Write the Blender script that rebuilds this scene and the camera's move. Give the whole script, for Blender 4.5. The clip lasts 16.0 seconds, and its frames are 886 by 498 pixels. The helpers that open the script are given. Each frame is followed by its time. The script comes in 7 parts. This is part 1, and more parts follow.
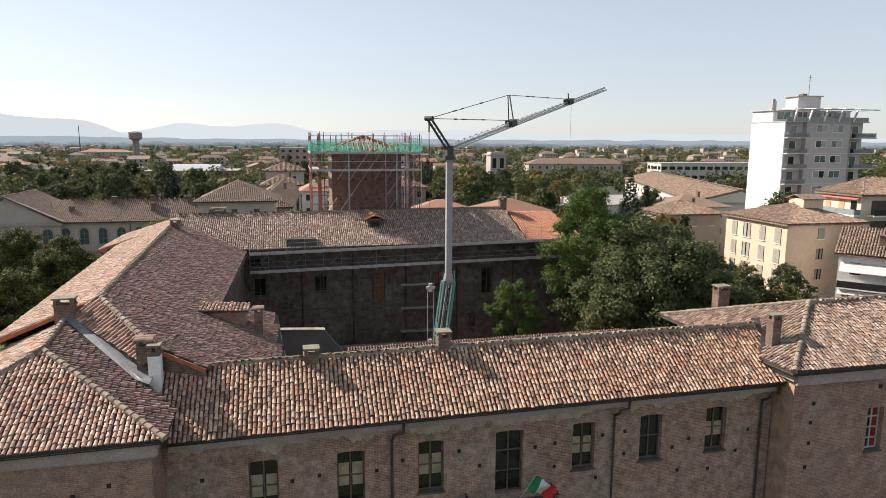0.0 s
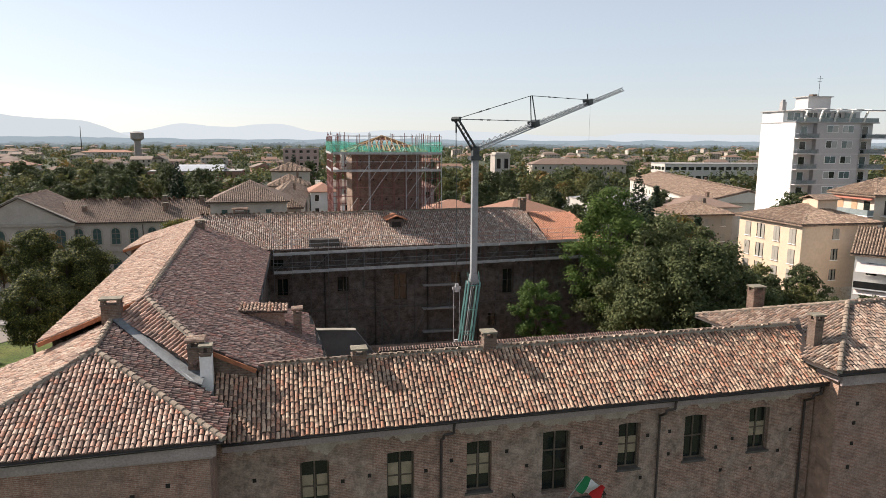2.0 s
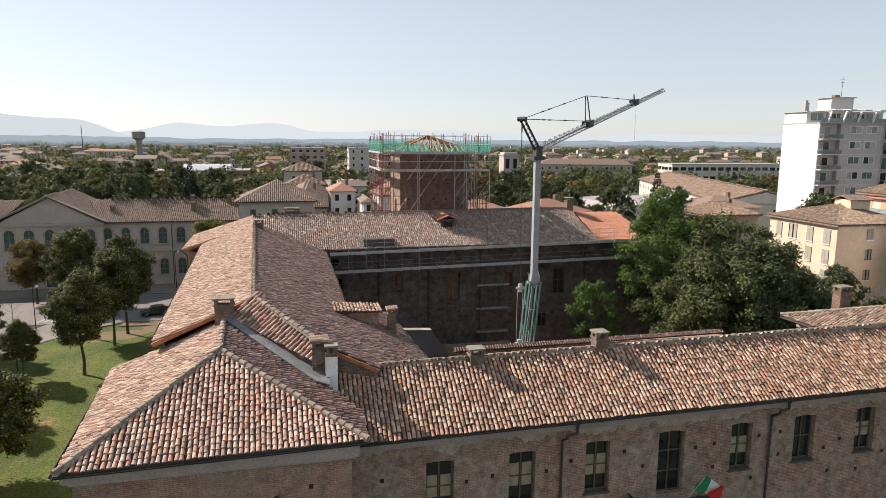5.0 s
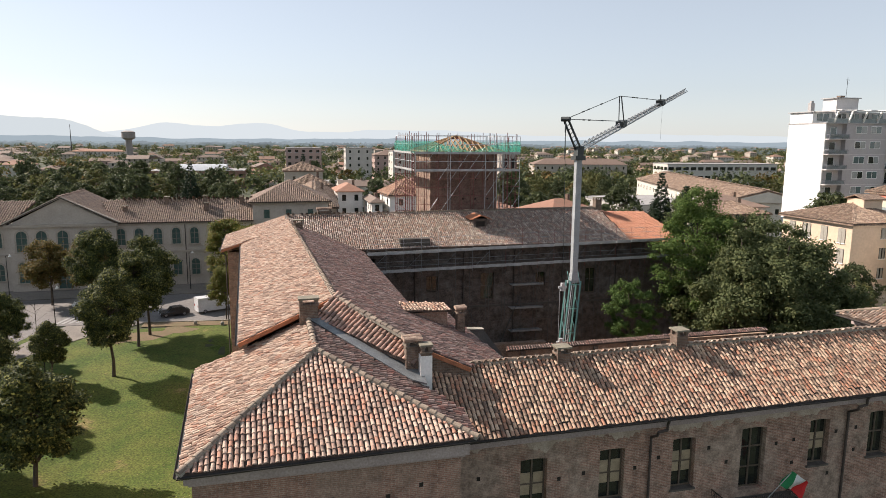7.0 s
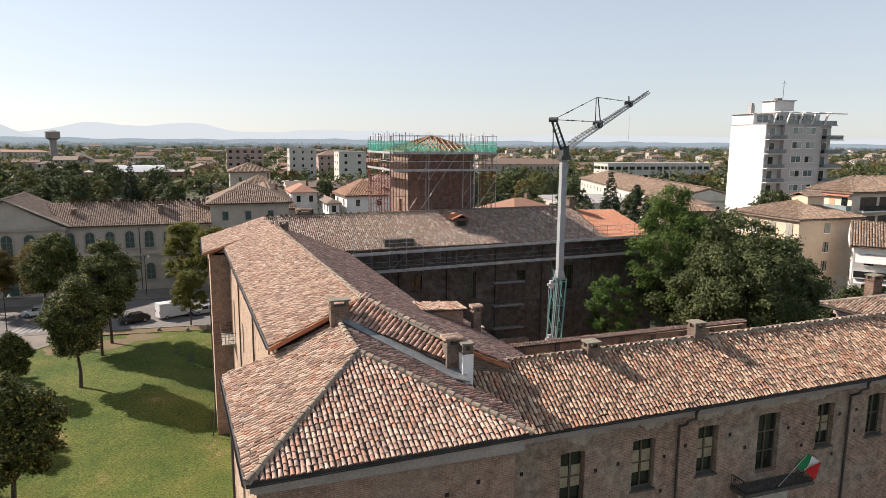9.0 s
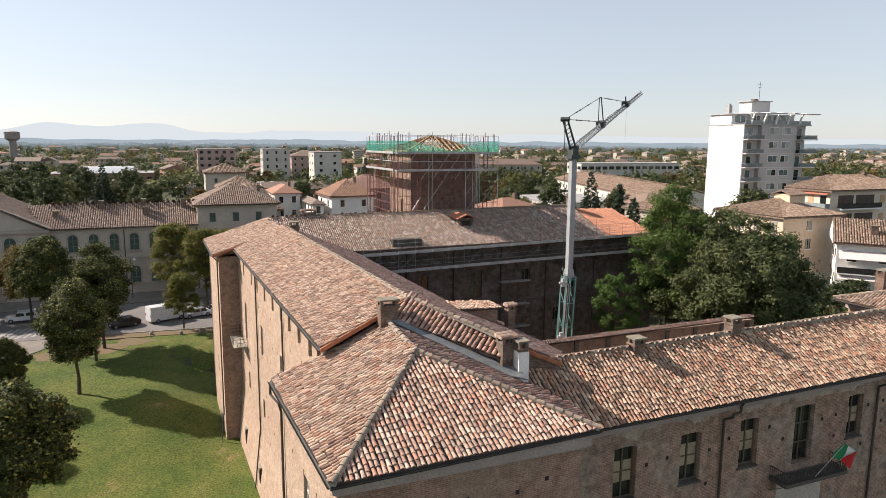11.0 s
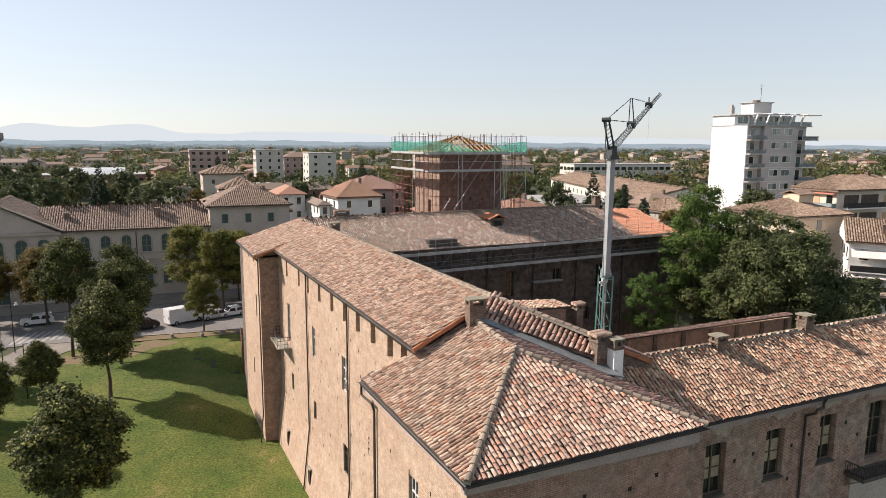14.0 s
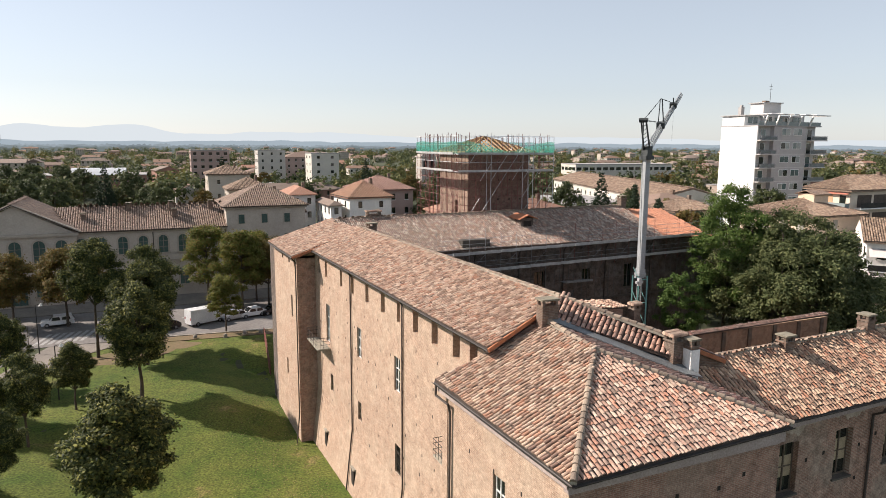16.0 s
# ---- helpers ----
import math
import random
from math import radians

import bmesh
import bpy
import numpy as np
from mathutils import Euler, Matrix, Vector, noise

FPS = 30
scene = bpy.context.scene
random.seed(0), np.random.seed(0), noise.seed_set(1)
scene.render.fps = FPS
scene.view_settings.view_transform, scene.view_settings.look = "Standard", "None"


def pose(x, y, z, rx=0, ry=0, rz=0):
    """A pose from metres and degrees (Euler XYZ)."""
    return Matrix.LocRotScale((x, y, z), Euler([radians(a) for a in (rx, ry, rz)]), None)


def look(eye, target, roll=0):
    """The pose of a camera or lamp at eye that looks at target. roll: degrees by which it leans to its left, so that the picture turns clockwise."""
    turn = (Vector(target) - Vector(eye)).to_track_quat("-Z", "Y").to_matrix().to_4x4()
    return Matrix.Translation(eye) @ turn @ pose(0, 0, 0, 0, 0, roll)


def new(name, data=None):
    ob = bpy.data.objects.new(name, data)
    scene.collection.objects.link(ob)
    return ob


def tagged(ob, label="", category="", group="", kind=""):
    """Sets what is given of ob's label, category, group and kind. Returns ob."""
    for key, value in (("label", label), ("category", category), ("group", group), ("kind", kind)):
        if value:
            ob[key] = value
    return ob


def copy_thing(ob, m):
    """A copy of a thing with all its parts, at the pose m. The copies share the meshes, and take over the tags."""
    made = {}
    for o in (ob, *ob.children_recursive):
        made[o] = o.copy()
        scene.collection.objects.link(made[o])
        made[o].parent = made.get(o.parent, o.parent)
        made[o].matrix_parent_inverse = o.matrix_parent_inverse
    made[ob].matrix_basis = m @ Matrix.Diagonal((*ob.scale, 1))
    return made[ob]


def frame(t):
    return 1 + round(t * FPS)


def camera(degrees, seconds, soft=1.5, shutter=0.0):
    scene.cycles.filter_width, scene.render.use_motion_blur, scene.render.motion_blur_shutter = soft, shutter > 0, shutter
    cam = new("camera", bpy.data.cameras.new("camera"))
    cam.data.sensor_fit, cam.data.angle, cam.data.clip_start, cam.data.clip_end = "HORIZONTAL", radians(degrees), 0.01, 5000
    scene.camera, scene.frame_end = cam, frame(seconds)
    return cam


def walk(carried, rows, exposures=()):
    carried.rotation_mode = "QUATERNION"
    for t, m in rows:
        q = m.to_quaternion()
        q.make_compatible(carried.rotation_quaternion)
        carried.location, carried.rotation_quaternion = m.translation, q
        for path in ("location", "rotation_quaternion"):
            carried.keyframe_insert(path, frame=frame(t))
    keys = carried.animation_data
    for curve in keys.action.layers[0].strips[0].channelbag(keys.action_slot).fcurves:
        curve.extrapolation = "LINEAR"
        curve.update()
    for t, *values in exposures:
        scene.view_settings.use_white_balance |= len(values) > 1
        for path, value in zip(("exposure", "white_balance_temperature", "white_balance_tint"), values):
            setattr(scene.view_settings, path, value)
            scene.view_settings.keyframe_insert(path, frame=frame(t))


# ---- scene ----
cam = camera(67.5, 16.0, soft=0.7)
METRES, EYE, TILT, LEAN, TURN = 32.0, 29.4, -0.45, 0.0, -12.7
ROWS = [
    (0.0, 0.0, 0.0, 0.0, 0.05, -8.87, -0.31),
    (0.5, -0.0164, -0.0008, -0.0002, 0.04, -8.85, -0.29),
    (1.0, -0.0341, -0.0018, 0.0002, 0.03, -8.85, -0.31),
    (1.5, -0.0539, -0.0024, 0.0003, 0.02, -8.83, -0.31),
    (2.0, -0.0768, -0.0022, 0.0002, 0.01, -8.84, -0.32),
    (2.5, -0.1034, -0.0015, -0.0003, 0.0, -8.84, -0.35),
    (3.0, -0.1335, -0.001, -0.0007, -0.02, -8.84, -0.36),
    (3.5, -0.1646, -0.0007, -0.0008, -0.09, -8.85, -0.38),
    (4.0, -0.1974, -0.0002, -0.0011, -0.16, -8.84, -0.41),
    (4.5, -0.2327, 0.0004, -0.0012, -0.22, -8.84, -0.43),
    (5.0, -0.2696, -0.0002, -0.0011, -0.27, -8.85, -0.44),
    (7.5, -0.4669, -0.004, -0.0029, -2.28, -8.83, -0.44),
    (8.0, -0.5055, -0.0035, -0.0031, -4.09, -8.82, -0.42),
    (8.5, -0.5426, -0.0021, -0.0037, -5.58, -8.8, -0.42),
    (9.0, -0.5783, 0.0004, -0.0043, -6.68, -8.78, -0.4),
    (11.5, -0.7357, 0.0219, -0.0085, -9.72, -8.7, -0.32),
    (12.0, -0.7626, 0.0262, -0.0093, -9.85, -8.68, -0.31),
    (12.5, -0.7883, 0.0301, -0.0098, -9.96, -8.67, -0.31),
    (13.0, -0.815, 0.0341, -0.01, -10.17, -8.66, -0.3),
    (13.5, -0.843, 0.0385, -0.0103, -10.54, -8.65, -0.29),
    (14.0, -0.872, 0.0432, -0.0105, -10.77, -8.63, -0.3),
    (14.5, -0.9024, 0.0487, -0.0106, -10.89, -8.63, -0.3),
    (15.0, -0.933, 0.0542, -0.0106, -11.0, -8.62, -0.3),
    (15.5, -0.9638, 0.06, -0.0105, -11.12, -8.62, -0.3),
    (16.0, -0.9944, 0.0658, -0.0106, -11.2, -8.61, -0.29),
]
walk(cam, [(t, pose(0, 0, EYE, TILT, LEAN, TURN) @ pose(METRES * x, METRES * y, METRES * z, 90 + pitch, roll, yaw)) for t, x, y, z, yaw, pitch, roll in ROWS], [(0.0, 0.75, 6500, 16), (16.0, 0.75, 6500, 16)])

SUN_FROM = Vector((-1.0, 0.80, 0.95)).normalized()

# ---- world, sun, exposure ----
world = bpy.data.worlds.new("sky")
scene.world = world
world.use_nodes = True
wn = world.node_tree.nodes
sky = wn.new("ShaderNodeTexSky")
sky.sky_type, sky.sun_disc = "NISHITA", False
sky.sun_elevation = math.asin(SUN_FROM.z)
sky.sun_rotation = math.atan2(SUN_FROM.x, SUN_FROM.y)
sky.air_density, sky.dust_density, sky.ozone_density = 1.0, 0.3, 1.5
wn["Background"].inputs["Strength"].default_value = 0.0735
haze = wn.new("ShaderNodeHueSaturation")
haze.inputs["Saturation"].default_value = 0.55
world.node_tree.links.new(sky.outputs[0], haze.inputs["Color"])
veil = wn.new("ShaderNodeMixRGB")
veil.inputs[0].default_value = 0.33
veil.inputs[2].default_value = (5.8, 7.0, 7.55, 1)
world.node_tree.links.new(haze.outputs[0], veil.inputs[1])
world.node_tree.links.new(veil.outputs[0], wn["Background"].inputs["Color"])
sun = new("sun", bpy.data.lights.new("sun", "SUN"))
sun.data.energy, sun.data.angle, sun.data.color = 5.0, radians(0.6), (1.0, 0.90, 0.77)
sun.matrix_world = look((0, 0, 80), Vector((0, 0, 80)) - SUN_FROM)

# ---- materials ----
MATS = {}


def mat(name, a, b=None, rough=0.85, scale=1.0, fine=20.0, bump=0.0, metal=0.0, c=None, spread=0.0, kind="", spec=0.3, grit=0.19):
    """Two colours mixed by a broad noise, darkened and lightened by a fine one; spread varies each piece."""
    if name in MATS:
        return MATS[name]
    m = bpy.data.materials.new(name)
    m.use_nodes = True
    n, l = m.node_tree.nodes, m.node_tree.links
    bsdf = n["Principled BSDF"]
    bsdf.inputs["Roughness"].default_value = rough
    bsdf.inputs["Metallic"].default_value = metal
    bsdf.inputs["Specular IOR Level"].default_value = spec
    geo = n.new("ShaderNodeNewGeometry")
    big, small = n.new("ShaderNodeTexNoise"), n.new("ShaderNodeTexNoise")
    big.inputs["Scale"].default_value, big.inputs["Detail"].default_value, big.inputs["Roughness"].default_value = scale, 5, 0.65
    small.inputs["Scale"].default_value, small.inputs["Detail"].default_value = fine, 3
    for t in (big, small):
        l.new(geo.outputs["Position"], t.inputs["Vector"])
    ramp = n.new("ShaderNodeValToRGB")
    ramp.color_ramp.elements[0].position, ramp.color_ramp.elements[0].color = 0.36, (*a, 1)
    ramp.color_ramp.elements[1].position, ramp.color_ramp.elements[1].color = 0.62, (*(b or [v * 0.8 for v in a]), 1)
    if c:
        e = ramp.color_ramp.elements.new(0.72)
        e.color = (*c, 1)
    l.new(big.outputs["Fac"], ramp.inputs["Fac"])
    grain = n.new("ShaderNodeMapRange")
    grain.inputs["From Min"].default_value, grain.inputs["From Max"].default_value = 0.3, 0.7
    grain.inputs["To Min"].default_value, grain.inputs["To Max"].default_value = 1 - grit, 1 + grit
    l.new(small.outputs["Fac"], grain.inputs["Value"])
    value = grain.outputs["Result"]
    if spread:
        if kind == "object":
            rnd = n.new("ShaderNodeObjectInfo").outputs["Random"]
        else:
            rnd = geo.outputs["Random Per Island"]
        sp = n.new("ShaderNodeMapRange")
        sp.inputs["To Min"].default_value, sp.inputs["To Max"].default_value = 1 - spread, 1 + spread
        l.new(rnd, sp.inputs["Value"])
        mul = n.new("ShaderNodeMath")
        mul.operation = "MULTIPLY"
        l.new(value, mul.inputs[0])
        l.new(sp.outputs["Result"], mul.inputs[1])
        value = mul.outputs[0]
    mix = n.new("ShaderNodeVectorMath")
    mix.operation = "SCALE"
    l.new(ramp.outputs["Color"], mix.inputs[0])
    l.new(value, mix.inputs["Scale"])
    l.new(mix.outputs["Vector"], bsdf.inputs["Base Color"])
    if bump:
        bp = n.new("ShaderNodeBump")
        bp.inputs["Strength"].default_value, bp.inputs["Distance"].default_value = bump, 0.05
        l.new(small.outputs["Fac"], bp.inputs["Height"])
        l.new(bp.outputs["Normal"], bsdf.inputs["Normal"])
    MATS[name] = m
    return m


def tile_mat(name, stops, kind="island", lichen=(0.20, 0.18, 0.14)):
    """Fired clay: every tile takes its colour from the stops at random; lichen and soot lie over it in patches."""
    if name in MATS:
        return MATS[name]
    m = bpy.data.materials.new(name)
    m.use_nodes = True
    n, l = m.node_tree.nodes, m.node_tree.links
    bsdf = n["Principled BSDF"]
    bsdf.inputs["Roughness"].default_value = 0.8
    bsdf.inputs["Specular IOR Level"].default_value = 0.3
    geo = n.new("ShaderNodeNewGeometry")
    rnd = n.new("ShaderNodeObjectInfo").outputs["Random"] if kind == "object" else geo.outputs["Random Per Island"]
    ramp = n.new("ShaderNodeValToRGB")
    ramp.color_ramp.interpolation = "LINEAR"
    el = ramp.color_ramp.elements
    el[0].position, el[0].color = 0.0, (*stops[0], 1)
    el[1].position, el[1].color = 1.0, (*stops[-1], 1)
    for i, col in enumerate(stops[1:-1], 1):
        el.new(i / (len(stops) - 1)).color = (*col, 1)
    lot = n.new("ShaderNodeTexNoise")
    lot.inputs["Scale"].default_value, lot.inputs["Detail"].default_value = 0.75, 3
    l.new(geo.outputs["Position"], lot.inputs["Vector"])
    drift = n.new("ShaderNodeMath")
    drift.operation = "MULTIPLY_ADD"
    drift.inputs[1].default_value = 0.74
    l.new(rnd, drift.inputs[0])
    spread = n.new("ShaderNodeMapRange")
    spread.inputs["From Min"].default_value, spread.inputs["From Max"].default_value = 0.3, 0.7
    spread.inputs["To Max"].default_value = 0.26
    l.new(lot.outputs["Fac"], spread.inputs["Value"])
    l.new(spread.outputs["Result"], drift.inputs[2])
    l.new(drift.outputs[0], ramp.inputs["Fac"])
    noi, fine = n.new("ShaderNodeTexNoise"), n.new("ShaderNodeTexNoise")
    noi.inputs["Scale"].default_value, noi.inputs["Detail"].default_value = 1.3, 6
    noi.inputs["Roughness"].default_value = 0.7
    fine.inputs["Scale"].default_value, fine.inputs["Detail"].default_value = 22, 3
    l.new(geo.outputs["Position"], noi.inputs["Vector"])
    l.new(geo.outputs["Position"], fine.inputs["Vector"])
    mask = n.new("ShaderNodeMapRange")
    mask.inputs["From Min"].default_value, mask.inputs["From Max"].default_value = 0.5, 0.78
    mask.inputs["To Max"].default_value = 0.55
    l.new(noi.outputs["Fac"], mask.inputs["Value"])
    mix = n.new("ShaderNodeMix")
    mix.data_type = "RGBA"
    mix.inputs["B"].default_value = (*lichen, 1)
    l.new(mask.outputs["Result"], mix.inputs["Factor"])
    l.new(ramp.outputs["Color"], mix.inputs["A"])
    gr = n.new("ShaderNodeMapRange")
    gr.inputs["From Min"].default_value, gr.inputs["From Max"].default_value = 0.3, 0.7
    gr.inputs["To Min"].default_value, gr.inputs["To Max"].default_value = 0.75, 1.2
    l.new(fine.outputs["Fac"], gr.inputs["Value"])
    sc = n.new("ShaderNodeVectorMath")
    sc.operation = "SCALE"
    l.new(mix.outputs["Result"], sc.inputs[0])
    l.new(gr.outputs["Result"], sc.inputs["Scale"])
    l.new(sc.outputs["Vector"], bsdf.inputs["Base Color"])
    MATS[name] = m
    return m


def brick_mat(name, a, b, mortar, patch, axis, amount=0.5, rough_tone=0.33):
    """Old brickwork in courses of 7 cm, with plaster or soot lying on it in patches. axis: the wall's run, x or y."""
    if name in MATS:
        return MATS[name]
    m = bpy.data.materials.new(name)
    m.use_nodes = True
    n, l = m.node_tree.nodes, m.node_tree.links
    bsdf = n["Principled BSDF"]
    bsdf.inputs["Roughness"].default_value = 0.9
    bsdf.inputs["Specular IOR Level"].default_value = 0.2
    geo = n.new("ShaderNodeNewGeometry")
    sep, com = n.new("ShaderNodeSeparateXYZ"), n.new("ShaderNodeCombineXYZ")
    l.new(geo.outputs["Position"], sep.inputs[0])
    l.new(sep.outputs["X" if axis == "x" else "Y"], com.inputs["X"])
    l.new(sep.outputs["Z"], com.inputs["Y"])
    br = n.new("ShaderNodeTexBrick")
    br.inputs["Scale"].default_value = 1.0
    br.inputs["Brick Width"].default_value, br.inputs["Row Height"].default_value = 0.30, 0.085
    br.inputs["Mortar Size"].default_value, br.inputs["Bias"].default_value = 0.012, 0.0
    br.inputs["Color1"].default_value, br.inputs["Color2"].default_value = (*a, 1), (*b, 1)
    br.inputs["Mortar"].default_value = (*mortar, 1)
    l.new(com.outputs[0], br.inputs["Vector"])
    noi, mid, fine = (n.new("ShaderNodeTexNoise") for _ in range(3))
    for t, s, d in ((noi, 0.35, 8), (mid, 1.7, 5), (fine, 9.0, 4)):
        t.inputs["Scale"].default_value, t.inputs["Detail"].default_value, t.inputs["Roughness"].default_value = s, d, 0.68
        l.new(geo.outputs["Position"], t.inputs["Vector"])
    mask = n.new("ShaderNodeMapRange")
    mask.inputs["From Min"].default_value, mask.inputs["From Max"].default_value = 0.47, 0.6
    mask.inputs["To Max"].default_value = amount
    l.new(noi.outputs["Fac"], mask.inputs["Value"])
    mix = n.new("ShaderNodeMix")
    mix.data_type = "RGBA"
    mix.inputs["B"].default_value = (*patch, 1)
    l.new(mask.outputs["Result"], mix.inputs["Factor"])
    l.new(br.outputs["Color"], mix.inputs["A"])
    val = None
    for t, lo, hi in ((mid, 1 - rough_tone, 1 + rough_tone), (fine, 0.72, 1.26)):
        gr = n.new("ShaderNodeMapRange")
        gr.inputs["From Min"].default_value, gr.inputs["From Max"].default_value = 0.3, 0.7
        gr.inputs["To Min"].default_value, gr.inputs["To Max"].default_value = lo, hi
        l.new(t.outputs["Fac"], gr.inputs["Value"])
        if val is None:
            val = gr.outputs["Result"]
        else:
            mu = n.new("ShaderNodeMath")
            mu.operation = "MULTIPLY"
            l.new(val, mu.inputs[0])
            l.new(gr.outputs["Result"], mu.inputs[1])
            val = mu.outputs[0]
    sc = n.new("ShaderNodeVectorMath")
    sc.operation = "SCALE"
    l.new(mix.outputs["Result"], sc.inputs[0])
    l.new(val, sc.inputs["Scale"])
    l.new(sc.outputs["Vector"], bsdf.inputs["Base Color"])
    bp = n.new("ShaderNodeBump")
    bp.inputs["Strength"].default_value, bp.inputs["Distance"].default_value = 0.4, 0.03
    l.new(fine.outputs["Fac"], bp.inputs["Height"])
    l.new(bp.outputs["Normal"], bsdf.inputs["Normal"])
    MATS[name] = m
    return m


def leaf_mat(name, stops, glow=0.35):
    """Leaves: each takes a colour from the stops; light passes through them in part."""
    if name in MATS:
        return MATS[name]
    m = bpy.data.materials.new(name)
    m.use_nodes = True
    n, l = m.node_tree.nodes, m.node_tree.links
    bsdf = n["Principled BSDF"]
    bsdf.inputs["Roughness"].default_value = 0.62
    bsdf.inputs["Specular IOR Level"].default_value = 0.16
    geo = n.new("ShaderNodeNewGeometry")
    ramp = n.new("ShaderNodeValToRGB")
    el = ramp.color_ramp.elements
    el[0].position, el[0].color = 0.0, (*stops[0], 1)
    el[1].position, el[1].color = 1.0, (*stops[-1], 1)
    for i, col in enumerate(stops[1:-1], 1):
        el.new(i / (len(stops) - 1)).color = (*col, 1)
    l.new(geo.outputs["Random Per Island"], ramp.inputs["Fac"])
    l.new(ramp.outputs["Color"], bsdf.inputs["Base Color"])
    tr = n.new("ShaderNodeBsdfTranslucent")
    l.new(ramp.outputs["Color"], tr.inputs["Color"])
    mx = n.new("ShaderNodeMixShader")
    mx.inputs[0].default_value = glow
    l.new(bsdf.outputs[0], mx.inputs[1])
    l.new(tr.outputs[0], mx.inputs[2])
    l.new(mx.outputs[0], n["Material Output"].inputs["Surface"])
    MATS[name] = m
    return m


CLAY_FRONT = [(0.12, 0.085, 0.065), (0.58, 0.415, 0.29), (0.24, 0.165, 0.12), (0.50, 0.32, 0.225), (0.64, 0.49, 0.35), (0.20, 0.14, 0.105), (0.48, 0.25, 0.16), (0.30, 0.21, 0.155), (0.60, 0.44, 0.315), (0.16, 0.115, 0.09), (0.48, 0.30, 0.205), (0.66, 0.52, 0.385), (0.34, 0.235, 0.175), (0.14, 0.10, 0.08)]
CLAY_FRONT = [(r * 0.97, g * 0.9, b * 0.87) for r, g, b in CLAY_FRONT]
CLAY_PAV = [(0.22, 0.15, 0.12), (0.58, 0.43, 0.335), (0.36, 0.24, 0.185), (0.52, 0.345, 0.26), (0.64, 0.51, 0.405), (0.30, 0.21, 0.165), (0.50, 0.265, 0.18), (0.60, 0.455, 0.355), (0.17, 0.12, 0.10), (0.50, 0.355, 0.275), (0.56, 0.37, 0.275)]
CLAY_SIDE = [(0.15, 0.105, 0.085), (0.48, 0.345, 0.26), (0.25, 0.17, 0.13), (0.57, 0.46, 0.365), (0.40, 0.23, 0.16), (0.19, 0.135, 0.11), (0.50, 0.37, 0.285), (0.30, 0.22, 0.175), (0.60, 0.50, 0.405), (0.16, 0.115, 0.095), (0.45, 0.29, 0.21)]
CLAY_PAV = [(r * 0.97, g * 0.92, b * 0.91) for r, g, b in CLAY_PAV]
CLAY_SIDE = [(r * 1.03, g * 0.95, b * 0.9) for r, g, b in CLAY_SIDE]
CLAY_RED = [(0.42, 0.225, 0.165), (0.24, 0.15, 0.12), (0.50, 0.33, 0.255), (0.30, 0.17, 0.13), (0.17, 0.115, 0.095), (0.46, 0.265, 0.195), (0.36, 0.21, 0.16)]
CLAY_GREY = [(0.13, 0.095, 0.08), (0.42, 0.30, 0.225), (0.20, 0.14, 0.11), (0.50, 0.40, 0.315), (0.36, 0.22, 0.155), (0.15, 0.115, 0.095), (0.44, 0.335, 0.265), (0.24, 0.17, 0.135)]
# Darker, redder clay: the shade of slopes facing away from the sun is in it.
CLAY_SHADED = [(0.075, 0.052, 0.047), (0.26, 0.16, 0.135), (0.12, 0.08, 0.07), (0.36, 0.26, 0.225), (0.25, 0.115, 0.09), (0.09, 0.066, 0.06), (0.23, 0.14, 0.115), (0.13, 0.09, 0.08), (0.34, 0.245, 0.21)]
CLAY_NORTH = [(0.15, 0.115, 0.10), (0.44, 0.35, 0.29), (0.20, 0.145, 0.12), (0.56, 0.47, 0.40), (0.24, 0.165, 0.135), (0.40, 0.25, 0.19), (0.17, 0.13, 0.115), (0.50, 0.41, 0.34)]
CLAY_NEW = [(0.50, 0.22, 0.13), (0.56, 0.27, 0.17), (0.52, 0.24, 0.15), (0.46, 0.20, 0.12)]
# Channels darkened: the shade between the barrel tiles is in this colour.
deck_m = mat("tile_channels_shaded", (0.052, 0.038, 0.031), (0.085, 0.062, 0.05), fine=8)
brick_front = brick_mat("brick_front", (0.34, 0.195, 0.14), (0.23, 0.135, 0.10), (0.36, 0.28, 0.22), (0.315, 0.25, 0.195), "x", 0.72, 0.46)
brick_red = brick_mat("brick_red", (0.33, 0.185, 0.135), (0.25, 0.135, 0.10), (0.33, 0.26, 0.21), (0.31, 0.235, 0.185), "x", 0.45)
# Paler copy of the brick: the sun on west-facing walls is put into it.
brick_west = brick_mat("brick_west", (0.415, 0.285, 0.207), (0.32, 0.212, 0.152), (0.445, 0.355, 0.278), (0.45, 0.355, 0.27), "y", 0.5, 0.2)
# Brick darkened: the courtyard's shade is put into its colour.
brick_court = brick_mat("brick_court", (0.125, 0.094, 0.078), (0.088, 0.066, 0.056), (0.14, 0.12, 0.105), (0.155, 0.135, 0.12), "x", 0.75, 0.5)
# Keep brick for the shaded faces, with their shade in the colour.
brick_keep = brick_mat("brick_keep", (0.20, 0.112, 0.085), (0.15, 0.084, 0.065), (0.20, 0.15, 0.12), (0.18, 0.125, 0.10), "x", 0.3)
chim_m = brick_mat("brick_chimney", (0.19, 0.118, 0.086), (0.125, 0.082, 0.062), (0.19, 0.16, 0.13), (0.15, 0.13, 0.108), "x", 0.5)
stone_m = mat("weathered_stone", (0.36, 0.33, 0.27), (0.24, 0.22, 0.18), scale=1.5, fine=12, bump=0.3)
cornice_m = mat("cornice_plaster", (0.40, 0.33, 0.305), (0.33, 0.27, 0.25), scale=0.8, fine=10)
plaster_w = mat("white_plaster", (0.82, 0.80, 0.77), (0.74, 0.72, 0.68), scale=0.9, fine=9, grit=0.06)
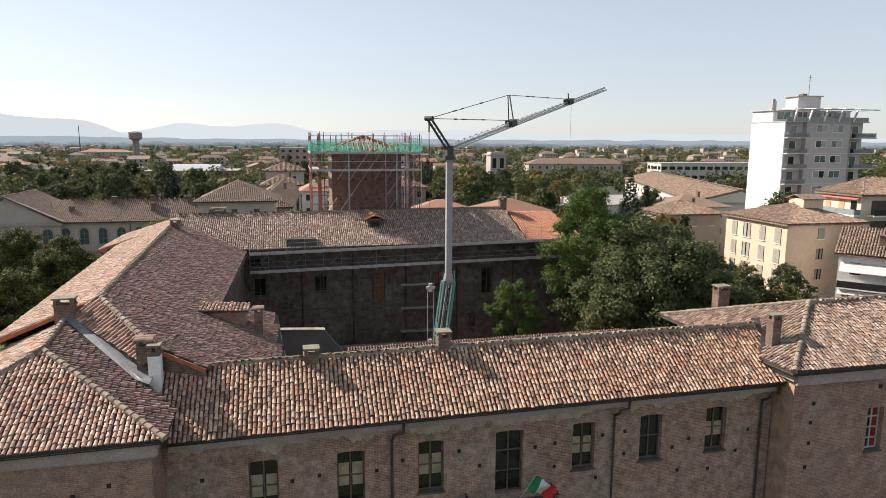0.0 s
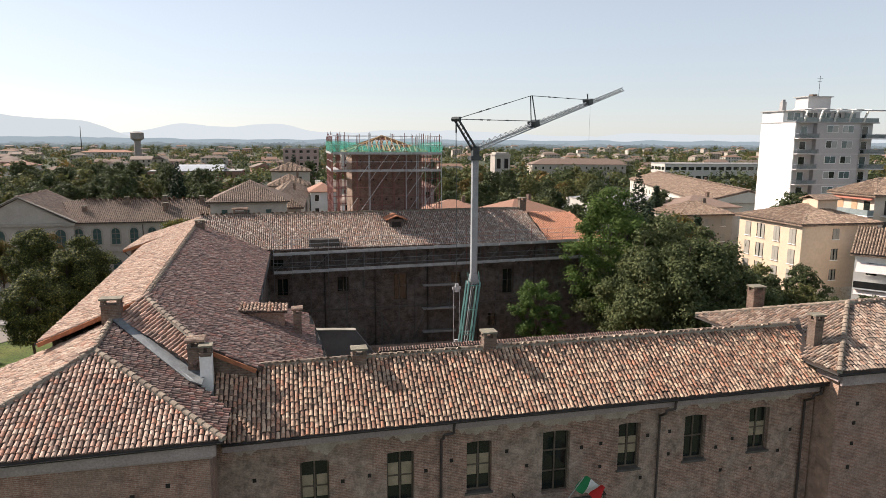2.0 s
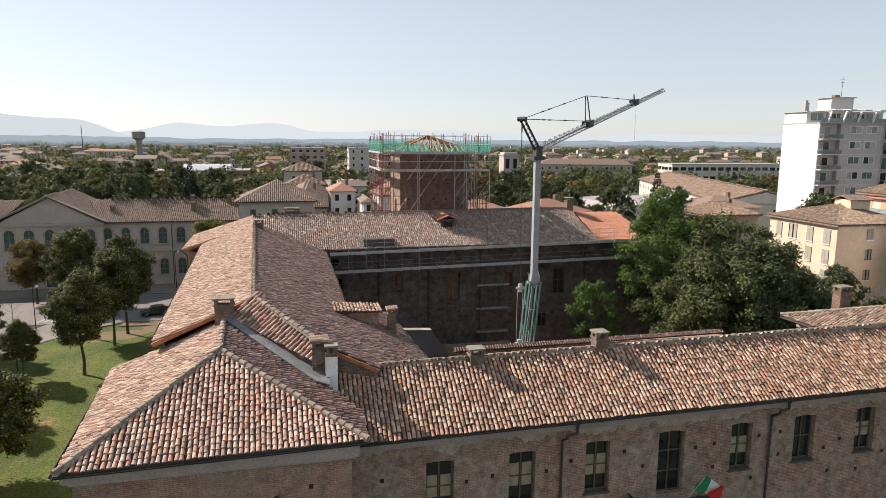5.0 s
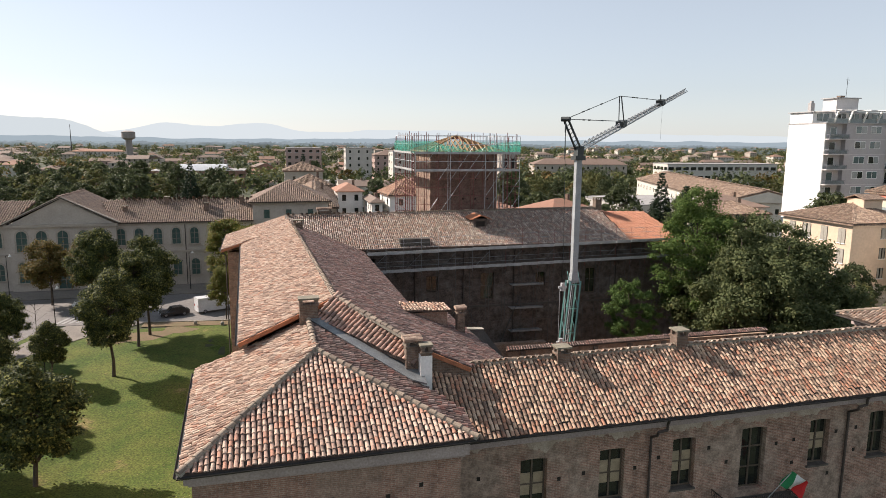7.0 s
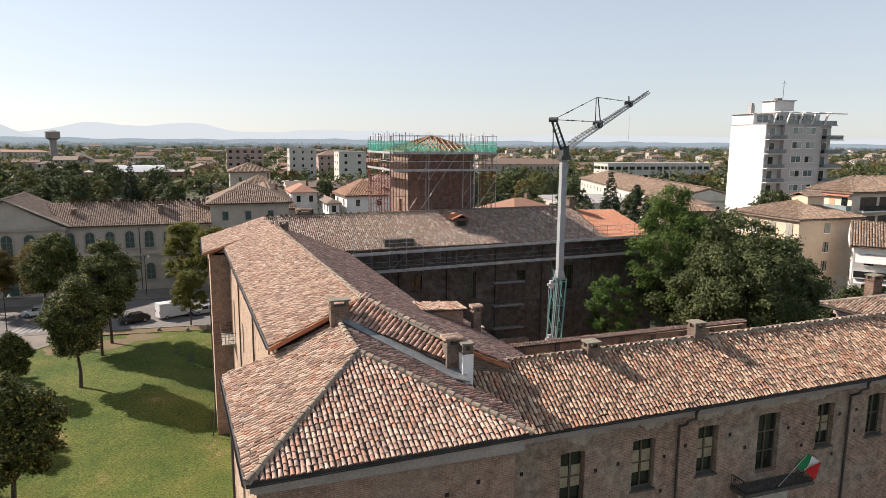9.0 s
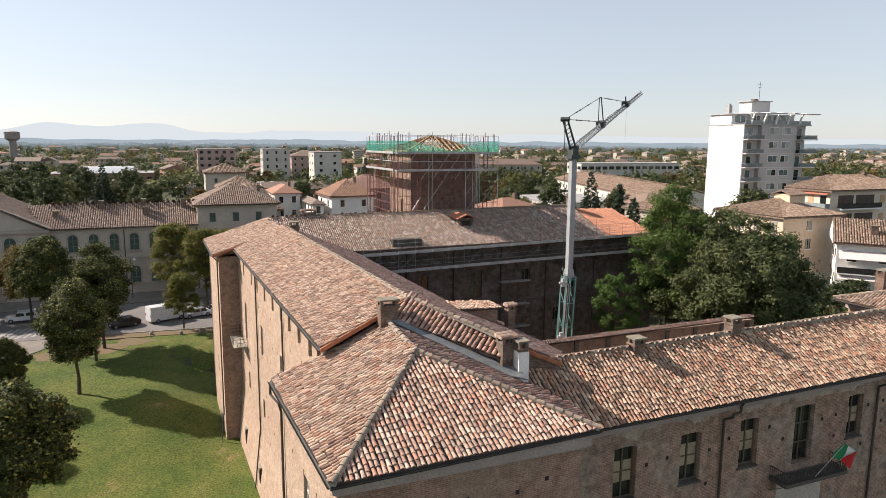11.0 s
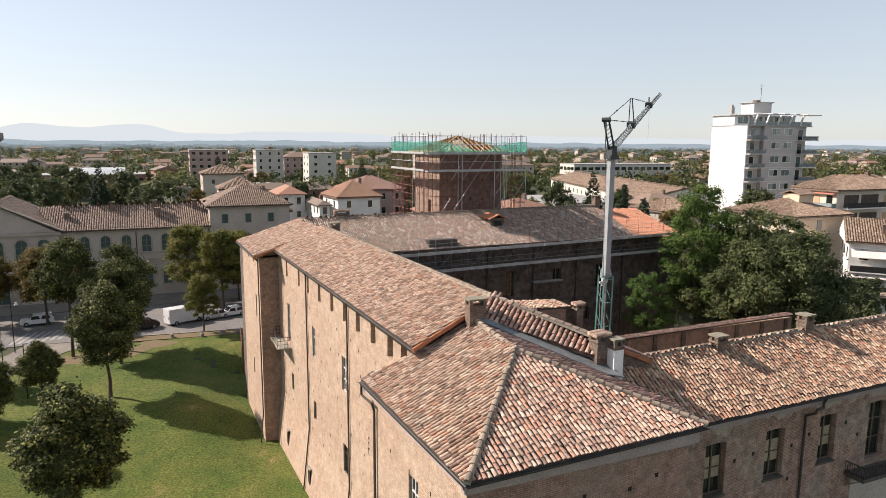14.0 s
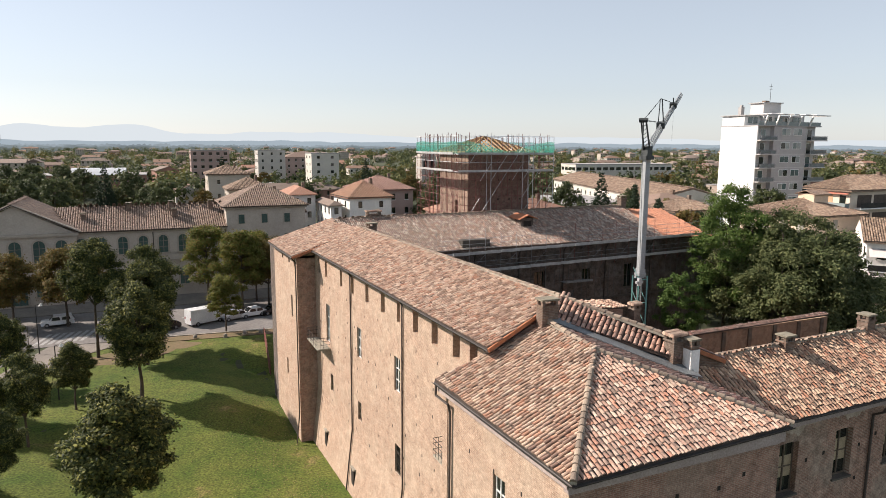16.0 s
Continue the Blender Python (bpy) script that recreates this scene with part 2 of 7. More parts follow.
gutter_m = mat("gutter_metal", (0.035, 0.032, 0.03), (0.05, 0.045, 0.04), rough=0.55, metal=0.3)
pipe_m = mat("downpipe_metal", (0.06, 0.05, 0.045), (0.09, 0.07, 0.06), rough=0.6, metal=0.2)
lead_m = mat("lead_flashing", (0.23, 0.245, 0.25), (0.16, 0.17, 0.18), rough=0.5, scale=2.0, metal=0.4)
verge_m = mat("orange_verge_boards", (0.40, 0.16, 0.08), (0.30, 0.12, 0.065), scale=3)
frame_m = mat("window_frame_wood", (0.10, 0.075, 0.055), (0.14, 0.11, 0.08))
pane_m = mat("dark_glass", (0.012, 0.016, 0.014), (0.02, 0.025, 0.02), rough=0.08, spec=0.6)
# Beige of the reflection seen in the front windows, as a plain colour.
reflection_m = mat("beige_pane_reflection", (0.40, 0.32, 0.21), (0.29, 0.235, 0.155), scale=2.5)
cap_m = mat("lichened_cap", (0.25, 0.225, 0.17), (0.16, 0.145, 0.11), scale=2.5, fine=14, bump=0.3)
sill_m = mat("dark_stone_sill", (0.12, 0.105, 0.09), (0.085, 0.075, 0.065), scale=2)
iron_m = mat("wrought_iron", (0.03, 0.03, 0.03), (0.05, 0.045, 0.04), rough=0.6, metal=0.5)
steel_dull = mat("dull_scaffold_steel", (0.13, 0.125, 0.12), (0.10, 0.095, 0.09), rough=0.6, metal=0.4)
steel_m = mat("galvanised_steel", (0.52, 0.53, 0.54), (0.40, 0.41, 0.42), rough=0.5, metal=0.3)
steel_mid = mat("weathered_steel", (0.27, 0.275, 0.28), (0.20, 0.205, 0.21), rough=0.55, metal=0.3)
redtube_m = mat("red_scaffold_paint", (0.20, 0.072, 0.06), (0.15, 0.058, 0.05), rough=0.6)
plank_m = mat("scaffold_planks", (0.44, 0.43, 0.42), (0.30, 0.30, 0.295), rough=0.7)
crane_grey = mat("crane_grey_paint", (0.33, 0.35, 0.36), (0.27, 0.285, 0.29), rough=0.5)
crane_teal = mat("crane_teal_paint", (0.16, 0.34, 0.31), (0.12, 0.26, 0.24), rough=0.5)
crane_dark = mat("crane_dark_steel", (0.075, 0.085, 0.085), (0.05, 0.055, 0.055), rough=0.6, metal=0.3)
wood_m = mat("new_roof_timber", (0.40, 0.27, 0.15), (0.30, 0.19, 0.10), scale=3)
bark_m = mat("bark", (0.10, 0.08, 0.06), (0.06, 0.048, 0.038), scale=3, fine=14, bump=0.5)
asphalt_m = mat("asphalt", (0.185, 0.172, 0.163), (0.14, 0.131, 0.125), scale=0.15, fine=3)
paving_m = mat("pale_paving", (0.22, 0.195, 0.168), (0.17, 0.152, 0.134), scale=0.3, fine=5)
paint_w = mat("road_paint", (0.34, 0.335, 0.33), (0.24, 0.235, 0.23), scale=2)
earth_m = mat("dry_earth", (0.17, 0.115, 0.07), (0.13, 0.105, 0.05), scale=0.4, fine=5)
lawn_m = mat("lawn_grass", (0.050, 0.082, 0.010), (0.096, 0.110, 0.020), scale=0.2, fine=5.5, grit=0.55, c=(0.19, 0.145, 0.06), rough=0.95, bump=1.0)
ground_m = mat("town_ground", (0.06, 0.065, 0.035), (0.04, 0.05, 0.024), scale=0.012, fine=0.08, c=(0.11, 0.10, 0.075), rough=0.95)


# ---- builders ----
class Geo:
    """Collects faces; obj() makes one mesh object of them."""

    def __init__(self):
        self.v, self.f = [], []

    def add(self, vs, fs):
        k = len(self.v)
        self.v += [tuple(p) for p in vs]
        self.f += [tuple(i + k for i in f) for f in fs]
        return self

    def quad(self, *p):
        return self.add(p, [tuple(range(len(p)))])

    def box(self, x0, y0, z0, x1, y1, z1):
        vs = [(x, y, z) for x in (x0, x1) for y in (y0, y1) for z in (z0, z1)]
        return self.add(vs, [(0, 1, 3, 2), (4, 6, 7, 5), (0, 4, 5, 1), (2, 3, 7, 6), (0, 2, 6, 4), (1, 5, 7, 3)])

    def slab(self, top, down):
        """A plate under the polygon top, down: the vector to its underside."""
        n, d = len(top), Vector(down)
        vs = [Vector(p) for p in top]
        return self.add(vs + [p + d for p in vs], [tuple(range(n)), tuple(reversed(range(n, 2 * n)))] + [(i, i + n, (i + 1) % n + n, (i + 1) % n) for i in range(n)])

    def tube(self, p0, p1, r0, r1=None, n=6):
        p0, p1, r1 = Vector(p0), Vector(p1), r0 if r1 is None else r1
        ax = (p1 - p0)
        if ax.length < 1e-6:
            return self
        q = ax.to_track_quat("Z", "Y")
        ring = [q @ Vector((math.cos(2 * math.pi * i / n), math.sin(2 * math.pi * i / n), 0)) for i in range(n)]
        return self.add([p0 + w * r0 for w in ring] + [p1 + w * r1 for w in ring],
                        [(i, (i + 1) % n, (i + 1) % n + n, i + n) for i in range(n)] + [tuple(reversed(range(n))), tuple(range(n, 2 * n))])

    def path(self, pts, r, n=6):
        for a, b in zip(pts, pts[1:]):
            self.tube(a, b, r, n=n)
        return self

    def bar(self, p0, p1, w, h):
        """A squared beam from p0 to p1, w wide and h deep."""
        p0, p1 = Vector(p0), Vector(p1)
        d = (p1 - p0).normalized()
        s = d.cross(Vector((0, 0, 1)))
        s = (s.normalized() if s.length > 1e-3 else Vector((1, 0, 0))) * w / 2
        u = s.cross(d).normalized() * h / 2
        vs = [p + a * s + b * u for p in (p0, p1) for a, b in ((-1, -1), (1, -1), (1, 1), (-1, 1))]
        return self.add(vs, [(3, 2, 1, 0), (4, 5, 6, 7), (0, 1, 5, 4), (1, 2, 6, 5), (2, 3, 7, 6), (3, 0, 4, 7)])

    def obj(self, name, material, parent=None, label="", smooth=False):
        me = bpy.data.meshes.new(name)
        me.from_pydata(self.v, [], self.f)
        bm = bmesh.new()
        bm.from_mesh(me)
        bmesh.ops.recalc_face_normals(bm, faces=bm.faces)
        bm.to_mesh(me)
        bm.free()
        return place(name, me, material, parent, label, smooth)


def place(name, me, material, parent=None, label="", smooth=False):
    me.materials.append(material)
    if smooth:
        me.polygons.foreach_set("use_smooth", [True] * len(me.polygons))
    ob = new(name, me)
    if parent:
        ob.parent = parent
        if parent.type == "EMPTY":
            ob.matrix_parent_inverse = Matrix.Translation(-parent.location)
    if label:
        ob["label"] = label
    return ob


def thing(name, at, label, category, group="", kind=""):
    e = new(name)
    e.location, e.empty_display_size = at, 0.3
    return tagged(e, label, category, group, kind)


def wall_geo(g, a, b, z0, z1, thick, holes=()):
    """A wall from a to b in plan, its outer face on the right of the way from a to b, with real openings (s0, s1, z0, z1)."""
    a, b = Vector((*a, 0)), Vector((*b, 0))
    run = b - a
    d, n = run.normalized(), Vector((run.y, -run.x, 0)).normalized()
    L = run.length
    ss = sorted({0.0, L, *[h[0] for h in holes], *[h[1] for h in holes]})
    zs = sorted({z0, z1, *[h[2] for h in holes], *[h[3] for h in holes]})
    P = lambda s, z, o: a + d * s - n * (thick * o) + Vector((0, 0, z))
    isopen = lambda s, z: any(h[0] < s < h[1] and h[2] < z < h[3] for h in holes) or not (0 < s < L and z0 < z < z1)
    mids = [(-1.0, 0.0)] + list(zip(ss, ss[1:])) + [(L, L + 1.0)]
    midz = [(z0 - 1.0, z0)] + list(zip(zs, zs[1:])) + [(z1, z1 + 1.0)]
    for i in range(1, len(mids)):
        for j in range(1, len(midz)):
            s0, s1 = mids[i]
            c0, c1 = midz[j]
            o = isopen((s0 + s1) / 2, (c0 + c1) / 2)
            if not o:
                g.quad(P(s0, c0, 0), P(s1, c0, 0), P(s1, c1, 0), P(s0, c1, 0))
                g.quad(P(s0, c0, 1), P(s0, c1, 1), P(s1, c1, 1), P(s1, c0, 1))
            if 1 < i < len(mids) - 1 and isopen(sum(mids[i - 1]) / 2, (c0 + c1) / 2) != o:
                g.quad(P(s0, c0, 0), P(s0, c1, 0), P(s0, c1, 1), P(s0, c0, 1))
            if isopen((s0 + s1) / 2, sum(midz[j - 1]) / 2) != o:
                g.quad(P(s0, c0, 0), P(s0, c0, 1), P(s1, c0, 1), P(s1, c0, 0))
    return g


def raw(name, verts, faces, material, parent=None, label="", smooth=False):
    me = bpy.data.meshes.new(name)
    me.from_pydata(verts, [], faces)
    return place(name, me, material, parent, label, smooth)


# one barrel tile: width along x, up the slope along y, thickness along z
def barrel(r0, r1, length, lift, n=5):
    vs = []
    for y, r, z in ((0.0, r0, lift), (length, r1, 0.0)):
        vs += [(-r * math.cos(math.pi * i / n), y, z + r * 0.85 * math.sin(math.pi * i / n)) for i in range(n + 1)]
    k = n + 1
    fs = [(i, i + 1, i + 1 + k, i + k) for i in range(n)] + [tuple(range(n, -1, -1))]
    return np.array(vs), fs


TILE_V, TILE_F = barrel(0.112, 0.09, 0.47, 0.035)
rng = np.random.default_rng(7)


def spans(poly, u):
    """Where the line at u runs inside the polygon of (u, v)."""
    cuts = []
    for (u0, v0), (u1, v1) in zip(poly, poly[1:] + poly[:1]):
        if (u0 <= u) != (u1 <= u):
            cuts.append(v0 + (v1 - v0) * (u - u0) / (u1 - u0))
    cuts.sort()
    return list(zip(cuts[::2], cuts[1::2]))


def roof_plane(owner, poly, eave, colours, tag, label="", singles=0, near=None, pitch=0.218, course=0.335, deck=0.14, size=0.8):
    """A roof slope: a deck under the polygon, with barrel tiles in columns that run square to the eave (two indices of poly)."""
    P = [Vector(p) for p in poly]
    # the slope is laid level: all corners go onto their common plane
    co = np.linalg.lstsq(np.array([[p.x, p.y, 1.0] for p in P]), np.array([p.z for p in P]), rcond=None)[0]
    P = [Vector((p.x, p.y, co[0] * p.x + co[1] * p.y + co[2])) for p in P]
    O = P[eave[0]]
    U = (P[eave[1]] - O).normalized()
    N = Vector((-co[0], -co[1], 1.0)).normalized()
    V = N.cross(U).normalized()
    if V.z < 0:
        U, V = -U, -V
    g = Geo()
    g.slab(P, (0, 0, -deck))
    roof = g.obj("roof", deck_m, owner, label)
    uv = [((p - O).dot(U), (p - O).dot(V)) for p in P]
    us = [q[0] for q in uv]
    spots = []
    u = min(us) + pitch / 2
    while u < max(us):
        for v0, v1 in spans(uv, u):
            k0 = math.ceil((v0 - 0.08) / course)
            k, slip = k0, rng.uniform(-0.32, 0.32) * course
            while k * course + slip < v1 - 0.14:
                spots.append((u, k * course + (slip if k > k0 else 0.0)))
                k += 1
        u += pitch
    spots = np.array(spots)
    n = len(spots)
    yaw, du, dv, dz = rng.normal(0, 0.025, n), rng.normal(0, 0.012, n), rng.normal(0, 0.02, n), rng.uniform(-0.01, 0.018, n)
    base = np.array(O) + np.outer(spots[:, 0] + du, U) + np.outer(spots[:, 1] + dv, V) + np.outer(dz + 0.004, N)
    ax = np.outer(np.cos(yaw), U) + np.outer(np.sin(yaw), V)
    ay = np.outer(-np.sin(yaw), U) + np.outer(np.cos(yaw), V)
    order = np.argsort(np.linalg.norm(base - np.array(near), axis=1)) if near else np.arange(n)
    single, rest = order[:singles], order[singles:]
    if len(single):
        me = bpy.data.meshes.new("roof_tile")
        me.from_pydata((TILE_V * size).tolist(), [], TILE_F)
        me.materials.append(tile_mat("clay_pieces_" + tag, colours, "object"))
        for i in single:
            t = new("roof_tile", me)
            t.parent = roof
            m = Matrix.Identity(4)
            m.col[0][:3], m.col[1][:3], m.col[2][:3], m.col[3][:3] = ax[i], ay[i], N, base[i]
            t.matrix_basis = m
    if len(rest):
        T = TILE_V * size
        vs = base[rest][:, None, :] + T[None, :, 0, None] * ax[rest][:, None, :] + T[None, :, 1, None] * ay[rest][:, None, :] + T[None, :, 2, None] * np.array(N)
        k = len(T)
        fs = [tuple(i * k + j for j in f) for i in range(len(rest)) for f in TILE_F]
        raw("roof_tiles", vs.reshape(-1, 3).tolist(), fs, tile_mat("clay_" + tag, colours), roof)["kind"] = "stuff"
    return roof


RIDGE_V, RIDGE_F = barrel(0.145, 0.125, 0.48, 0.03, 6)


def ridge_line(owner, a, b, lift=0.06):
    """Ridge or hip tiles in a row from a up to b."""
    a, b = Vector(a), Vector(b)
    d = (b - a)
    L = d.length
    d.normalize()
    s = d.cross(Vector((0, 0, 1))).normalized()
    n = s.cross(d)
    if "ridge" not in MATS:
        MATS["ridge"] = bpy.data.meshes.new("ridge_tile")
        MATS["ridge"].from_pydata(RIDGE_V.tolist(), [], RIDGE_F)
        MATS["ridge"].materials.append(tile_mat("clay_ridge", [(0.24, 0.185, 0.14), (0.34, 0.27, 0.205), (0.18, 0.14, 0.11), (0.29, 0.21, 0.155)], "object"))
    g = Geo()
    g.bar(a + n * 0.02, b + n * 0.02, 0.26, 0.14)
    line = g.obj("ridge", stone_m, owner)
    k = int(L / 0.42)
    for i in range(k):
        t = new("ridge_tile", MATS["ridge"])
        t.parent = line
        m = Matrix.Identity(4)
        m.col[0][:3], m.col[1][:3], m.col[2][:3] = s, d, n
        m.col[3][:3] = a + d * (L * i / k) + n * (lift + random.uniform(-0.01, 0.01))
        t.matrix_basis = m @ pose(0, 0, 0, 0, random.uniform(-3, 3), random.uniform(-3, 3))
    return line


# ---- ground ----
def smooth(t):
    t = min(1.0, max(0.0, t))
    return t * t * (3 - 2 * t)


def level(x, y):
    """Height of the ground: the lawn lies lowest along the castle's west wall and rises to the street."""
    return 1.9 * max(smooth((y - 60) / 24) * smooth((-17.0 - x) / 9), smooth((y - 88) / 12), smooth((-30 - x) / 14))


def sheet(name, xs, ys, material, lift=0.0, label="", category="", inside=None):
    vs = [(x, y, level(x, y) + lift) for y in ys for x in xs]
    w = len(xs)
    fs = [(j * w + i, j * w + i + 1, (j + 1) * w + i + 1, (j + 1) * w + i) for j in range(len(ys) - 1) for i in range(w - 1)
          if inside is None or inside((xs[i] + xs[i + 1]) / 2, (ys[j] + ys[j + 1]) / 2)]
    ob = raw(name, vs, fs, material, None, label)
    return tagged(ob, label, category, kind="structure")


def steps(*spec):
    out = []
    for a, b, s in spec:
        out += list(np.arange(a, b, s))
    return [float(v) for v in out] + [float(spec[-1][1])]


sheet("ground", steps((-4600, -600, 500), (-600, -100, 100), (-100, 60, 2), (60, 600, 60), (600, 4600, 500)),
      steps((-4600, -600, 500), (-600, 0, 100), (0, 140, 2), (140, 600, 46), (600, 4600, 500)), ground_m, -0.05,
      "flat town ground reaching to the horizon", "ground")
sheet("lawn", steps((-80, -14, 1.5)), steps((4, 104, 1.5)), lawn_m, 0.02, "mown lawn with dry patches beside the castle wall", "lawn")

# ---- castle: numbers of the plan ----
A, B, APEX, Q = (-17.25, 27.4, 17.0), (-5.55, 27.8, 17.05), (-11.85, 33.6, 19.5), (-12.0, 37.5, 19.95)
C, F2, B2 = (-17.85, 38.6, 17.2), (-7.0, 32.2, 17.92), (-5.5, 30.4, 17.25)
NEAR = (-8.0, 20.0, 20.0)

pav = thing("corner_pavilion", (-11.5, 33, 0), "brick corner pavilion with a hipped roof of old clay barrel tiles", "castle wing")
roof_plane(pav, [A, B, APEX], (0, 1), CLAY_PAV, "pavilion", "hipped slope of pale and dark clay tiles", 300, (-8, 26, 17))
roof_plane(pav, [A, APEX, Q, C], (3, 0), CLAY_SIDE, "side")
roof_plane(pav, [B, B2, F2, Q, APEX], (0, 1), CLAY_SHADED, "court")
ridge_line(pav, A, APEX)
ridge_line(pav, B, APEX)
ridge_line(pav, APEX, Q)


def holes_dark(owner, spots, axis, depth=0.16):
    """Putlog holes: small square recesses left by old scaffolds, drawn as solid boxes painted in shadow colour."""
    for x, y, z in spots:
        g = Geo()
        if axis == "x":
            g.box(x - 0.09, y - 0.004, z - 0.1, x + 0.09, y + depth, z + 0.1)
        else:
            g.box(x - 0.004, y - 0.06, z - 0.1, x + depth, y + 0.06, z + 0.1)
        g.obj("putlog_hole", hole_m, owner)


# Near-black that paints the shadow inside holes and openings.
hole_m = mat("hole_shadow", (0.02, 0.016, 0.013), (0.03, 0.024, 0.02))


def frontal_window(owner, x0, x1, z0, z1, y, blind=0.0, sill=True, frame=None, cols=2, rows=(0.5,), panes=None, head=None):
    """A window in a wall that faces -y, set back in its opening: frame, panes, bars, sill."""
    w = thing("window", ((x0 + x1) / 2, y, z0), "", "")
    w.parent = owner
    w.matrix_parent_inverse = Matrix.Translation(-owner.location)
    for key in list(w.keys()):
        del w[key]
    yy = y + 0.28
    frame = frame or frame_m
    g, t = Geo(), 0.08
    g.box(x0, yy, z0, x0 + t, yy + 0.1, z1).box(x1 - t, yy, z0, x1, yy + 0.1, z1)
    g.box(x0 + t, yy, z0, x1 - t, yy + 0.1, z0 + t).box(x0 + t, yy, z1 - t, x1 - t, yy + 0.1, z1)
    for i in range(1, cols):
        xm = x0 + (x1 - x0) * i / cols
        g.box(xm - 0.04, yy - 0.01, z0 + t, xm + 0.04, yy + 0.09, z1 - t)
    for f in rows:
        zm = z0 + (z1 - z0) * f
        g.box(x0 + t, yy - 0.005, zm - 0.035, x1 - t, yy + 0.085, zm + 0.035)
    sub(g, "frame", frame, w, owner)
    for i in range(cols):
        a, b = x0 + (x1 - x0) * i / cols, x0 + (x1 - x0) * (i + 1) / cols
        sub(Geo().box(a + 0.03, yy + 0.05, z0 + 0.04, b - 0.03, yy + 0.06, z1 - 0.04), "pane", (panes or [pane_m] * cols)[i], w, owner)
        # A beige panel over the pane paints in the glass's reflection.
        if blind:
            zb = z0 + (z1 - z0) * 0.3
            sub(Geo().box(a + 0.09, yy + 0.03, zb, b - 0.07, yy + 0.045, zb + (z1 - z0) * blind * 0.8), "blind", reflection_m, w, owner)
    if head:
        n = 8
        arc = [(x0 + (x1 - x0) * i / n, z1 - 0.055 * (2 * i / n - 1) ** 2) for i in range(n + 1)]
        g = Geo().slab([(x0, y + 0.002, z1 + 0.002)] + [(p, y + 0.002, q) for p, q in arc] + [(x1, y + 0.002, z1 + 0.002)], (0, 0.27, 0))
        sub(g, "arched_head", head, w, owner)
    if sill:
        sub(Geo().box(x0 - 0.08, y - 0.1, z0 - 0.1, x1 + 0.08, y + 0.275, z0 + 0.006), "sill", sill_m, w, owner)
    return w


def sub(g, name, material, w, owner, label=""):
    ob = g.obj(name, material, None, label)
    ob.parent = w
    ob.matrix_parent_inverse = (Matrix.Translation(owner.location) @ Matrix.Translation(-owner.location) @ Matrix.Translation(w.location)).inverted()
    return ob


def west_window(owner, x, y0, y1, z0, z1, frame=None, rows=(0.33, 0.66), barred=False):
    """A window in a wall that faces -x."""
    w = thing("window", (x, (y0 + y1) / 2, z0), "", "")
    w.parent = owner
    w.matrix_parent_inverse = Matrix.Translation(-owner.location)
    for key in list(w.keys()):
        del w[key]
    xx, t, g = x + 0.1, 0.08, Geo()
    g.box(xx, y0, z0, xx + 0.08, y0 + t, z1).box(xx, y1 - t, z0, xx + 0.08, y1, z1)
    g.box(xx, y0 + t, z0, xx + 0.08, y1 - t, z0 + t).box(xx, y0 + t, z1 - t, xx + 0.08, y1 - t, z1)
    ym = (y0 + y1) / 2
    g.box(xx - 0.01, ym - 0.035, z0 + t, xx + 0.07, ym + 0.035, z1 - t)
    for f in rows:
        zm = z0 + (z1 - z0) * f
        g.box(xx - 0.005, y0 + t, zm - 0.03, xx + 0.07, y1 - t, zm + 0.03)
    sub(g, "frame", frame or white_wood, w, owner)
    sub(Geo().box(xx + 0.04, y0 + 0.03, z0 + 0.03, xx + 0.05, y1 - 0.03, z1 - 0.03), "pane", pane_m, w, owner)
    if barred:
        g = Geo()
        for k in range(1, 5):
            yk = y0 + (y1 - y0) * k / 5
            g.tube((x + 0.06, yk, z0), (x + 0.06, yk, z1), 0.018, n=5)
        for k in range(1, 4):
            zk = z0 + (z1 - z0) * k / 4
            g.tube((x + 0.06, y0, zk), (x + 0.06, y1, zk), 0.015, n=5)
        sub(g, "grille", iron_m, w, owner)
    return w


white_wood = mat("white_painted_wood", (0.62, 0.62, 0.60), (0.5, 0.5, 0.48), scale=2)


def gutter(owner, a, b, r=0.09):
    """A half-round gutter under an eave."""
    a, b = Vector(a), Vector(b)
    d = (b - a).normalized()
    s = d.cross(Vector((0, 0, 1))).normalized()
    g, n = Geo(), 6
    ring = [(-math.cos(math.pi * i / n) * r, -math.sin(math.pi * i / n) * r) for i in range(n + 1)]
    ring += [(q[0] * 0.85, q[1] * 0.85) for q in reversed(ring)]
    k = len(ring)
    vs = [p + s * q[0] + Vector((0, 0, q[1])) for p in (a, b) for q in ring]
    g.add(vs, [(i, (i + 1) % k, (i + 1) % k + k, i + k) for i in range(k)])
    return g.obj("gutter", gutter_m, owner)


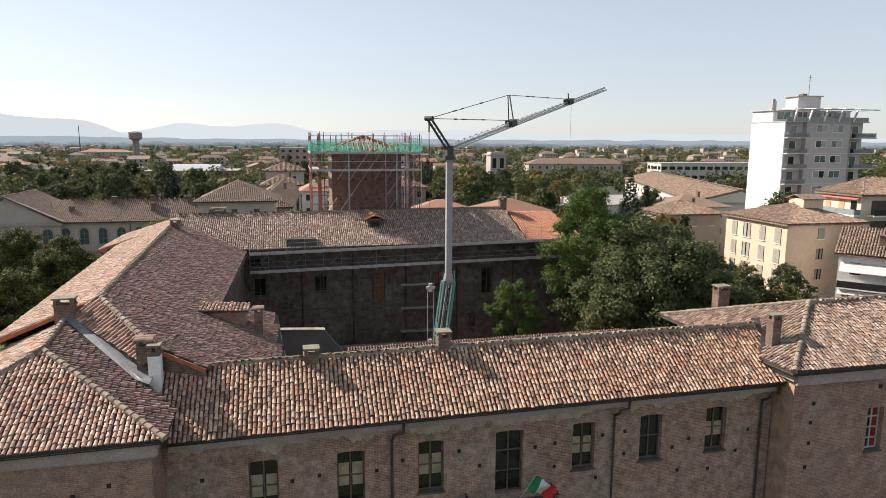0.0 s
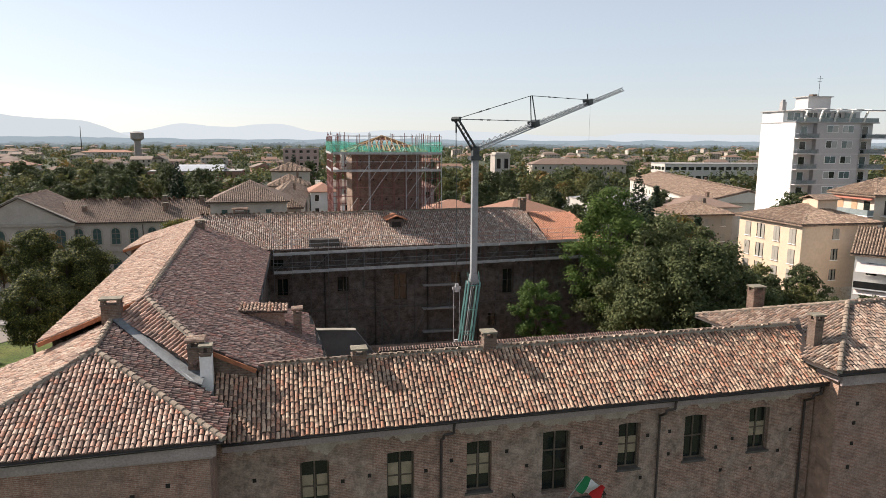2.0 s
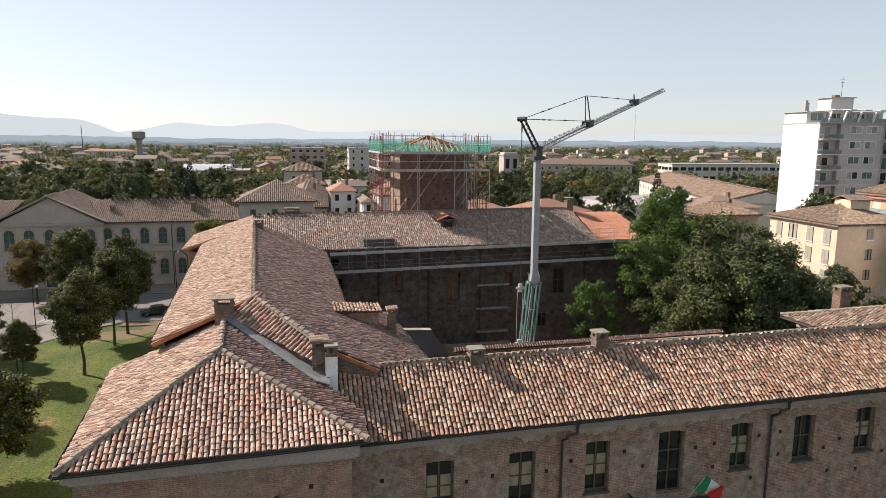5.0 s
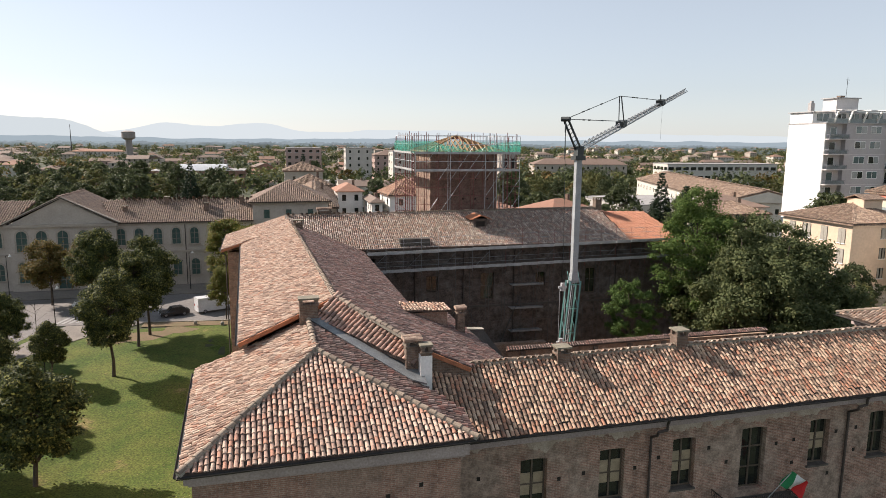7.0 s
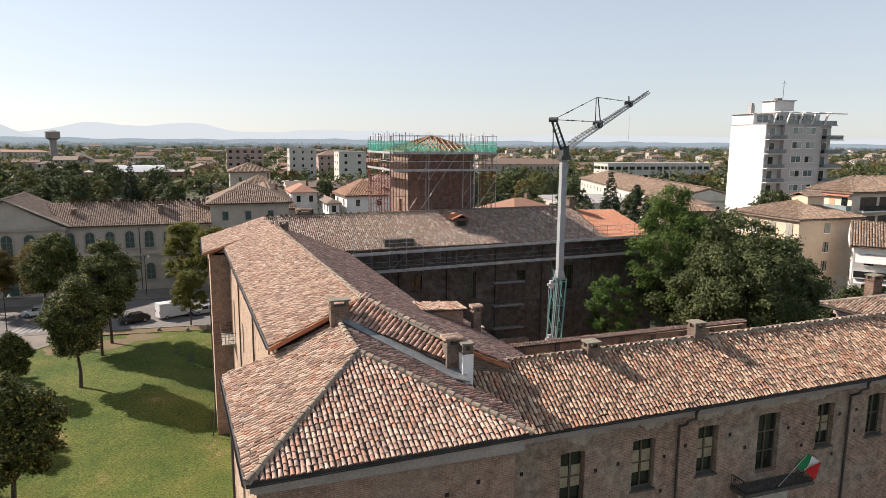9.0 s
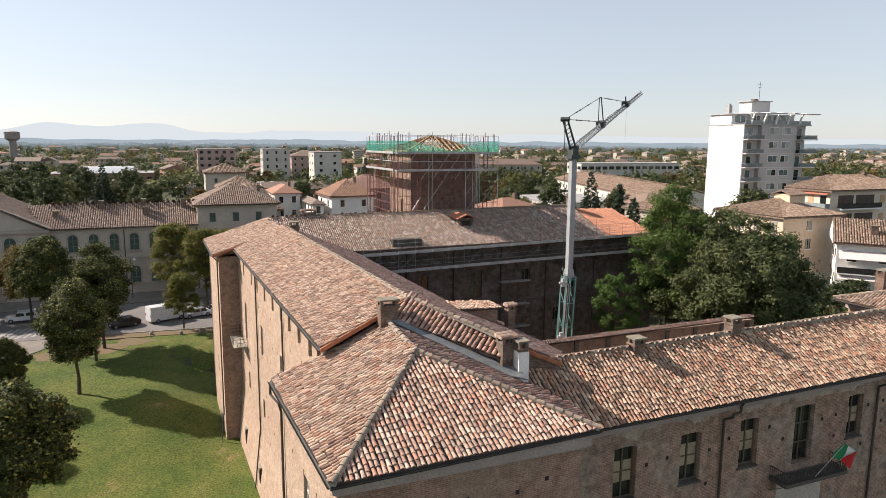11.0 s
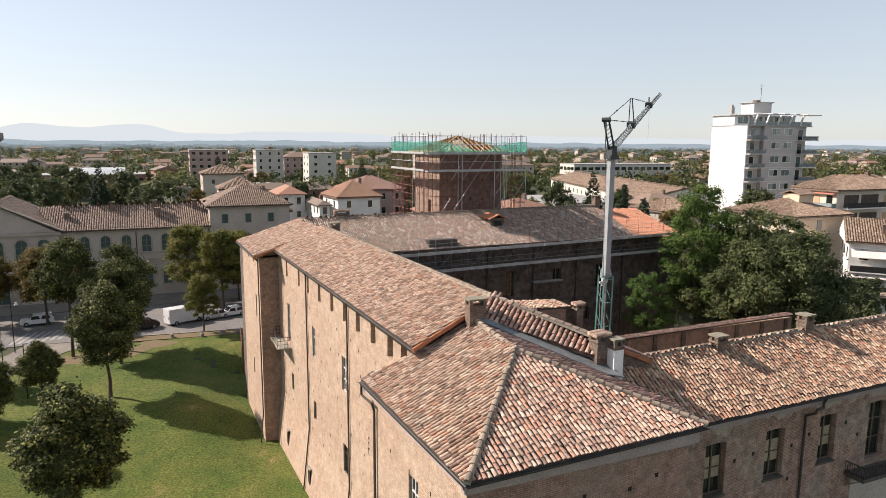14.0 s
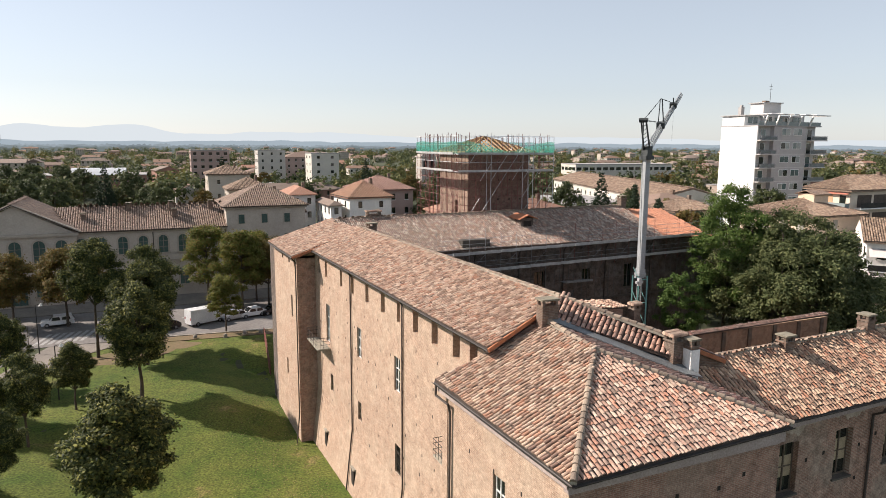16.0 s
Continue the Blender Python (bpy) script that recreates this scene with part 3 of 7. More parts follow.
def chimney(owner, x, y, z0, z1, w=0.6, d=0.6, material=None, cap="slab", label=""):
    """A chimney with a stack, a course that juts out, and a cap on four small piers."""
    material = material or chim_m
    ch = Geo()
    ch.box(x - w / 2, y - d / 2, z0, x + w / 2, y + d / 2, z1 - 0.42)
    ch.box(x - w / 2 - 0.05, y - d / 2 - 0.05, z1 - 0.42, x + w / 2 + 0.05, y + d / 2 + 0.05, z1 - 0.34)
    body = ch.obj("chimney", material, owner, label)
    for sx in (-1, 1):
        for sy in (-1, 1):
            cx, cy = x + sx * (w / 2 - 0.08), y + sy * (d / 2 - 0.08)
            sub2(Geo().box(cx - 0.08, cy - 0.08, z1 - 0.34, cx + 0.08, cy + 0.08, z1 - 0.09), "pier", material, body)
    if cap == "slab":
        sub2(Geo().box(x - w / 2 - 0.07, y - d / 2 - 0.07, z1 - 0.09, x + w / 2 + 0.07, y + d / 2 + 0.07, z1), "cap", cap_m, body)
    else:
        g = Geo()
        for k in range(4):
            yk = y - d / 2 - 0.05 + (d + 0.1) * (k + 0.5) / 4
            g.tube((x - w / 2 - 0.1, yk, z1 - 0.05), (x + w / 2 + 0.1, yk, z1 - 0.02), 0.11, n=7)
        sub2(g, "cap", tile_mat("clay_caps", CLAY_SIDE), body)
    return body


def sub2(g, name, material, body, label=""):
    """A piece under a mesh part whose own frame is the world's."""
    ob = g.obj(name, material, None, label)
    ob.parent = body
    return ob


def lying(owner, name, g, material, label=""):
    return g.obj(name, material, owner, label)


# pavilion walls
PX0, PX1, PY0, PY1 = -16.9, -6.2, 28.1, 38.4
g = Geo()
wall_geo(g, (PX0, PY0), (PX1, PY0), 0, 16.75, 0.6)
g.obj("wall", brick_red, pav, "red brick front wall with putlog holes")
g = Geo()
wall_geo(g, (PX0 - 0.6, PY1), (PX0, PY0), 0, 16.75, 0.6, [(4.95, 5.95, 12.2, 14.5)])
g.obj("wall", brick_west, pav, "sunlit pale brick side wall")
lying(pav, "downpipe", Geo().path([(-17.93, 38.3, 17.0), (-17.93, 38.3, 16.5), (-17.66, 37.4, 16.3), (-17.55, 37.4, 15.9), (-17.55, 37.4, 0.2)], 0.065), pipe_m)
west_window(pav, -17.18, 32.45, 33.4, 12.2, 14.5)
g = Geo()
wall_geo(g, (PX1, PY0), (PX1, 33.0), 0, 16.9, 0.6)
g.obj("wall", brick_red, pav)
g = Geo()
wall_geo(g, (-15.0, PY1), (PX0 - 0.6, PY1), 0, 17.0, 0.6)
g.obj("wall", brick_red, pav)
lying(pav, "cornice", Geo().box(PX0 - 0.25, PY0 - 0.3, 16.35, PX1 + 0.3, PY0 - 0.003, 16.85).box(PX0 - 0.1, PY0 - 0.14, 16.2, PX1 + 0.15, PY0 - 0.003, 16.35), cornice_m)
lying(pav, "cornice", Geo().slab([(PX0 - 0.33, PY0 - 0.3, 16.85), (PX0 - 0.02, PY0, 16.85), (PX0 - 0.6, PY1, 17.0), (PX0 - 0.92, PY1, 17.0)], (0, 0, -0.3)), cornice_m)
gutter(pav, (A[0] - 0.05, A[1] - 0.1, 16.95), (B[0], B[1] - 0.1, 17.0))
gutter(pav, (A[0] - 0.1, A[1], 16.95), (C[0] - 0.1, C[1], 17.12))
holes_dark(pav, [(-7.9, PY0, 15.1), (-9.3, PY0, 14.75), (-11.6, PY0, 14.9), (-13.6, PY0, 13.6)], "x")
g = Geo()
g.slab([(-12.1, 37.4, 20.12), (-11.75, 37.75, 20.25), (-6.8, 32.75, 18.3), (-6.85, 31.75, 18.1), (-7.5, 32.2, 18.2)], (0, 0, -0.06))
g.obj("flashing", lead_m, pav, "grey lead valley flashing")

# side wing, along the lawn
side = thing("side_wing", (-11, 55, 0), "long brick side wing with a low tiled roof", "castle wing")
R, NE, FE, FR = (-10.5, 38.5, 20.87), (-15.55, 37.3, 18.95), (-16.95, 70.5, 19.12), (-12.0, 71.3, 20.92)
roof_plane(side, [NE, R, FR, FE], (3, 0), CLAY_SIDE, "side", "sunlit slope of weathered clay tiles", 300, (-14, 38, 19))
S, T = (-7.0, 33.4, 19.45), (-4.45, 32.75, 18.38)
J3, J2, J1, CC = (-0.9, 38.3, 16.8), (-1.6, 48.5, 16.8), (-5.0, 46.5, 18.35), (-4.95, 70.8, 17.85)
roof_plane(side, [S, T, J3, J2, J1, CC, FR, R], (5, 4), CLAY_SHADED, "court", "courtyard slope of weathered tiles, darkened for shade", 200, (-4, 36, 18))
roof_plane(side, [(-11.75, 37.6, 20.15), (-7.2, 32.75, 18.35), S, R], (0, 1), CLAY_RED, "red", "short diagonal slope of large barrel tiles", 160, (-9, 34, 19), pitch=0.27, course=0.38, size=1.0)
ridge_line(side, R, FR)
ridge_line(side, S, R)
lying(side, "verge", Geo().bar((NE[0], NE[1] - 0.08, NE[2] - 0.1), (R[0], R[1] - 0.08, R[2] - 0.1), 0.1, 0.22), verge_m, "orange-painted verge board")
lying(side, "verge", Geo().bar((S[0], S[1] - 0.1, S[2] - 0.12), (T[0], T[1] - 0.1, T[2] - 0.12), 0.1, 0.2), verge_m, "orange-painted verge board")
gutter(side, (NE[0] - 0.1, NE[1], NE[2] - 0.05), (FE[0] - 0.1, FE[1], FE[2] - 0.05))
gutter(side, (J3[0] + 0.08, J3[1], J3[2] - 0.05), (J2[0] + 0.08, J2[1], J2[2] - 0.05))
gutter(side, (J1[0] + 0.08, J1[1], J1[2] - 0.05), (CC[0] + 0.08, CC[1], CC[2] - 0.05))
lying(side, "infill", Geo().slab([(S[0], S[1] + 0.05, S[2] - 0.25), (T[0], T[1] + 0.05, T[2] - 0.25), (T[0], T[1] + 0.05, T[2] - 1.6), (S[0], S[1] + 0.05, S[2] - 2.4)], (0, 0.3, 0)), chim_m)
# west wall: from north to south so that its outer face looks west
WA, WB = Vector((-16.55, 70.6)), Vector((-15.1, 38.0))
wl = (WB - WA).length


def west_at(y):
    return WA.x + (WB.x - WA.x) * (WA.y - y) / (WA.y - WB.y)


WEST = [(66.0, 67.1, 11.1, 14.6), (57.6, 58.6, 12.1, 14.6), (49.75, 50.8, 12.0, 14.5), (65.3, 66.1, 6.7, 8.3), (57.8, 58.6, 6.8, 8.4), (49.75, 50.75, 5.95, 8.1)]
LOFT = [(69.2, 0.5), (66.9, 0.55), (62.5, 0.6), (59.6, 0.65), (56.2, 0.7), (52.9, 0.75), (50.0, 0.6), (47.2, 0.8), (44.4, 0.85), (41.6, 0.85), (39.6, 0.85)]
holes = [((WA.y - b) / (WA.y - WB.y) * wl, (WA.y - a) / (WA.y - WB.y) * wl, c, d) for a, b, c, d in WEST]
holes += [((WA.y - y - w / 2) / (WA.y - WB.y) * wl, (WA.y - y + w / 2) / (WA.y - WB.y) * wl, 17.05, 18.5) for y, w in LOFT]
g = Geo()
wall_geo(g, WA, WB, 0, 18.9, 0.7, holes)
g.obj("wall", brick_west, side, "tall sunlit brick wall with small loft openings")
for k, (y0, y1, z0, z1) in enumerate(WEST):
    west_window(side, west_at((y0 + y1) / 2), y0, y1, z0, z1, white_wood if k in (0, 1, 2) else frame_m, barred=k in (5,))
loft_m = mat("loft_back_boards", (0.13, 0.075, 0.05), (0.09, 0.05, 0.035), scale=3)
for y, w in LOFT:
    x = west_at(y)
    lying(side, "loft_shutter", Geo().box(x + 0.4, y - w / 2 - 0.05, 17.0, x + 0.45, y + w / 2 + 0.05, 18.55), loft_m)
g = Geo()
wall_geo(g, (WB.x, WB.y), (-6.3, 38.0), 0, 18.45, 0.6)
g.slab([(WB.x, 38.0, 18.45), (-10.5, 38.0, 20.6), (-6.3, 38.0, 18.45)], (0, 0.5, 0))
g.obj("wall", brick_red, side)
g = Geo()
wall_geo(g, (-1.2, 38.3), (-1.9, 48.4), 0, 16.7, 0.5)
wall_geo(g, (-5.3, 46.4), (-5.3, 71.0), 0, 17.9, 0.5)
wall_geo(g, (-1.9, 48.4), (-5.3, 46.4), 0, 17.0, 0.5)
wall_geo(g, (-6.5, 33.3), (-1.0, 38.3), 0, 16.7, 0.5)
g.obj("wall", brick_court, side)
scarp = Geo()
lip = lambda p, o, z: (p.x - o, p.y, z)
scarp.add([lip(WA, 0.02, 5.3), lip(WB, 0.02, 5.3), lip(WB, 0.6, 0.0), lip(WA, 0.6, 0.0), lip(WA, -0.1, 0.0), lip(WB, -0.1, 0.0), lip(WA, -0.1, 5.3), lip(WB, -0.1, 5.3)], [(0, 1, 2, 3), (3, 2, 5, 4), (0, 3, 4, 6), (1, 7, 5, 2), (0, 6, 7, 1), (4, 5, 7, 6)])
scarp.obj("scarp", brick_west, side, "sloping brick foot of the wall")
for y0, y1, z0, z1 in ((66.2, 66.9, 1.2, 2.6), (58.5, 59.2, 1.05, 2.4)):
    x = west_at(y0) - 0.6 * (5.3 - (z0 + z1) / 2) / 5.3
    # A solid box; the darkness of the opening is only its colour.
    w_ = Geo().box(x - 0.1, y0, z0, x + 0.3, y1, z1).obj("cellar_window", hole_m, side, "small dark cellar opening")
    sub2(Geo().box(x - 0.16, y0 - 0.1, z1, x + 0.3, y1 + 0.1, z1 + 0.12), "lintel", stone_m, w_)
for y, z0 in ((59.9, 0), (49.2, 0)):
    x = west_at(y) - 0.1
    lying(side, "downpipe", Geo().path([(x - 0.25, y, 18.9), (x, y, 18.5), (x, y, 5.4), (x - 0.6, y, 0.1)], 0.06), pipe_m)
random.seed(4)
spots = []
for k in range(9):
    for j in range(13):
        y = 39.3 + j * 2.45 + random.uniform(-0.5, 0.5)
        z = 2.3 + k * 1.72 + random.uniform(-0.25, 0.25)
        if not any(a - 0.4 < y < b + 0.4 and c - 0.4 < z < d + 0.4 for a, b, c, d in WEST):
            spots.append((west_at(y), y, z))
holes_dark(side, spots, "y")
holes_dark(pav, [(-16.9 - 0.6 * (y - 28.1) / 10.3, y, z) for y in (31.2, 33.4, 35.6) for z in (4.2, 7.9, 11.3, 14.6)], "y")


def balcony_west(owner, x, y0, y1, z, deep):
    b = Geo().box(x - deep, y0, z - 0.1, x, y1, z)
    slab = b.obj("balcony", stone_m, owner, "small stone balcony with an iron rail")
    g = Geo()
    for zz in (0.35, 0.7, 1.0):
        g.path([(x, y0, z + zz), (x - deep, y0, z + zz), (x - deep, y1, z + zz), (x, y1, z + zz)], 0.02, 5)
    for k in range(7):
        yk = y0 + (y1 - y0) * k / 6
        g.tube((x - deep, yk, z), (x - deep, yk, z + 1.0), 0.014, n=5)
    for k in range(4):
        for yy in (y0, y1):
            g.tube((x - deep * k / 4, yy, z), (x - deep * k / 4, yy, z + 1.0), 0.014, n=5)
    sub2(g, "railing", iron_m, slab)


balcony_west(side, -16.4, 65.9, 69.9, 10.7, 1.2)
balcony_west(side, west_at(40.7), 39.6, 41.9, 11.4, 1.3)
chimney(side, -11.95, 37.55, 19.0, 21.15, 0.95, 0.6, label="wide brick chimney on the ridge")
chimney(side, -7.25, 33.3, 17.8, 19.9, 0.7, 0.7, cap="tile", label="squat brick chimney capped with tiles")
chimney(side, -6.72, 32.7, 18.7, 19.75, 0.5, 0.5, label="brick chimney top with a stone cap")
lying(side, "chimney_base", Geo().box(-7.0, 32.42, 17.0, -6.44, 32.98, 19.2), plaster_w, "white plastered chimney shaft")
chimney(side, -11.45, 68.8, 20.3, 21.6, 0.8, 0.8, label="brick chimney on the far ridge")
# dormer on the courtyard slope
d = Geo()
d.box(-5.6, 42.2, 17.6, -3.2, 43.8, 18.7)
d.obj("dormer", brick_red, side, "low brick dormer under a strip of tiles")
roof_plane(side, [(-6.0, 41.9, 18.95), (-3.0, 41.9, 18.8), (-3.0, 44.0, 18.8), (-6.0, 44.0, 18.95)], (0, 1), CLAY_SIDE, "side", deck=0.08)
chimney(side, -2.4, 42.0, 16.9, 19.0, 0.5, 0.5, cap="tile", label="slim brick chimney by the dormer")

# north-west tower of the side wing
nwt = thing("corner_tower", (-15, 75, 0), "square brick corner tower with a sloping tiled roof", "castle wing")
g = Geo()
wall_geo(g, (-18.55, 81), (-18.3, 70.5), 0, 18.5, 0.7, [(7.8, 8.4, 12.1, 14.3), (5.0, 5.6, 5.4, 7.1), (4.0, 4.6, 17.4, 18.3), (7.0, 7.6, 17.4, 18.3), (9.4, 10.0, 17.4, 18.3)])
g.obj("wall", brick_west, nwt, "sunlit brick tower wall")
g = Geo()
wall_geo(g, (-18.3, 70.5), (-12, 70.5), 0, 18.5, 0.7)
g.slab([(-18.3, 70.5, 18.3), (-12.2, 70.5, 20.4), (-12.2, 70.5, 18.3)], (0, 0.7, 0))
g.obj("wall", brick_red, nwt)
for y0, y1, z0, z1 in ((72.6, 73.2, 12.1, 14.3), (75.4, 76.0, 5.4, 7.1)):
    west_window(nwt, -18.35, y0, y1, z0, z1, frame_m, rows=())
roof_plane(nwt, [(-18.85, 69.9, 18.62), (-12.3, 70.0, 20.72), (-12.3, 80.9, 20.72), (-19.1, 81.3, 18.5)], (3, 0), CLAY_SIDE, "side")
lying(nwt, "verge", Geo().bar((-18.85, 69.8, 18.5), (-12.3, 69.9, 20.6), 0.1, 0.24), verge_m, "orange-painted verge board")
gutter(nwt, (-18.95, 69.9, 18.55), (-19.2, 81.3, 18.45))
lying(nwt, "downpipe", Geo().path([(-18.9, 70.1, 18.5), (-18.45, 70.3, 18.0), (-18.45, 70.3, 3.0), (-18.8, 70.1, 0.2)], 0.06), pipe_m)

# front wing
front = thing("front_wing", (10, 32, 0), "long brick front wing with tall windows and a tiled roof", "castle wing")
E0, E1, G0, G1 = (-5.9, 29.85, 15.95), (26.1, 29.75, 16.35), (-4.5, 33.55, 18.2), (26.6, 33.3, 18.72)
roof_plane(front, [E0, E1, G1, G0, (-6.6, 33.2, 18.0)], (0, 1), CLAY_FRONT, "front", "sunlit slope of mottled clay barrel tiles", 300, (4, 29, 16))
roof_plane(front, [(26.6, 37.0, 16.6), (-2.5, 37.2, 16.2), G0, G1], (0, 1), CLAY_GREY, "grey", pitch=0.36, course=0.5, size=1.2)
ridge_line(front, G0, G1)
FY = 30.65
WINS = [(-2.45, -1.2, 11.45, 14.3, 0.5), (1.7, 2.95, 11.6, 14.35, 0.55), (5.75, 6.95, 11.75, 14.5, 0.5), (14.05, 15.2, 12.1, 14.7, 0.45), (17.95, 19.15, 12.2, 14.8, 0.0), (21.95, 23.1, 12.35, 14.9, 0.4)]
WINS = [(a - 0.05, b + 0.06, c, d, e) for a, b, c, d, e in WINS]
g = Geo()
wall_geo(g, (-6.2, FY), (26.0, FY), 0, 15.9, 0.6, [(a + 6.2, b + 6.2, c, d) for a, b, c, d, _ in WINS] + [(9.75 + 6.2, 11.25 + 6.2, 11.2, 14.65)])
g.obj("wall", brick_front, front, "worn brick front with remnants of plaster")
for a, b, c, d, bl in WINS:
    frontal_window(front, a, b, c, d, FY, bl, head=brick_front)
frontal_window(front, 9.75, 11.25, 11.2, 14.65, FY, 0.0, head=brick_front, sill=False, rows=(0.33, 0.66))
lying(front, "cornice", Geo().slab([(-5.9, FY - 0.55, 15.92), (26.0, FY - 0.55, 16.32), (26.0, FY - 0.003, 16.32), (-5.9, FY - 0.003, 15.92)], (0, 0, -0.55)), cornice_m, "plain plaster cornice")
gutter(front, (-5.9, 29.75, 15.92), (25.9, 29.65, 16.32))
for x, z in ((4.35, 16.0), (16.3, 16.2), (25.3, 16.3)):
    lying(front, "downpipe", Geo().path([(x + 0.5, 29.78, z), (x + 0.5, 29.95, z - 0.32), (x + 0.5, 29.95, z - 0.62), (x, 29.95, z - 0.68), (x, 29.98, z - 0.85), (x, FY - 0.12, z - 1.2), (x, FY - 0.12, 0.2)], 0.07), pipe_m)
holes_dark(front, [(-4.6, FY, 13.6), (-0.5, FY, 13.1), (0.8, FY, 13.25), (3.6, FY, 13.2), (4.9, FY, 13.6), (7.8, FY, 13.8), (8.9, FY, 12.9), (11.9, FY, 13.6), (13.0, FY, 13.7), (13.0, FY, 12.4), (15.7, FY, 13.9), (17.0, FY, 12.7), (17.0, FY, 14.0), (19.9, FY, 12.8), (20.9, FY, 13.2), (23.9, FY, 12.2), (24.6, FY, 13.4), (20.3, FY, 11.4), (22.2, FY, 11.3), (15.4, FY, 11.5), (-3.9, FY, 11.2), (3.5, FY, 11.3)], "x")
# remnants of plaster under the cornice, with ragged lower edges
remnant_m = mat("plaster_remnant", (0.46, 0.38, 0.30), (0.34, 0.275, 0.21), scale=1.4, fine=14, bump=0.3)
rag = random.Random(5)
for xa, xb, deep_ in ((-5.6, -3.2, 0.4), (-2.4, 0.4, 0.95), (1.2, 3.9, 0.85), (4.75, 7.4, 1.0), (7.5, 9.3, 0.7), (9.4, 12.6, 0.8), (12.7, 15.6, 0.75), (16.7, 18.2, 0.95), (18.3, 21.2, 0.7), (21.5, 24.9, 0.8)):
    n = int((xb - xa) / 0.09)
    ztop = lambda x: 15.36 + 0.0125 * (x + 5.9)
    low, wob = [], 0.0
    for i in range(n + 1):
        f = i / n
        wob = 0.8 * wob + rag.uniform(-0.13, 0.13)
        low.append((xa + (xb - xa) * f, max(0.06, deep_ * (0.35 + 0.65 * math.sin(math.pi * f) ** 0.5) * 0.62 + wob)))
    vs = [(x, yq, ztop(x)) for yq in (FY - 0.016, FY + 0.01) for x, q in low] + [(x, yq, ztop(x) - q) for yq in (FY - 0.016, FY + 0.01) for x, q in low]
    k = n + 1
    fs = [(i, i + 1, 2 * k + i + 1, 2 * k + i) for i in range(n)] + [(2 * k + i, 2 * k + i + 1, 3 * k + i + 1, 3 * k + i) for i in range(n)]
    raw("plaster_remnant", vs, fs, remnant_m, front)
lying(front, "plaster_panel", Geo().box(8.75, FY - 0.02, 3.0, 12.3, FY + 0.01, 10.59), mat("panel_plaster", (0.50, 0.44, 0.37), (0.42, 0.365, 0.31), scale=0.8, fine=9), "pale plaster panel under the balcony")
# balcony and flag
b = Geo().box(8.1, FY - 1.15, 10.6, 12.9, FY - 0.003, 10.8).obj("balcony", sill_m, front, "dark stone balcony with a wrought-iron railing")
sub2(Geo().slab([(8.2, FY - 0.9, 10.6), (8.5, FY - 0.9, 10.6), (8.5, FY, 9.95), (8.2, FY, 9.95)], (0, 0.05, -0.1)).slab([(12.4, FY - 0.9, 10.6), (12.7, FY - 0.9, 10.6), (12.7, FY, 9.95), (12.4, FY, 9.95)], (0, 0.05, -0.1)), "bracket", stone_m, b)
g = Geo()
rail = [(8.15, FY - 0.02), (8.15, FY - 1.1), (12.85, FY - 1.1), (12.85, FY - 0.02)]
for z in (10.9, 11.45):
    g.path([(x, y, z) for x, y in rail], 0.028, 6)
for (xa, ya), (xb, yb) in zip(rail, rail[1:]):
    n = int(math.hypot(xb - xa, yb - ya) / 0.13)
    for k in range(n + 1):
        x, y = xa + (xb - xa) * k / n, ya + (yb - ya) * k / n
        g.tube((x, y, 10.8), (x, y, 11.45), 0.013, n=5)
        if k % 4 == 2:
            g.tube((x - 0.06, y, 11.25), (x + 0.06, y, 11.45), 0.02, n=5)
sub2(g, "railing", iron_m, b)
chimney(front, 0.62, 33.3, 17.4, 18.95, 0.7, 0.6, label="low brick chimney with a stone cap")
chimney(front, 7.6, 33.55, 17.4, 19.35, 0.66, 0.66, label="brick chimney with a stone cap")

flag = thing("flag", (10.4, FY - 1.15, 10.8), "small green, white and red flag on a balcony pole", "flag")
FP0, FP1 = Vector((10.35, FY - 1.1, 10.9)), Vector((11.15, FY - 2.0, 13.05))
Geo().tube(FP0, FP1, 0.025, n=6).obj("pole", steel_m, flag)
hoist = (FP0 - FP1).normalized()
for k, col in enumerate(((0.02, 0.22, 0.08), (0.72, 0.72, 0.70), (0.60, 0.03, 0.03))):
    vs, fs, m = [], [], 6
    for i in range(m + 1):
        for j in range(m + 1):
            u, v = (k + i / m) / 3, j / m
            p = FP1 + hoist * (v * 0.95) + Vector((1.25 * u, 0.15 * math.sin(u * 8 + v * 3), -0.35 * u - 0.45 * u * u + 0.05 * math.sin(u * 9 - v * 4)))
            vs.append(tuple(p))
    for i in range(m):
        for j in range(m):
            a = i * (m + 1) + j
            fs.append((a, a + 1, a + m + 2, a + m + 1))
    g = Geo()
    g.add(vs + [(x, y + 0.012, z - 0.012) for x, y, z in vs], fs + [tuple(q + len(vs) for q in reversed(f)) for f in fs])
    g.obj("flag_band", mat("flag_cloth_" + "abc"[k], col, rough=0.7, fine=60), flag, ("green", "white", "red")[k] + " band of cloth", smooth=True)

# east pavilion
east = thing("east_pavilion", (31, 34, 0), "brick end pavilion with a hipped clay roof", "castle wing")
EA, EB, EP = (25.6, 28.7, 17.35), (40.0, 28.4, 17.55), (30.5, 33.6, 19.75)
roof_plane(east, [EA, EB, (36.0, 33.6, 19.8), EP], (0, 1), CLAY_GREY, "grey", "hipped slope of even weathered tiles", 200, (28, 29, 17))
roof_plane(east, [EA, EP, (24.6, 40.2, 17.55)], (2, 0), CLAY_GREY, "grey")
roof_plane(east, [(24.6, 40.2, 17.55), EP, (36.0, 33.6, 19.8), (40.5, 40.0, 17.6)], (3, 0), CLAY_GREY, "grey", pitch=0.36, course=0.5, size=1.2)
ridge_line(east, EA, EP)
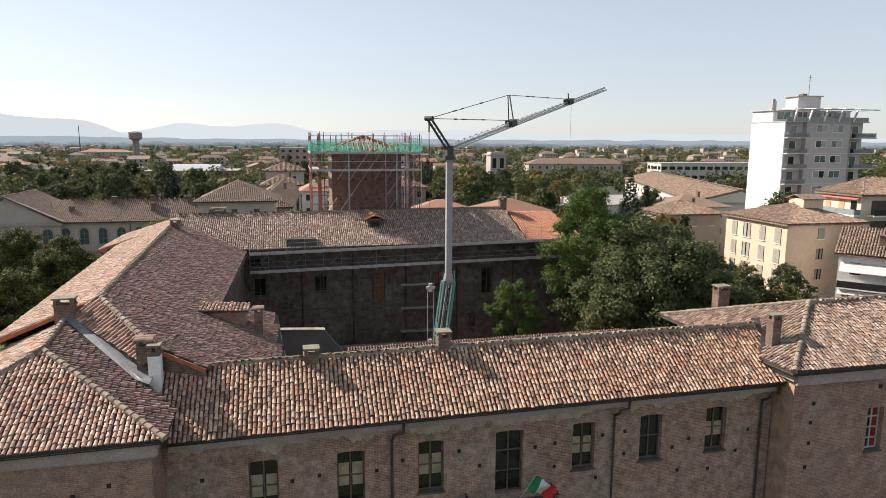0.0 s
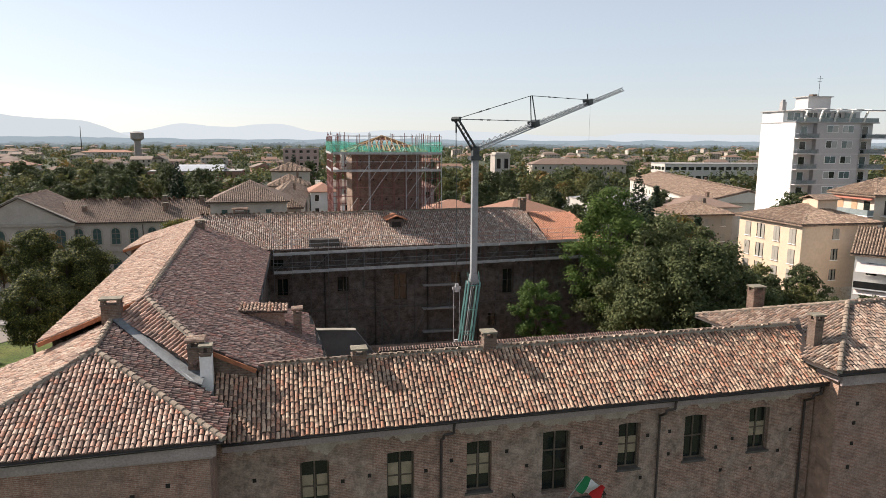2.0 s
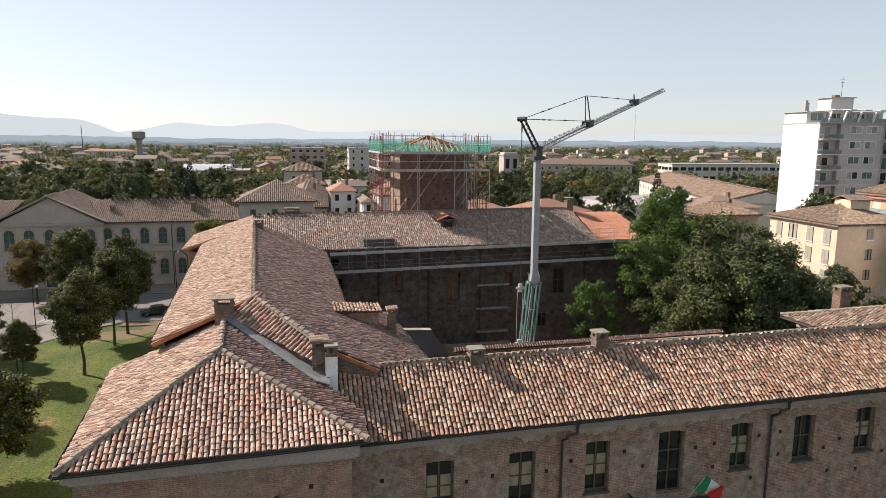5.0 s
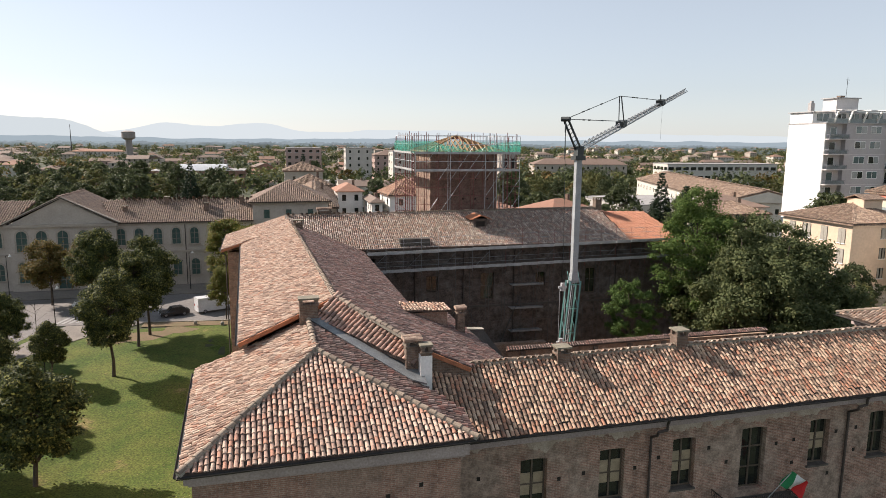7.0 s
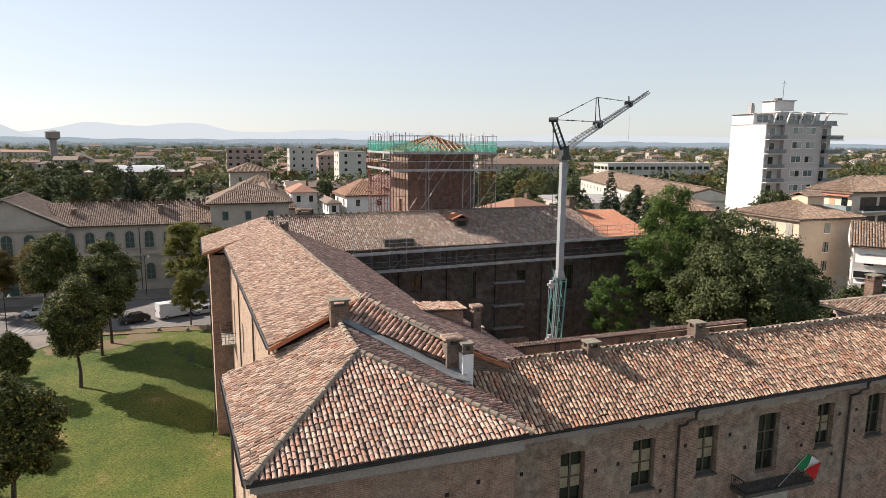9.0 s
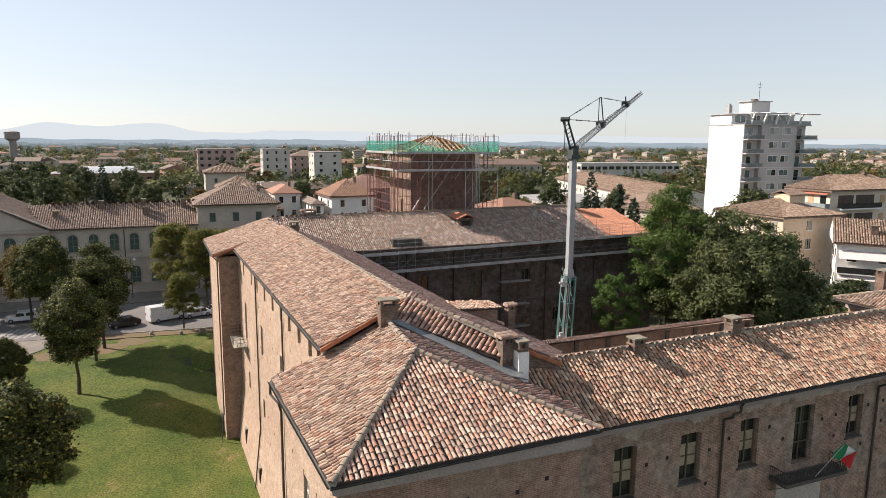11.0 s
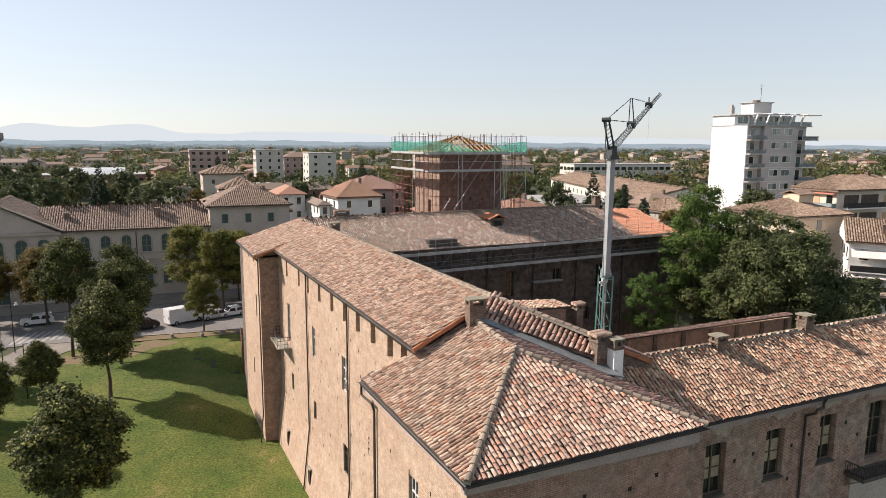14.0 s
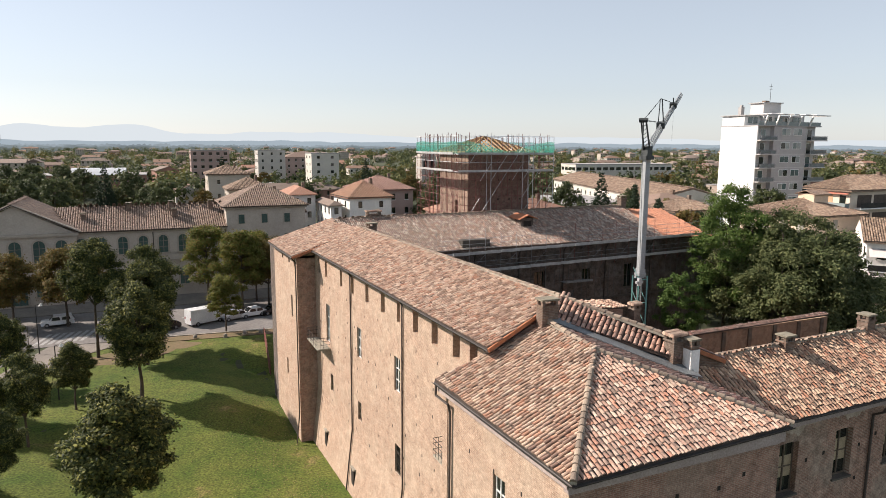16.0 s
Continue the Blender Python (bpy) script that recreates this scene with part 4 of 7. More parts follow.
ridge_line(east, EP, (36.0, 33.6, 19.8))
ridge_line(east, (24.6, 40.2, 17.55), EP)
EX = 26.1
g = Geo()
wall_geo(g, (EX, 29.15), (40, 28.9), 0, 17.0, 0.6, [(4.9, 5.95, 12.2, 14.75)])
g.obj("wall", brick_red, east, "red brick front with a repaired seam")
g = Geo()
wall_geo(g, (EX, 40), (EX, 29.15), 0, 17.0, 0.6)
# Lighter copy of the front's brick, sunlight on this face in its colour.
g.obj("wall", brick_mat("brick_west_red", (0.42, 0.27, 0.19), (0.34, 0.20, 0.14), (0.44, 0.34, 0.27), (0.40, 0.29, 0.22), "y", 0.4), east)
red_pane = mat("red_curtain_pane", (0.33, 0.03, 0.03), (0.25, 0.02, 0.02), rough=0.2)
frontal_window(east, EX + 4.9, EX + 5.95, 12.2, 14.75, 29.06, 0, frame=mat("grey_blue_wood", (0.42, 0.46, 0.50), (0.36, 0.40, 0.44)), rows=(0.25, 0.5, 0.75), panes=[pane_m, red_pane])
lying(east, "cornice", Geo().box(EX - 0.2, 28.75, 16.55, 40, 28.9, 17.15).box(EX - 0.33, 28.9, 16.75, EX - 0.003, 40, 17.2), cornice_m)
gutter(east, (25.5, 28.6, 17.25), (40, 28.3, 17.45))
gutter(east, (25.5, 28.7, 17.25), (24.5, 40.2, 17.45))
holes_dark(east, [(27.4, 29.1, 15.3), (27.3, 29.1, 14.2), (27.3, 29.1, 13.0), (27.2, 29.1, 11.6), (29.3, 29.1, 14.3), (31.6, 29.0, 16.0), (32.4, 29.0, 13.6), (32.9, 29.0, 12.6)], "x")
chimney(east, 26.6, 31.7, 17.3, 19.75, 0.55, 0.55, label="brick chimney on the roof slope")
chimney(east, 28.3, 39.0, 17.6, 19.75, 0.85, 0.7, label="wide brick chimney with a pale cap")
lying(east, "flashing", Geo().slab([(25.3, 30.9, 17.3), (25.75, 30.9, 17.35), (27.2, 33.7, 18.95), (26.7, 33.8, 18.9)], (0, 0, -0.05)), pipe_m, "dark metal valley flashing")

# north wing, behind the courtyard
north = thing("north_wing", (10, 75, 0), "long brick courtyard wing under restoration with an old tiled roof", "castle wing")
NA, NB, NC, ND = (-5.0, 70.4, 18.1), (25.6, 70.2, 18.15), (24.9, 77.5, 21.3), (-12.6, 77.6, 20.95)
roof_plane(north, [(-12.2, 71.4, 18.6), NA, NB, NC, ND], (1, 2), CLAY_NORTH, "north", "wide slope of weathered clay tiles", 80, (8, 70, 18))
roof_plane(north, [NC, ND, (-12.6, 84.5, 18.3), (25, 84.5, 18.3)], (2, 3), CLAY_GREY, "grey", pitch=0.5, course=0.6, size=1.6)
ridge_line(north, ND, NC)
roof_plane(north, [(25.7, 70.2, 18.1), (33.0, 70.1, 17.9), (31.2, 77.3, 20.7), (25.6, 77.4, 20.8)], (0, 1), CLAY_NEW, "new", "slope laid with new orange tiles", 100, (28, 70, 18))
CW = [(-4.4, -3.2, 13.0, 14.9), (1.9, 3.2, 13.2, 14.9), (8.0, 9.5, 12.0, 15.0), (14.5, 15.6, 13.3, 14.9), (20.5, 21.8, 12.2, 15.1), (18.8, 19.8, 8.4, 10.0), (5.2, 7.6, 0.5, 4.0), (-5.0, -3.6, 16.0, 17.0)]
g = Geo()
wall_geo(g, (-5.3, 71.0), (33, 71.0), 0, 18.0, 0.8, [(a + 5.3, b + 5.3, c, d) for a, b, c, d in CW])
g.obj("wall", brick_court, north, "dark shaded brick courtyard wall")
for a, b, c, d in CW:
    frontal_window(north, a, b, c, d, 71.0, 0, sill=False, rows=())
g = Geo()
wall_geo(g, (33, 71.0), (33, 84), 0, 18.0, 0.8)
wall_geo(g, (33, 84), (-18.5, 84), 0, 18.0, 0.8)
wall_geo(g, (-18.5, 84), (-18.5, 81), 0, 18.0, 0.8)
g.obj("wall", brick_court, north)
for x in (0.6, 6.0, 11.8, 17.6, 24.2):
    lying(north, "downpipe", Geo().path([(x, 70.3, 18.0), (x, 70.86, 17.2), (x, 70.86, 0.2)], 0.07), pipe_m)
# Stone dimmed to match the shade put into the courtyard brick.
for z in (11.2, 16.1):
    lying(north, "string_course", Geo().box(-5.2, 70.9, z, 32.9, 70.997, z + 0.22), mat("dim_stone_course", (0.12, 0.105, 0.092), (0.09, 0.08, 0.07), scale=1.2))
dm = Geo().box(8.0, 74.0, 19.2, 9.6, 76.2, 20.65).obj("dormer", brick_court, north, "small dormer with an orange tile hat")
# Dark panel on the dormer face, the opening's shade in its colour.
sub2(Geo().box(8.3, 73.96, 19.75, 9.3, 73.99, 20.35), "opening", hole_m, dm)
sub2(Geo().slab([(7.6, 73.6, 20.65), (8.8, 73.6, 21.1), (8.8, 76.5, 21.1), (7.6, 76.5, 20.65)], (0, 0, -0.1)).slab([(8.8, 73.6, 21.1), (10.0, 73.6, 20.65), (10.0, 76.5, 20.65), (8.8, 76.5, 21.1)], (0, 0, -0.1)), "hat", mat("orange_tiles_plain", (0.45, 0.18, 0.09), (0.34, 0.14, 0.08), scale=4), dm)
chimney(north, 24.9, 77.5, 21.0, 22.6, 0.8, 0.8, label="brick chimney at the roof's end")
chimney(north, -8.3, 78.0, 20.3, 21.75, 1.5, 0.8, cap="tile", label="broad chimney capped with tiles")
lying(north, "hatch", Geo().box(-1.0, 70.6, 18.0, 2.2, 71.6, 19.05), mat("roof_hatch", (0.05, 0.045, 0.04), (0.08, 0.07, 0.06)))

# ---- keep tower and its scaffold ----
KX0, KX1, KY0, KY1, KZ = 4.5, 12.9, 80.7, 89.0, 28.1
keep = thing("keep_tower", (8.7, 84.8, 0), "square brick keep tower with a half-stripped roof", "tower")
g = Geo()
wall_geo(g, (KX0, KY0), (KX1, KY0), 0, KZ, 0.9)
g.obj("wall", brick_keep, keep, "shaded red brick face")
g = Geo()
wall_geo(g, (KX0, KY1), (KX0, KY0), 0, KZ, 0.9, [(4.6, 5.5, 20.0, 22.4)])
# Lighter copy of the brick: west sun, dimmed by scaffold shade, in the colour.
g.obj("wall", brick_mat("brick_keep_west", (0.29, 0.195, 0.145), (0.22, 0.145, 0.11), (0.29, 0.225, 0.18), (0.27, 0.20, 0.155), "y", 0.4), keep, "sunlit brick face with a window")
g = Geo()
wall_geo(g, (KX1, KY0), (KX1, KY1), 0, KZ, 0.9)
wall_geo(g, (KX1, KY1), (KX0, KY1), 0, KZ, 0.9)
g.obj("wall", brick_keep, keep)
holes_dark(keep, [(KX0 + 1.0 + 1.55 * i, KY0, z) for i in range(5) for z in (22.6, 25.0, 27.2)], "x")
KC = Vector(((KX0 + KX1) / 2, (KY0 + KY1) / 2, 30.25))
corners = [(KX0 - 0.6, KY0 - 0.6), (KX1 + 0.6, KY0 - 0.6), (KX1 + 0.6, KY1 + 0.6), (KX0 - 0.6, KY1 + 0.6)]
for k in range(4):
    a, b = Vector((*corners[k], 28.35)), Vector((*corners[(k + 1) % 4], 28.35))
    Geo().bar(a, b, 0.2, 0.22).obj("wall_plate", wood_m, keep)
    for i in range(1, 15):
        p = a.lerp(b, i / 15)
        m = (a + b) / 2
        t = 1 - abs(i / 15 - 0.5) * 2
        q = p + (Vector((KC.x - m.x, KC.y - m.y, KC.z - 28.35)) * t)
        Geo().bar(p, q, 0.1, 0.14).obj("rafter", wood_m, keep)
    Geo().bar(a, KC, 0.16, 0.2).obj("hip_beam", wood_m, keep)
    if k in (0, 3):
        g = Geo().slab([a.lerp(KC, 0.82) - Vector((0, 0, 0.1)), b.lerp(KC, 0.82) - Vector((0, 0, 0.1)), KC - Vector((0, 0, 0.1))], (0, 0, -0.05))
        g.obj("roof_patch", mat("red_boarding", (0.26, 0.10, 0.07), (0.2, 0.08, 0.06), scale=3), keep)
# Near-black plate: the dark of the tower's inside is put into it.
Geo().box(KX0 + 0.9, KY0 + 0.9, 27.6, KX1 - 0.9, KY1 - 0.9, 27.8).obj("loft_floor", hole_m, keep)

scaf = thing("tower_scaffold", (8.7, 84.8, 0), "tube scaffold with decks and green netting round the keep", "scaffold")
SX0, SX1, SY0, SY1 = 2.1, 15.0, 78.5, 91.2
xs = [SX0 + (SX1 - SX0) * i / 9 for i in range(10)]
ys = [SY0 + (SY1 - SY0) * i / 9 for i in range(10)]
poles = [(x, y) for x in xs for y in (SY0, SY0 + 1.1, SY1 - 1.1, SY1)] + [(x, y) for y in ys[1:-1] for x in (SX0, SX0 + 1.1, SX1 - 1.1, SX1)]
for x, y in poles:
    Geo().tube((x, y, 16), (x, y, 30.3 + random.uniform(-0.3, 0.4)), 0.035, n=5).obj("standard", redtube_m if (x < 4.5 or random.random() < 0.5) else steel_m, scaf)
for z in np.arange(17.2, 30.4, 1.0):
    for a, b in (((SX0, SY0), (SX1, SY0)), ((SX0, SY1), (SX1, SY1)), ((SX0, SY0), (SX0, SY1)), ((SX1, SY0), (SX1, SY1))):
        Geo().tube((*a, z), (*b, z), 0.028, n=5).obj("ledger", redtube_m if z < 27 else steel_m, scaf)
for k in range(40):
    x, s = random.choice((SX0, SX1)), random.choice(ys[:-1])
    z = random.choice(np.arange(17, 28, 2.0))
    Geo().tube((x, s, z), (x, s + 1.4, z + 2), 0.025, n=5).obj("brace", redtube_m, scaf)
for k in range(22):
    s, z = random.choice(xs[:-1]), random.choice(np.arange(17, 28, 2.0))
    Geo().tube((s, SY0, z), (s + 1.4, SY0, z + 2), 0.025, n=5).obj("brace", steel_m, scaf)
for z in (26.1, 28.1):
    for i in range(7):
        x = SX0 + (SX1 - SX0) * i / 7
        w = (SX1 - SX0) / 7
        Geo().box(x + 0.02, SY0 - 0.1, z - 0.05, x + w - 0.02, SY0 + 1.2, z).box(x + 0.02, SY0 - 0.13, z, x + w - 0.02, SY0 - 0.1, z + 0.22).obj("deck", plank_m, scaf)
        y = SY0 + 1.2 + (SY1 - SY0 - 1.2) * i / 7
        v = (SY1 - SY0 - 1.2) / 7
        Geo().box(SX0 - 0.1, y + 0.02, z - 0.05, SX0 + 1.2, y + v - 0.02, z).box(SX0 - 0.13, y + 0.02, z, SX0 - 0.1, y + v - 0.02, z + 0.22).obj("deck", plank_m, scaf)
        Geo().box(SX1 - 1.2, y + 0.02, z - 0.05, SX1 + 0.1, y + v - 0.02, z).obj("deck", plank_m, scaf)


def net_mat():
    m = bpy.data.materials.new("green_netting")
    m.use_nodes = True
    n, l = m.node_tree.nodes, m.node_tree.links
    bs = n["Principled BSDF"]
    bs.inputs["Base Color"].default_value = (0.05, 0.37, 0.27, 1)
    bs.inputs["Roughness"].default_value = 0.7
    tr, tl, a, b = n.new("ShaderNodeBsdfTransparent"), n.new("ShaderNodeBsdfTranslucent"), n.new("ShaderNodeMixShader"), n.new("ShaderNodeMixShader")
    tl.inputs["Color"].default_value = (0.07, 0.45, 0.33, 1)
    noi = n.new("ShaderNodeTexNoise")
    noi.inputs["Scale"].default_value = 1.2
    mp = n.new("ShaderNodeMapRange")
    mp.inputs["To Min"].default_value, mp.inputs["To Max"].default_value = 0.22, 0.68
    l.new(noi.outputs["Fac"], mp.inputs["Value"])
    a.inputs[0].default_value = 0.5
    l.new(bs.outputs[0], a.inputs[1])
    l.new(tl.outputs[0], a.inputs[2])
    l.new(mp.outputs["Result"], b.inputs[0])
    l.new(tr.outputs[0], b.inputs[1])
    l.new(a.outputs[0], b.inputs[2])
    l.new(b.outputs[0], n["Material Output"].inputs["Surface"])
    return m


netm = net_mat()


def net(a, b, bottom, top):
    """A sagging sheet of netting between two corners; bottom and top give its edges along the way."""
    vs, n = [], 24
    for i in range(n + 1):
        t = i / n
        for j in range(5):
            z = bottom(t) + (top(t) - bottom(t)) * j / 4
            vs.append((a[0] + (b[0] - a[0]) * t + 0.05 * math.sin(t * 40 + j), a[1] + (b[1] - a[1]) * t + 0.06 * math.sin(t * 33 + j * 2), z))
    fs = [(i * 5 + j, i * 5 + j + 1, (i + 1) * 5 + j + 1, (i + 1) * 5 + j) for i in range(n) for j in range(4)]
    raw("netting", vs, fs, netm, scaf, "translucent green netting", True)


net((SX0 - 0.06, SY0 - 0.08), (SX1 + 0.06, SY0 - 0.08), lambda t: 28.2 + 0.12 * math.sin(t * 15), lambda t: 29.5 - 0.95 * max(0, math.sin((t - 0.2) / 0.62 * math.pi) if 0.2 < t < 0.82 else 0) + 0.1 * math.sin(t * 21))
net((SX0 - 0.08, SY0), (SX0 - 0.08, SY1), lambda t: 28.2, lambda t: 29.55 + 0.1 * math.sin(t * 17))
net((SX0, SY1 + 0.08), (SX1, SY1 + 0.08), lambda t: 28.2, lambda t: 29.5 + 0.08 * math.sin(t * 19))
net((SX1 + 0.08, SY0), (SX1 + 0.08, SY1), lambda t: 28.2, lambda t: 29.5 + 0.1 * math.sin(t * 17))

keep.location.z = -0.3
scaf.location.z = -0.3

# ---- scaffold along the courtyard wall ----
cs = thing("courtyard_scaffold", (10, 69.8, 0), "galvanised scaffold with two long decks along the courtyard wall", "scaffold")
cx = [-4.6 + 1.85 * i for i in range(21)]
for i, x in enumerate(cx):
    for y in (69.2, 70.2):
        Geo().tube((x, y, 0), (x, y, 15.7 if y < 69.5 else 18.0), 0.024, n=5).obj("standard", steel_dull, cs)
    Geo().tube((x, 69.2, 15.7), (x, 69.2, 19.9 if i % 3 else 20.5), 0.024, n=5).obj("standard", redtube_m if 7 < i < 19 else steel_mid, cs)
    if i < 20:
        for z in (15.85, 17.75):
            zz = z + 0.018 * (x + 4.6)
            Geo().box(x + 0.02, 69.1, zz - 0.06, x + 1.83, 70.25, zz).box(x + 0.02, 69.07, zz, x + 1.83, 69.1, zz + 0.27).obj("deck", plank_m, cs)
        for z in (18.3, 18.8, 19.3, 16.4, 16.9, 13.8, 9.8):
            Geo().tube((x, 69.2, z + 0.018 * (x + 4.6)), (x + 1.85, 69.2, z + 0.018 * (x + 6.4)), 0.02 if z > 16 else 0.014, n=5).obj("guard_rail" if z > 16 else "ledger", steel_mid if z > 16 else steel_dull, cs)
        if i % 2 == 0:
            Geo().tube((x, 69.2, 15.9), (x + 1.85, 69.2, 17.7), 0.02, n=5).obj("brace", steel_mid, cs)
for z in (6.0, 8.7, 11.3, 13.9):
    Geo().box(11.0, 69.1, z - 0.05, 14.6, 70.2, z).box(11.0, 69.06, z, 14.6, 69.1, z + 0.18).obj("deck", steel_mid, cs)
for a, b in (((5.5, 12.5), (9.0, 6.0)), ((9.0, 6.0), (12.0, 13.0)), ((16, 12), (18, 7))):
    Geo().tube((a[0], 69.0, a[1]), (b[0], 69.0, b[1]), 0.03, n=5).obj("brace", crane_dark, cs)

# ---- crane ----
crane = thing("tower_crane", (14.3, 61, 0), "self-erecting crane with a grey mast, teal base and lattice jib", "crane")
MX, MY = 14.3, 61.0
Geo().box(MX - 0.28, MY - 0.28, 15.8, MX + 0.28, MY + 0.28, 27.6).obj("mast", crane_grey, crane, "smooth grey telescopic mast")
Geo().box(MX - 0.4, MY - 0.4, 16.05, MX + 0.4, MY + 0.4, 16.3).box(MX - 0.62, MY - 0.12, 15.8, MX + 0.62, MY + 0.12, 16.05).box(MX - 0.34, MY - 0.34, 16.3, MX + 0.34, MY + 0.34, 16.7).obj("collar", crane_grey, crane, "grey collar at the mast's foot")
foot = lambda sx, sy, z: Vector((MX + sx * 0.55 - 0.188 * (16.0 - z), MY + sy * 0.45 - 0.217 * (16.0 - z), z))
for sx in (-1, 1):
    for sy in (-1, 1):
        Geo().bar(foot(sx, sy, 16.0), foot(sx, sy, 0.9), 0.14, 0.14).obj("leg", crane_teal, crane)
for k, z in enumerate(np.arange(2.2, 15.8, 2.25)):
    for a, b in (((-1, -1), (1, -1)), ((1, 1), (-1, 1))):
        Geo().bar(foot(*a, z), foot(*b, z), 0.07, 0.07).obj("cross_bar", crane_teal, crane)
    for sx in (-1, 1):
        Geo().bar(foot(sx, -1, z), foot(sx, 1, z + 1.1), 0.05, 0.05).obj("lacing", crane_teal, crane)
for o in (-0.13, 0.13):
    Geo().bar((MX + o, MY, 16.0), foot(0, 0, 1.2) + Vector((o, 0, 0)), 0.07, 0.07).obj("ladder_rail", steel_m, crane)
for z in np.arange(2.0, 15.8, 0.6):
    Geo().bar(foot(0, 0, z) - Vector((0.16, 0, 0)), foot(0, 0, z) + Vector((0.16, 0, 0)), 0.04, 0.04).obj("rung", steel_m, crane)
Geo().tube(foot(0, -0.5, 15.4), foot(0, -0.5, 11.5), 0.09, n=8).obj("ram", crane_dark, crane)
Geo().box(MX - 4.9, MY - 5.2, 0.0, MX - 0.9, MY - 1.2, 1.0).box(MX - 6.1, MY - 3.5, 0.0, MX + 0.3, MY - 2.9, 0.5).obj("base_frame", crane_teal, crane)
elbow, tip, ctip = Vector((MX, MY, 28.5)), Vector((42.4, 86.8, 36.35)), Vector((11.95, 58.95, 31.3))
Geo().box(MX - 0.5, MY - 0.5, 27.6, MX + 0.5, MY + 0.5, 28.0).box(MX - 0.3, MY - 0.45, 28.0, MX + 0.3, MY + 0.45, 28.9).obj("slewing_head", crane_dark, crane)
jd = (tip - elbow).normalized()
js = jd.cross(Vector((0, 0, 1))).normalized()
ju = js.cross(jd)
L = (tip - elbow).length
n = 36
top = lambda t: elbow + jd * (L * t) + ju * (0.62 - 0.22 * t if t > 0.02 else 0.2)
lft = lambda t: elbow + jd * (L * t) - js * (0.36 - 0.12 * t)
rgt = lambda t: elbow + jd * (L * t) + js * (0.36 - 0.12 * t)
jib = Geo().bar(top(0), top(1), 0.1, 0.1).obj("jib", crane_grey, crane, "grey lattice jib pointing upwards")
sub2(Geo().bar(lft(0), lft(1), 0.1, 0.1), "chord", crane_grey, jib)
sub2(Geo().bar(rgt(0), rgt(1), 0.1, 0.1), "chord", crane_grey, jib)
for i in range(n):
    t0, t1 = i / n, (i + 1) / n
    sub2(Geo().bar(lft(t0), top((t0 + t1) / 2), 0.05, 0.05).bar(top((t0 + t1) / 2), lft(t1), 0.05, 0.05).bar(rgt(t0), top((t0 + t1) / 2), 0.05, 0.05).bar(top((t0 + t1) / 2), rgt(t1), 0.05, 0.05).bar(lft(t0), rgt(t0), 0.05, 0.05), "lacing", crane_grey, jib)
for t in (0.31, 0.69):
    c = elbow + jd * (L * t)
    Geo().bar(c - jd * 0.6 + ju * 0.3, c + jd * 0.6 + ju * 0.3, 0.85, 0.7).obj("jib_joint", crane_dark, crane)
Geo().tube(elbow + jd * (L * 0.69) + ju * 0.5, elbow + jd * (L * 0.69) + ju * 1.3, 0.08).obj("jib_post", crane_dark, crane)
nodeb, nodec = elbow + jd * (L * 0.31) + ju * 0.6, elbow + jd * (L * 0.69) + ju * 0.6
apexa = Vector((22.5, 68.6, 34.15))
for o in (-0.28, 0.28):
    Geo().bar(nodeb + js * o, apexa + js * 0.1 * (1 if o > 0 else -1), 0.09, 0.09).obj("strut", crane_dark, crane)
    Geo().bar(elbow + js * o, ctip + js * o * 0.8, 0.13, 0.16).obj("counter_strut", crane_dark, crane, "dark green strut")
for i in range(8):
    a, b = elbow.lerp(ctip, i / 8), elbow.lerp(ctip, (i + 1) / 8)
    Geo().bar(a - js * 0.28, b + js * 0.25, 0.05, 0.05).obj("strut_lacing", crane_dark, crane)
Geo().tube(ctip - js * 0.4, ctip + js * 0.4, 0.22, n=10).obj("pulley", crane_dark, crane)
for a, b in ((ctip, apexa), (ctip, nodeb), (apexa, nodec)):
    Geo().tube(a, b, 0.035, n=5).obj("stay", crane_dark, crane)
    for t in (0.27, 0.36, 0.6):
        Geo().tube(a.lerp(b, t), a.lerp(b, t + 0.035), 0.07, n=5).obj("stay_shackle", crane_dark, crane)
Geo().tube(ctip, ctip - Vector((0, 0, 3.6)), 0.03, n=5).tube(ctip - Vector((0, 0, 0.3)), ctip - Vector((0, 0, 1.2)), 0.07, n=6).obj("tail_cable", crane_dark, crane)
tr = elbow + jd * (L * 0.71)
Geo().tube(tr, tr - Vector((0, 0, 4.5)), 0.012, n=4).obj("hoist_rope", crane_dark, crane)
for x in (11.73, 12.27):
    Geo().tube((x, 58.4, 10.9), (x, 58.4, 16.0), 0.028, n=5).obj("counter_rope", steel_m, crane)
for z in (10.6, 15.9):
    Geo().box(11.6, 58.3, z, 12.4, 58.5, z + 0.22).box(11.85, 58.25, z - 0.25, 12.15, 58.55, z + 0.5).obj("pulley_block", steel_m, crane)
Geo().tube((12.0, 58.4, 16.2), ctip, 0.02, n=5).tube((12.0, 58.4, 10.4), foot(-1, -1, 1.0), 0.02, n=5).obj("counter_rope", crane_dark, crane)

# ---- courtyard wall, annexe ----
yard = thing("courtyard_wall", (13, 50, 0), "brick yard wall with pilasters and a tiled coping", "wall")
yard_m = brick_mat("brick_yard", (0.36, 0.21, 0.135), (0.30, 0.17, 0.115), (0.36, 0.26, 0.19), (0.34, 0.215, 0.145), "x", 0.4)
g = Geo()
wall_geo(g, (3.7, 50.0), (27.5, 50.0), 0, 13.1, 0.4)
g.obj("wall", yard_m, yard)
for k in range(8):
    x = 5.0 + 3.1 * k
    Geo().box(x - 0.2, 49.88, 0, x + 0.2, 50.1, 13.05).obj("pilaster", chim_m, yard)
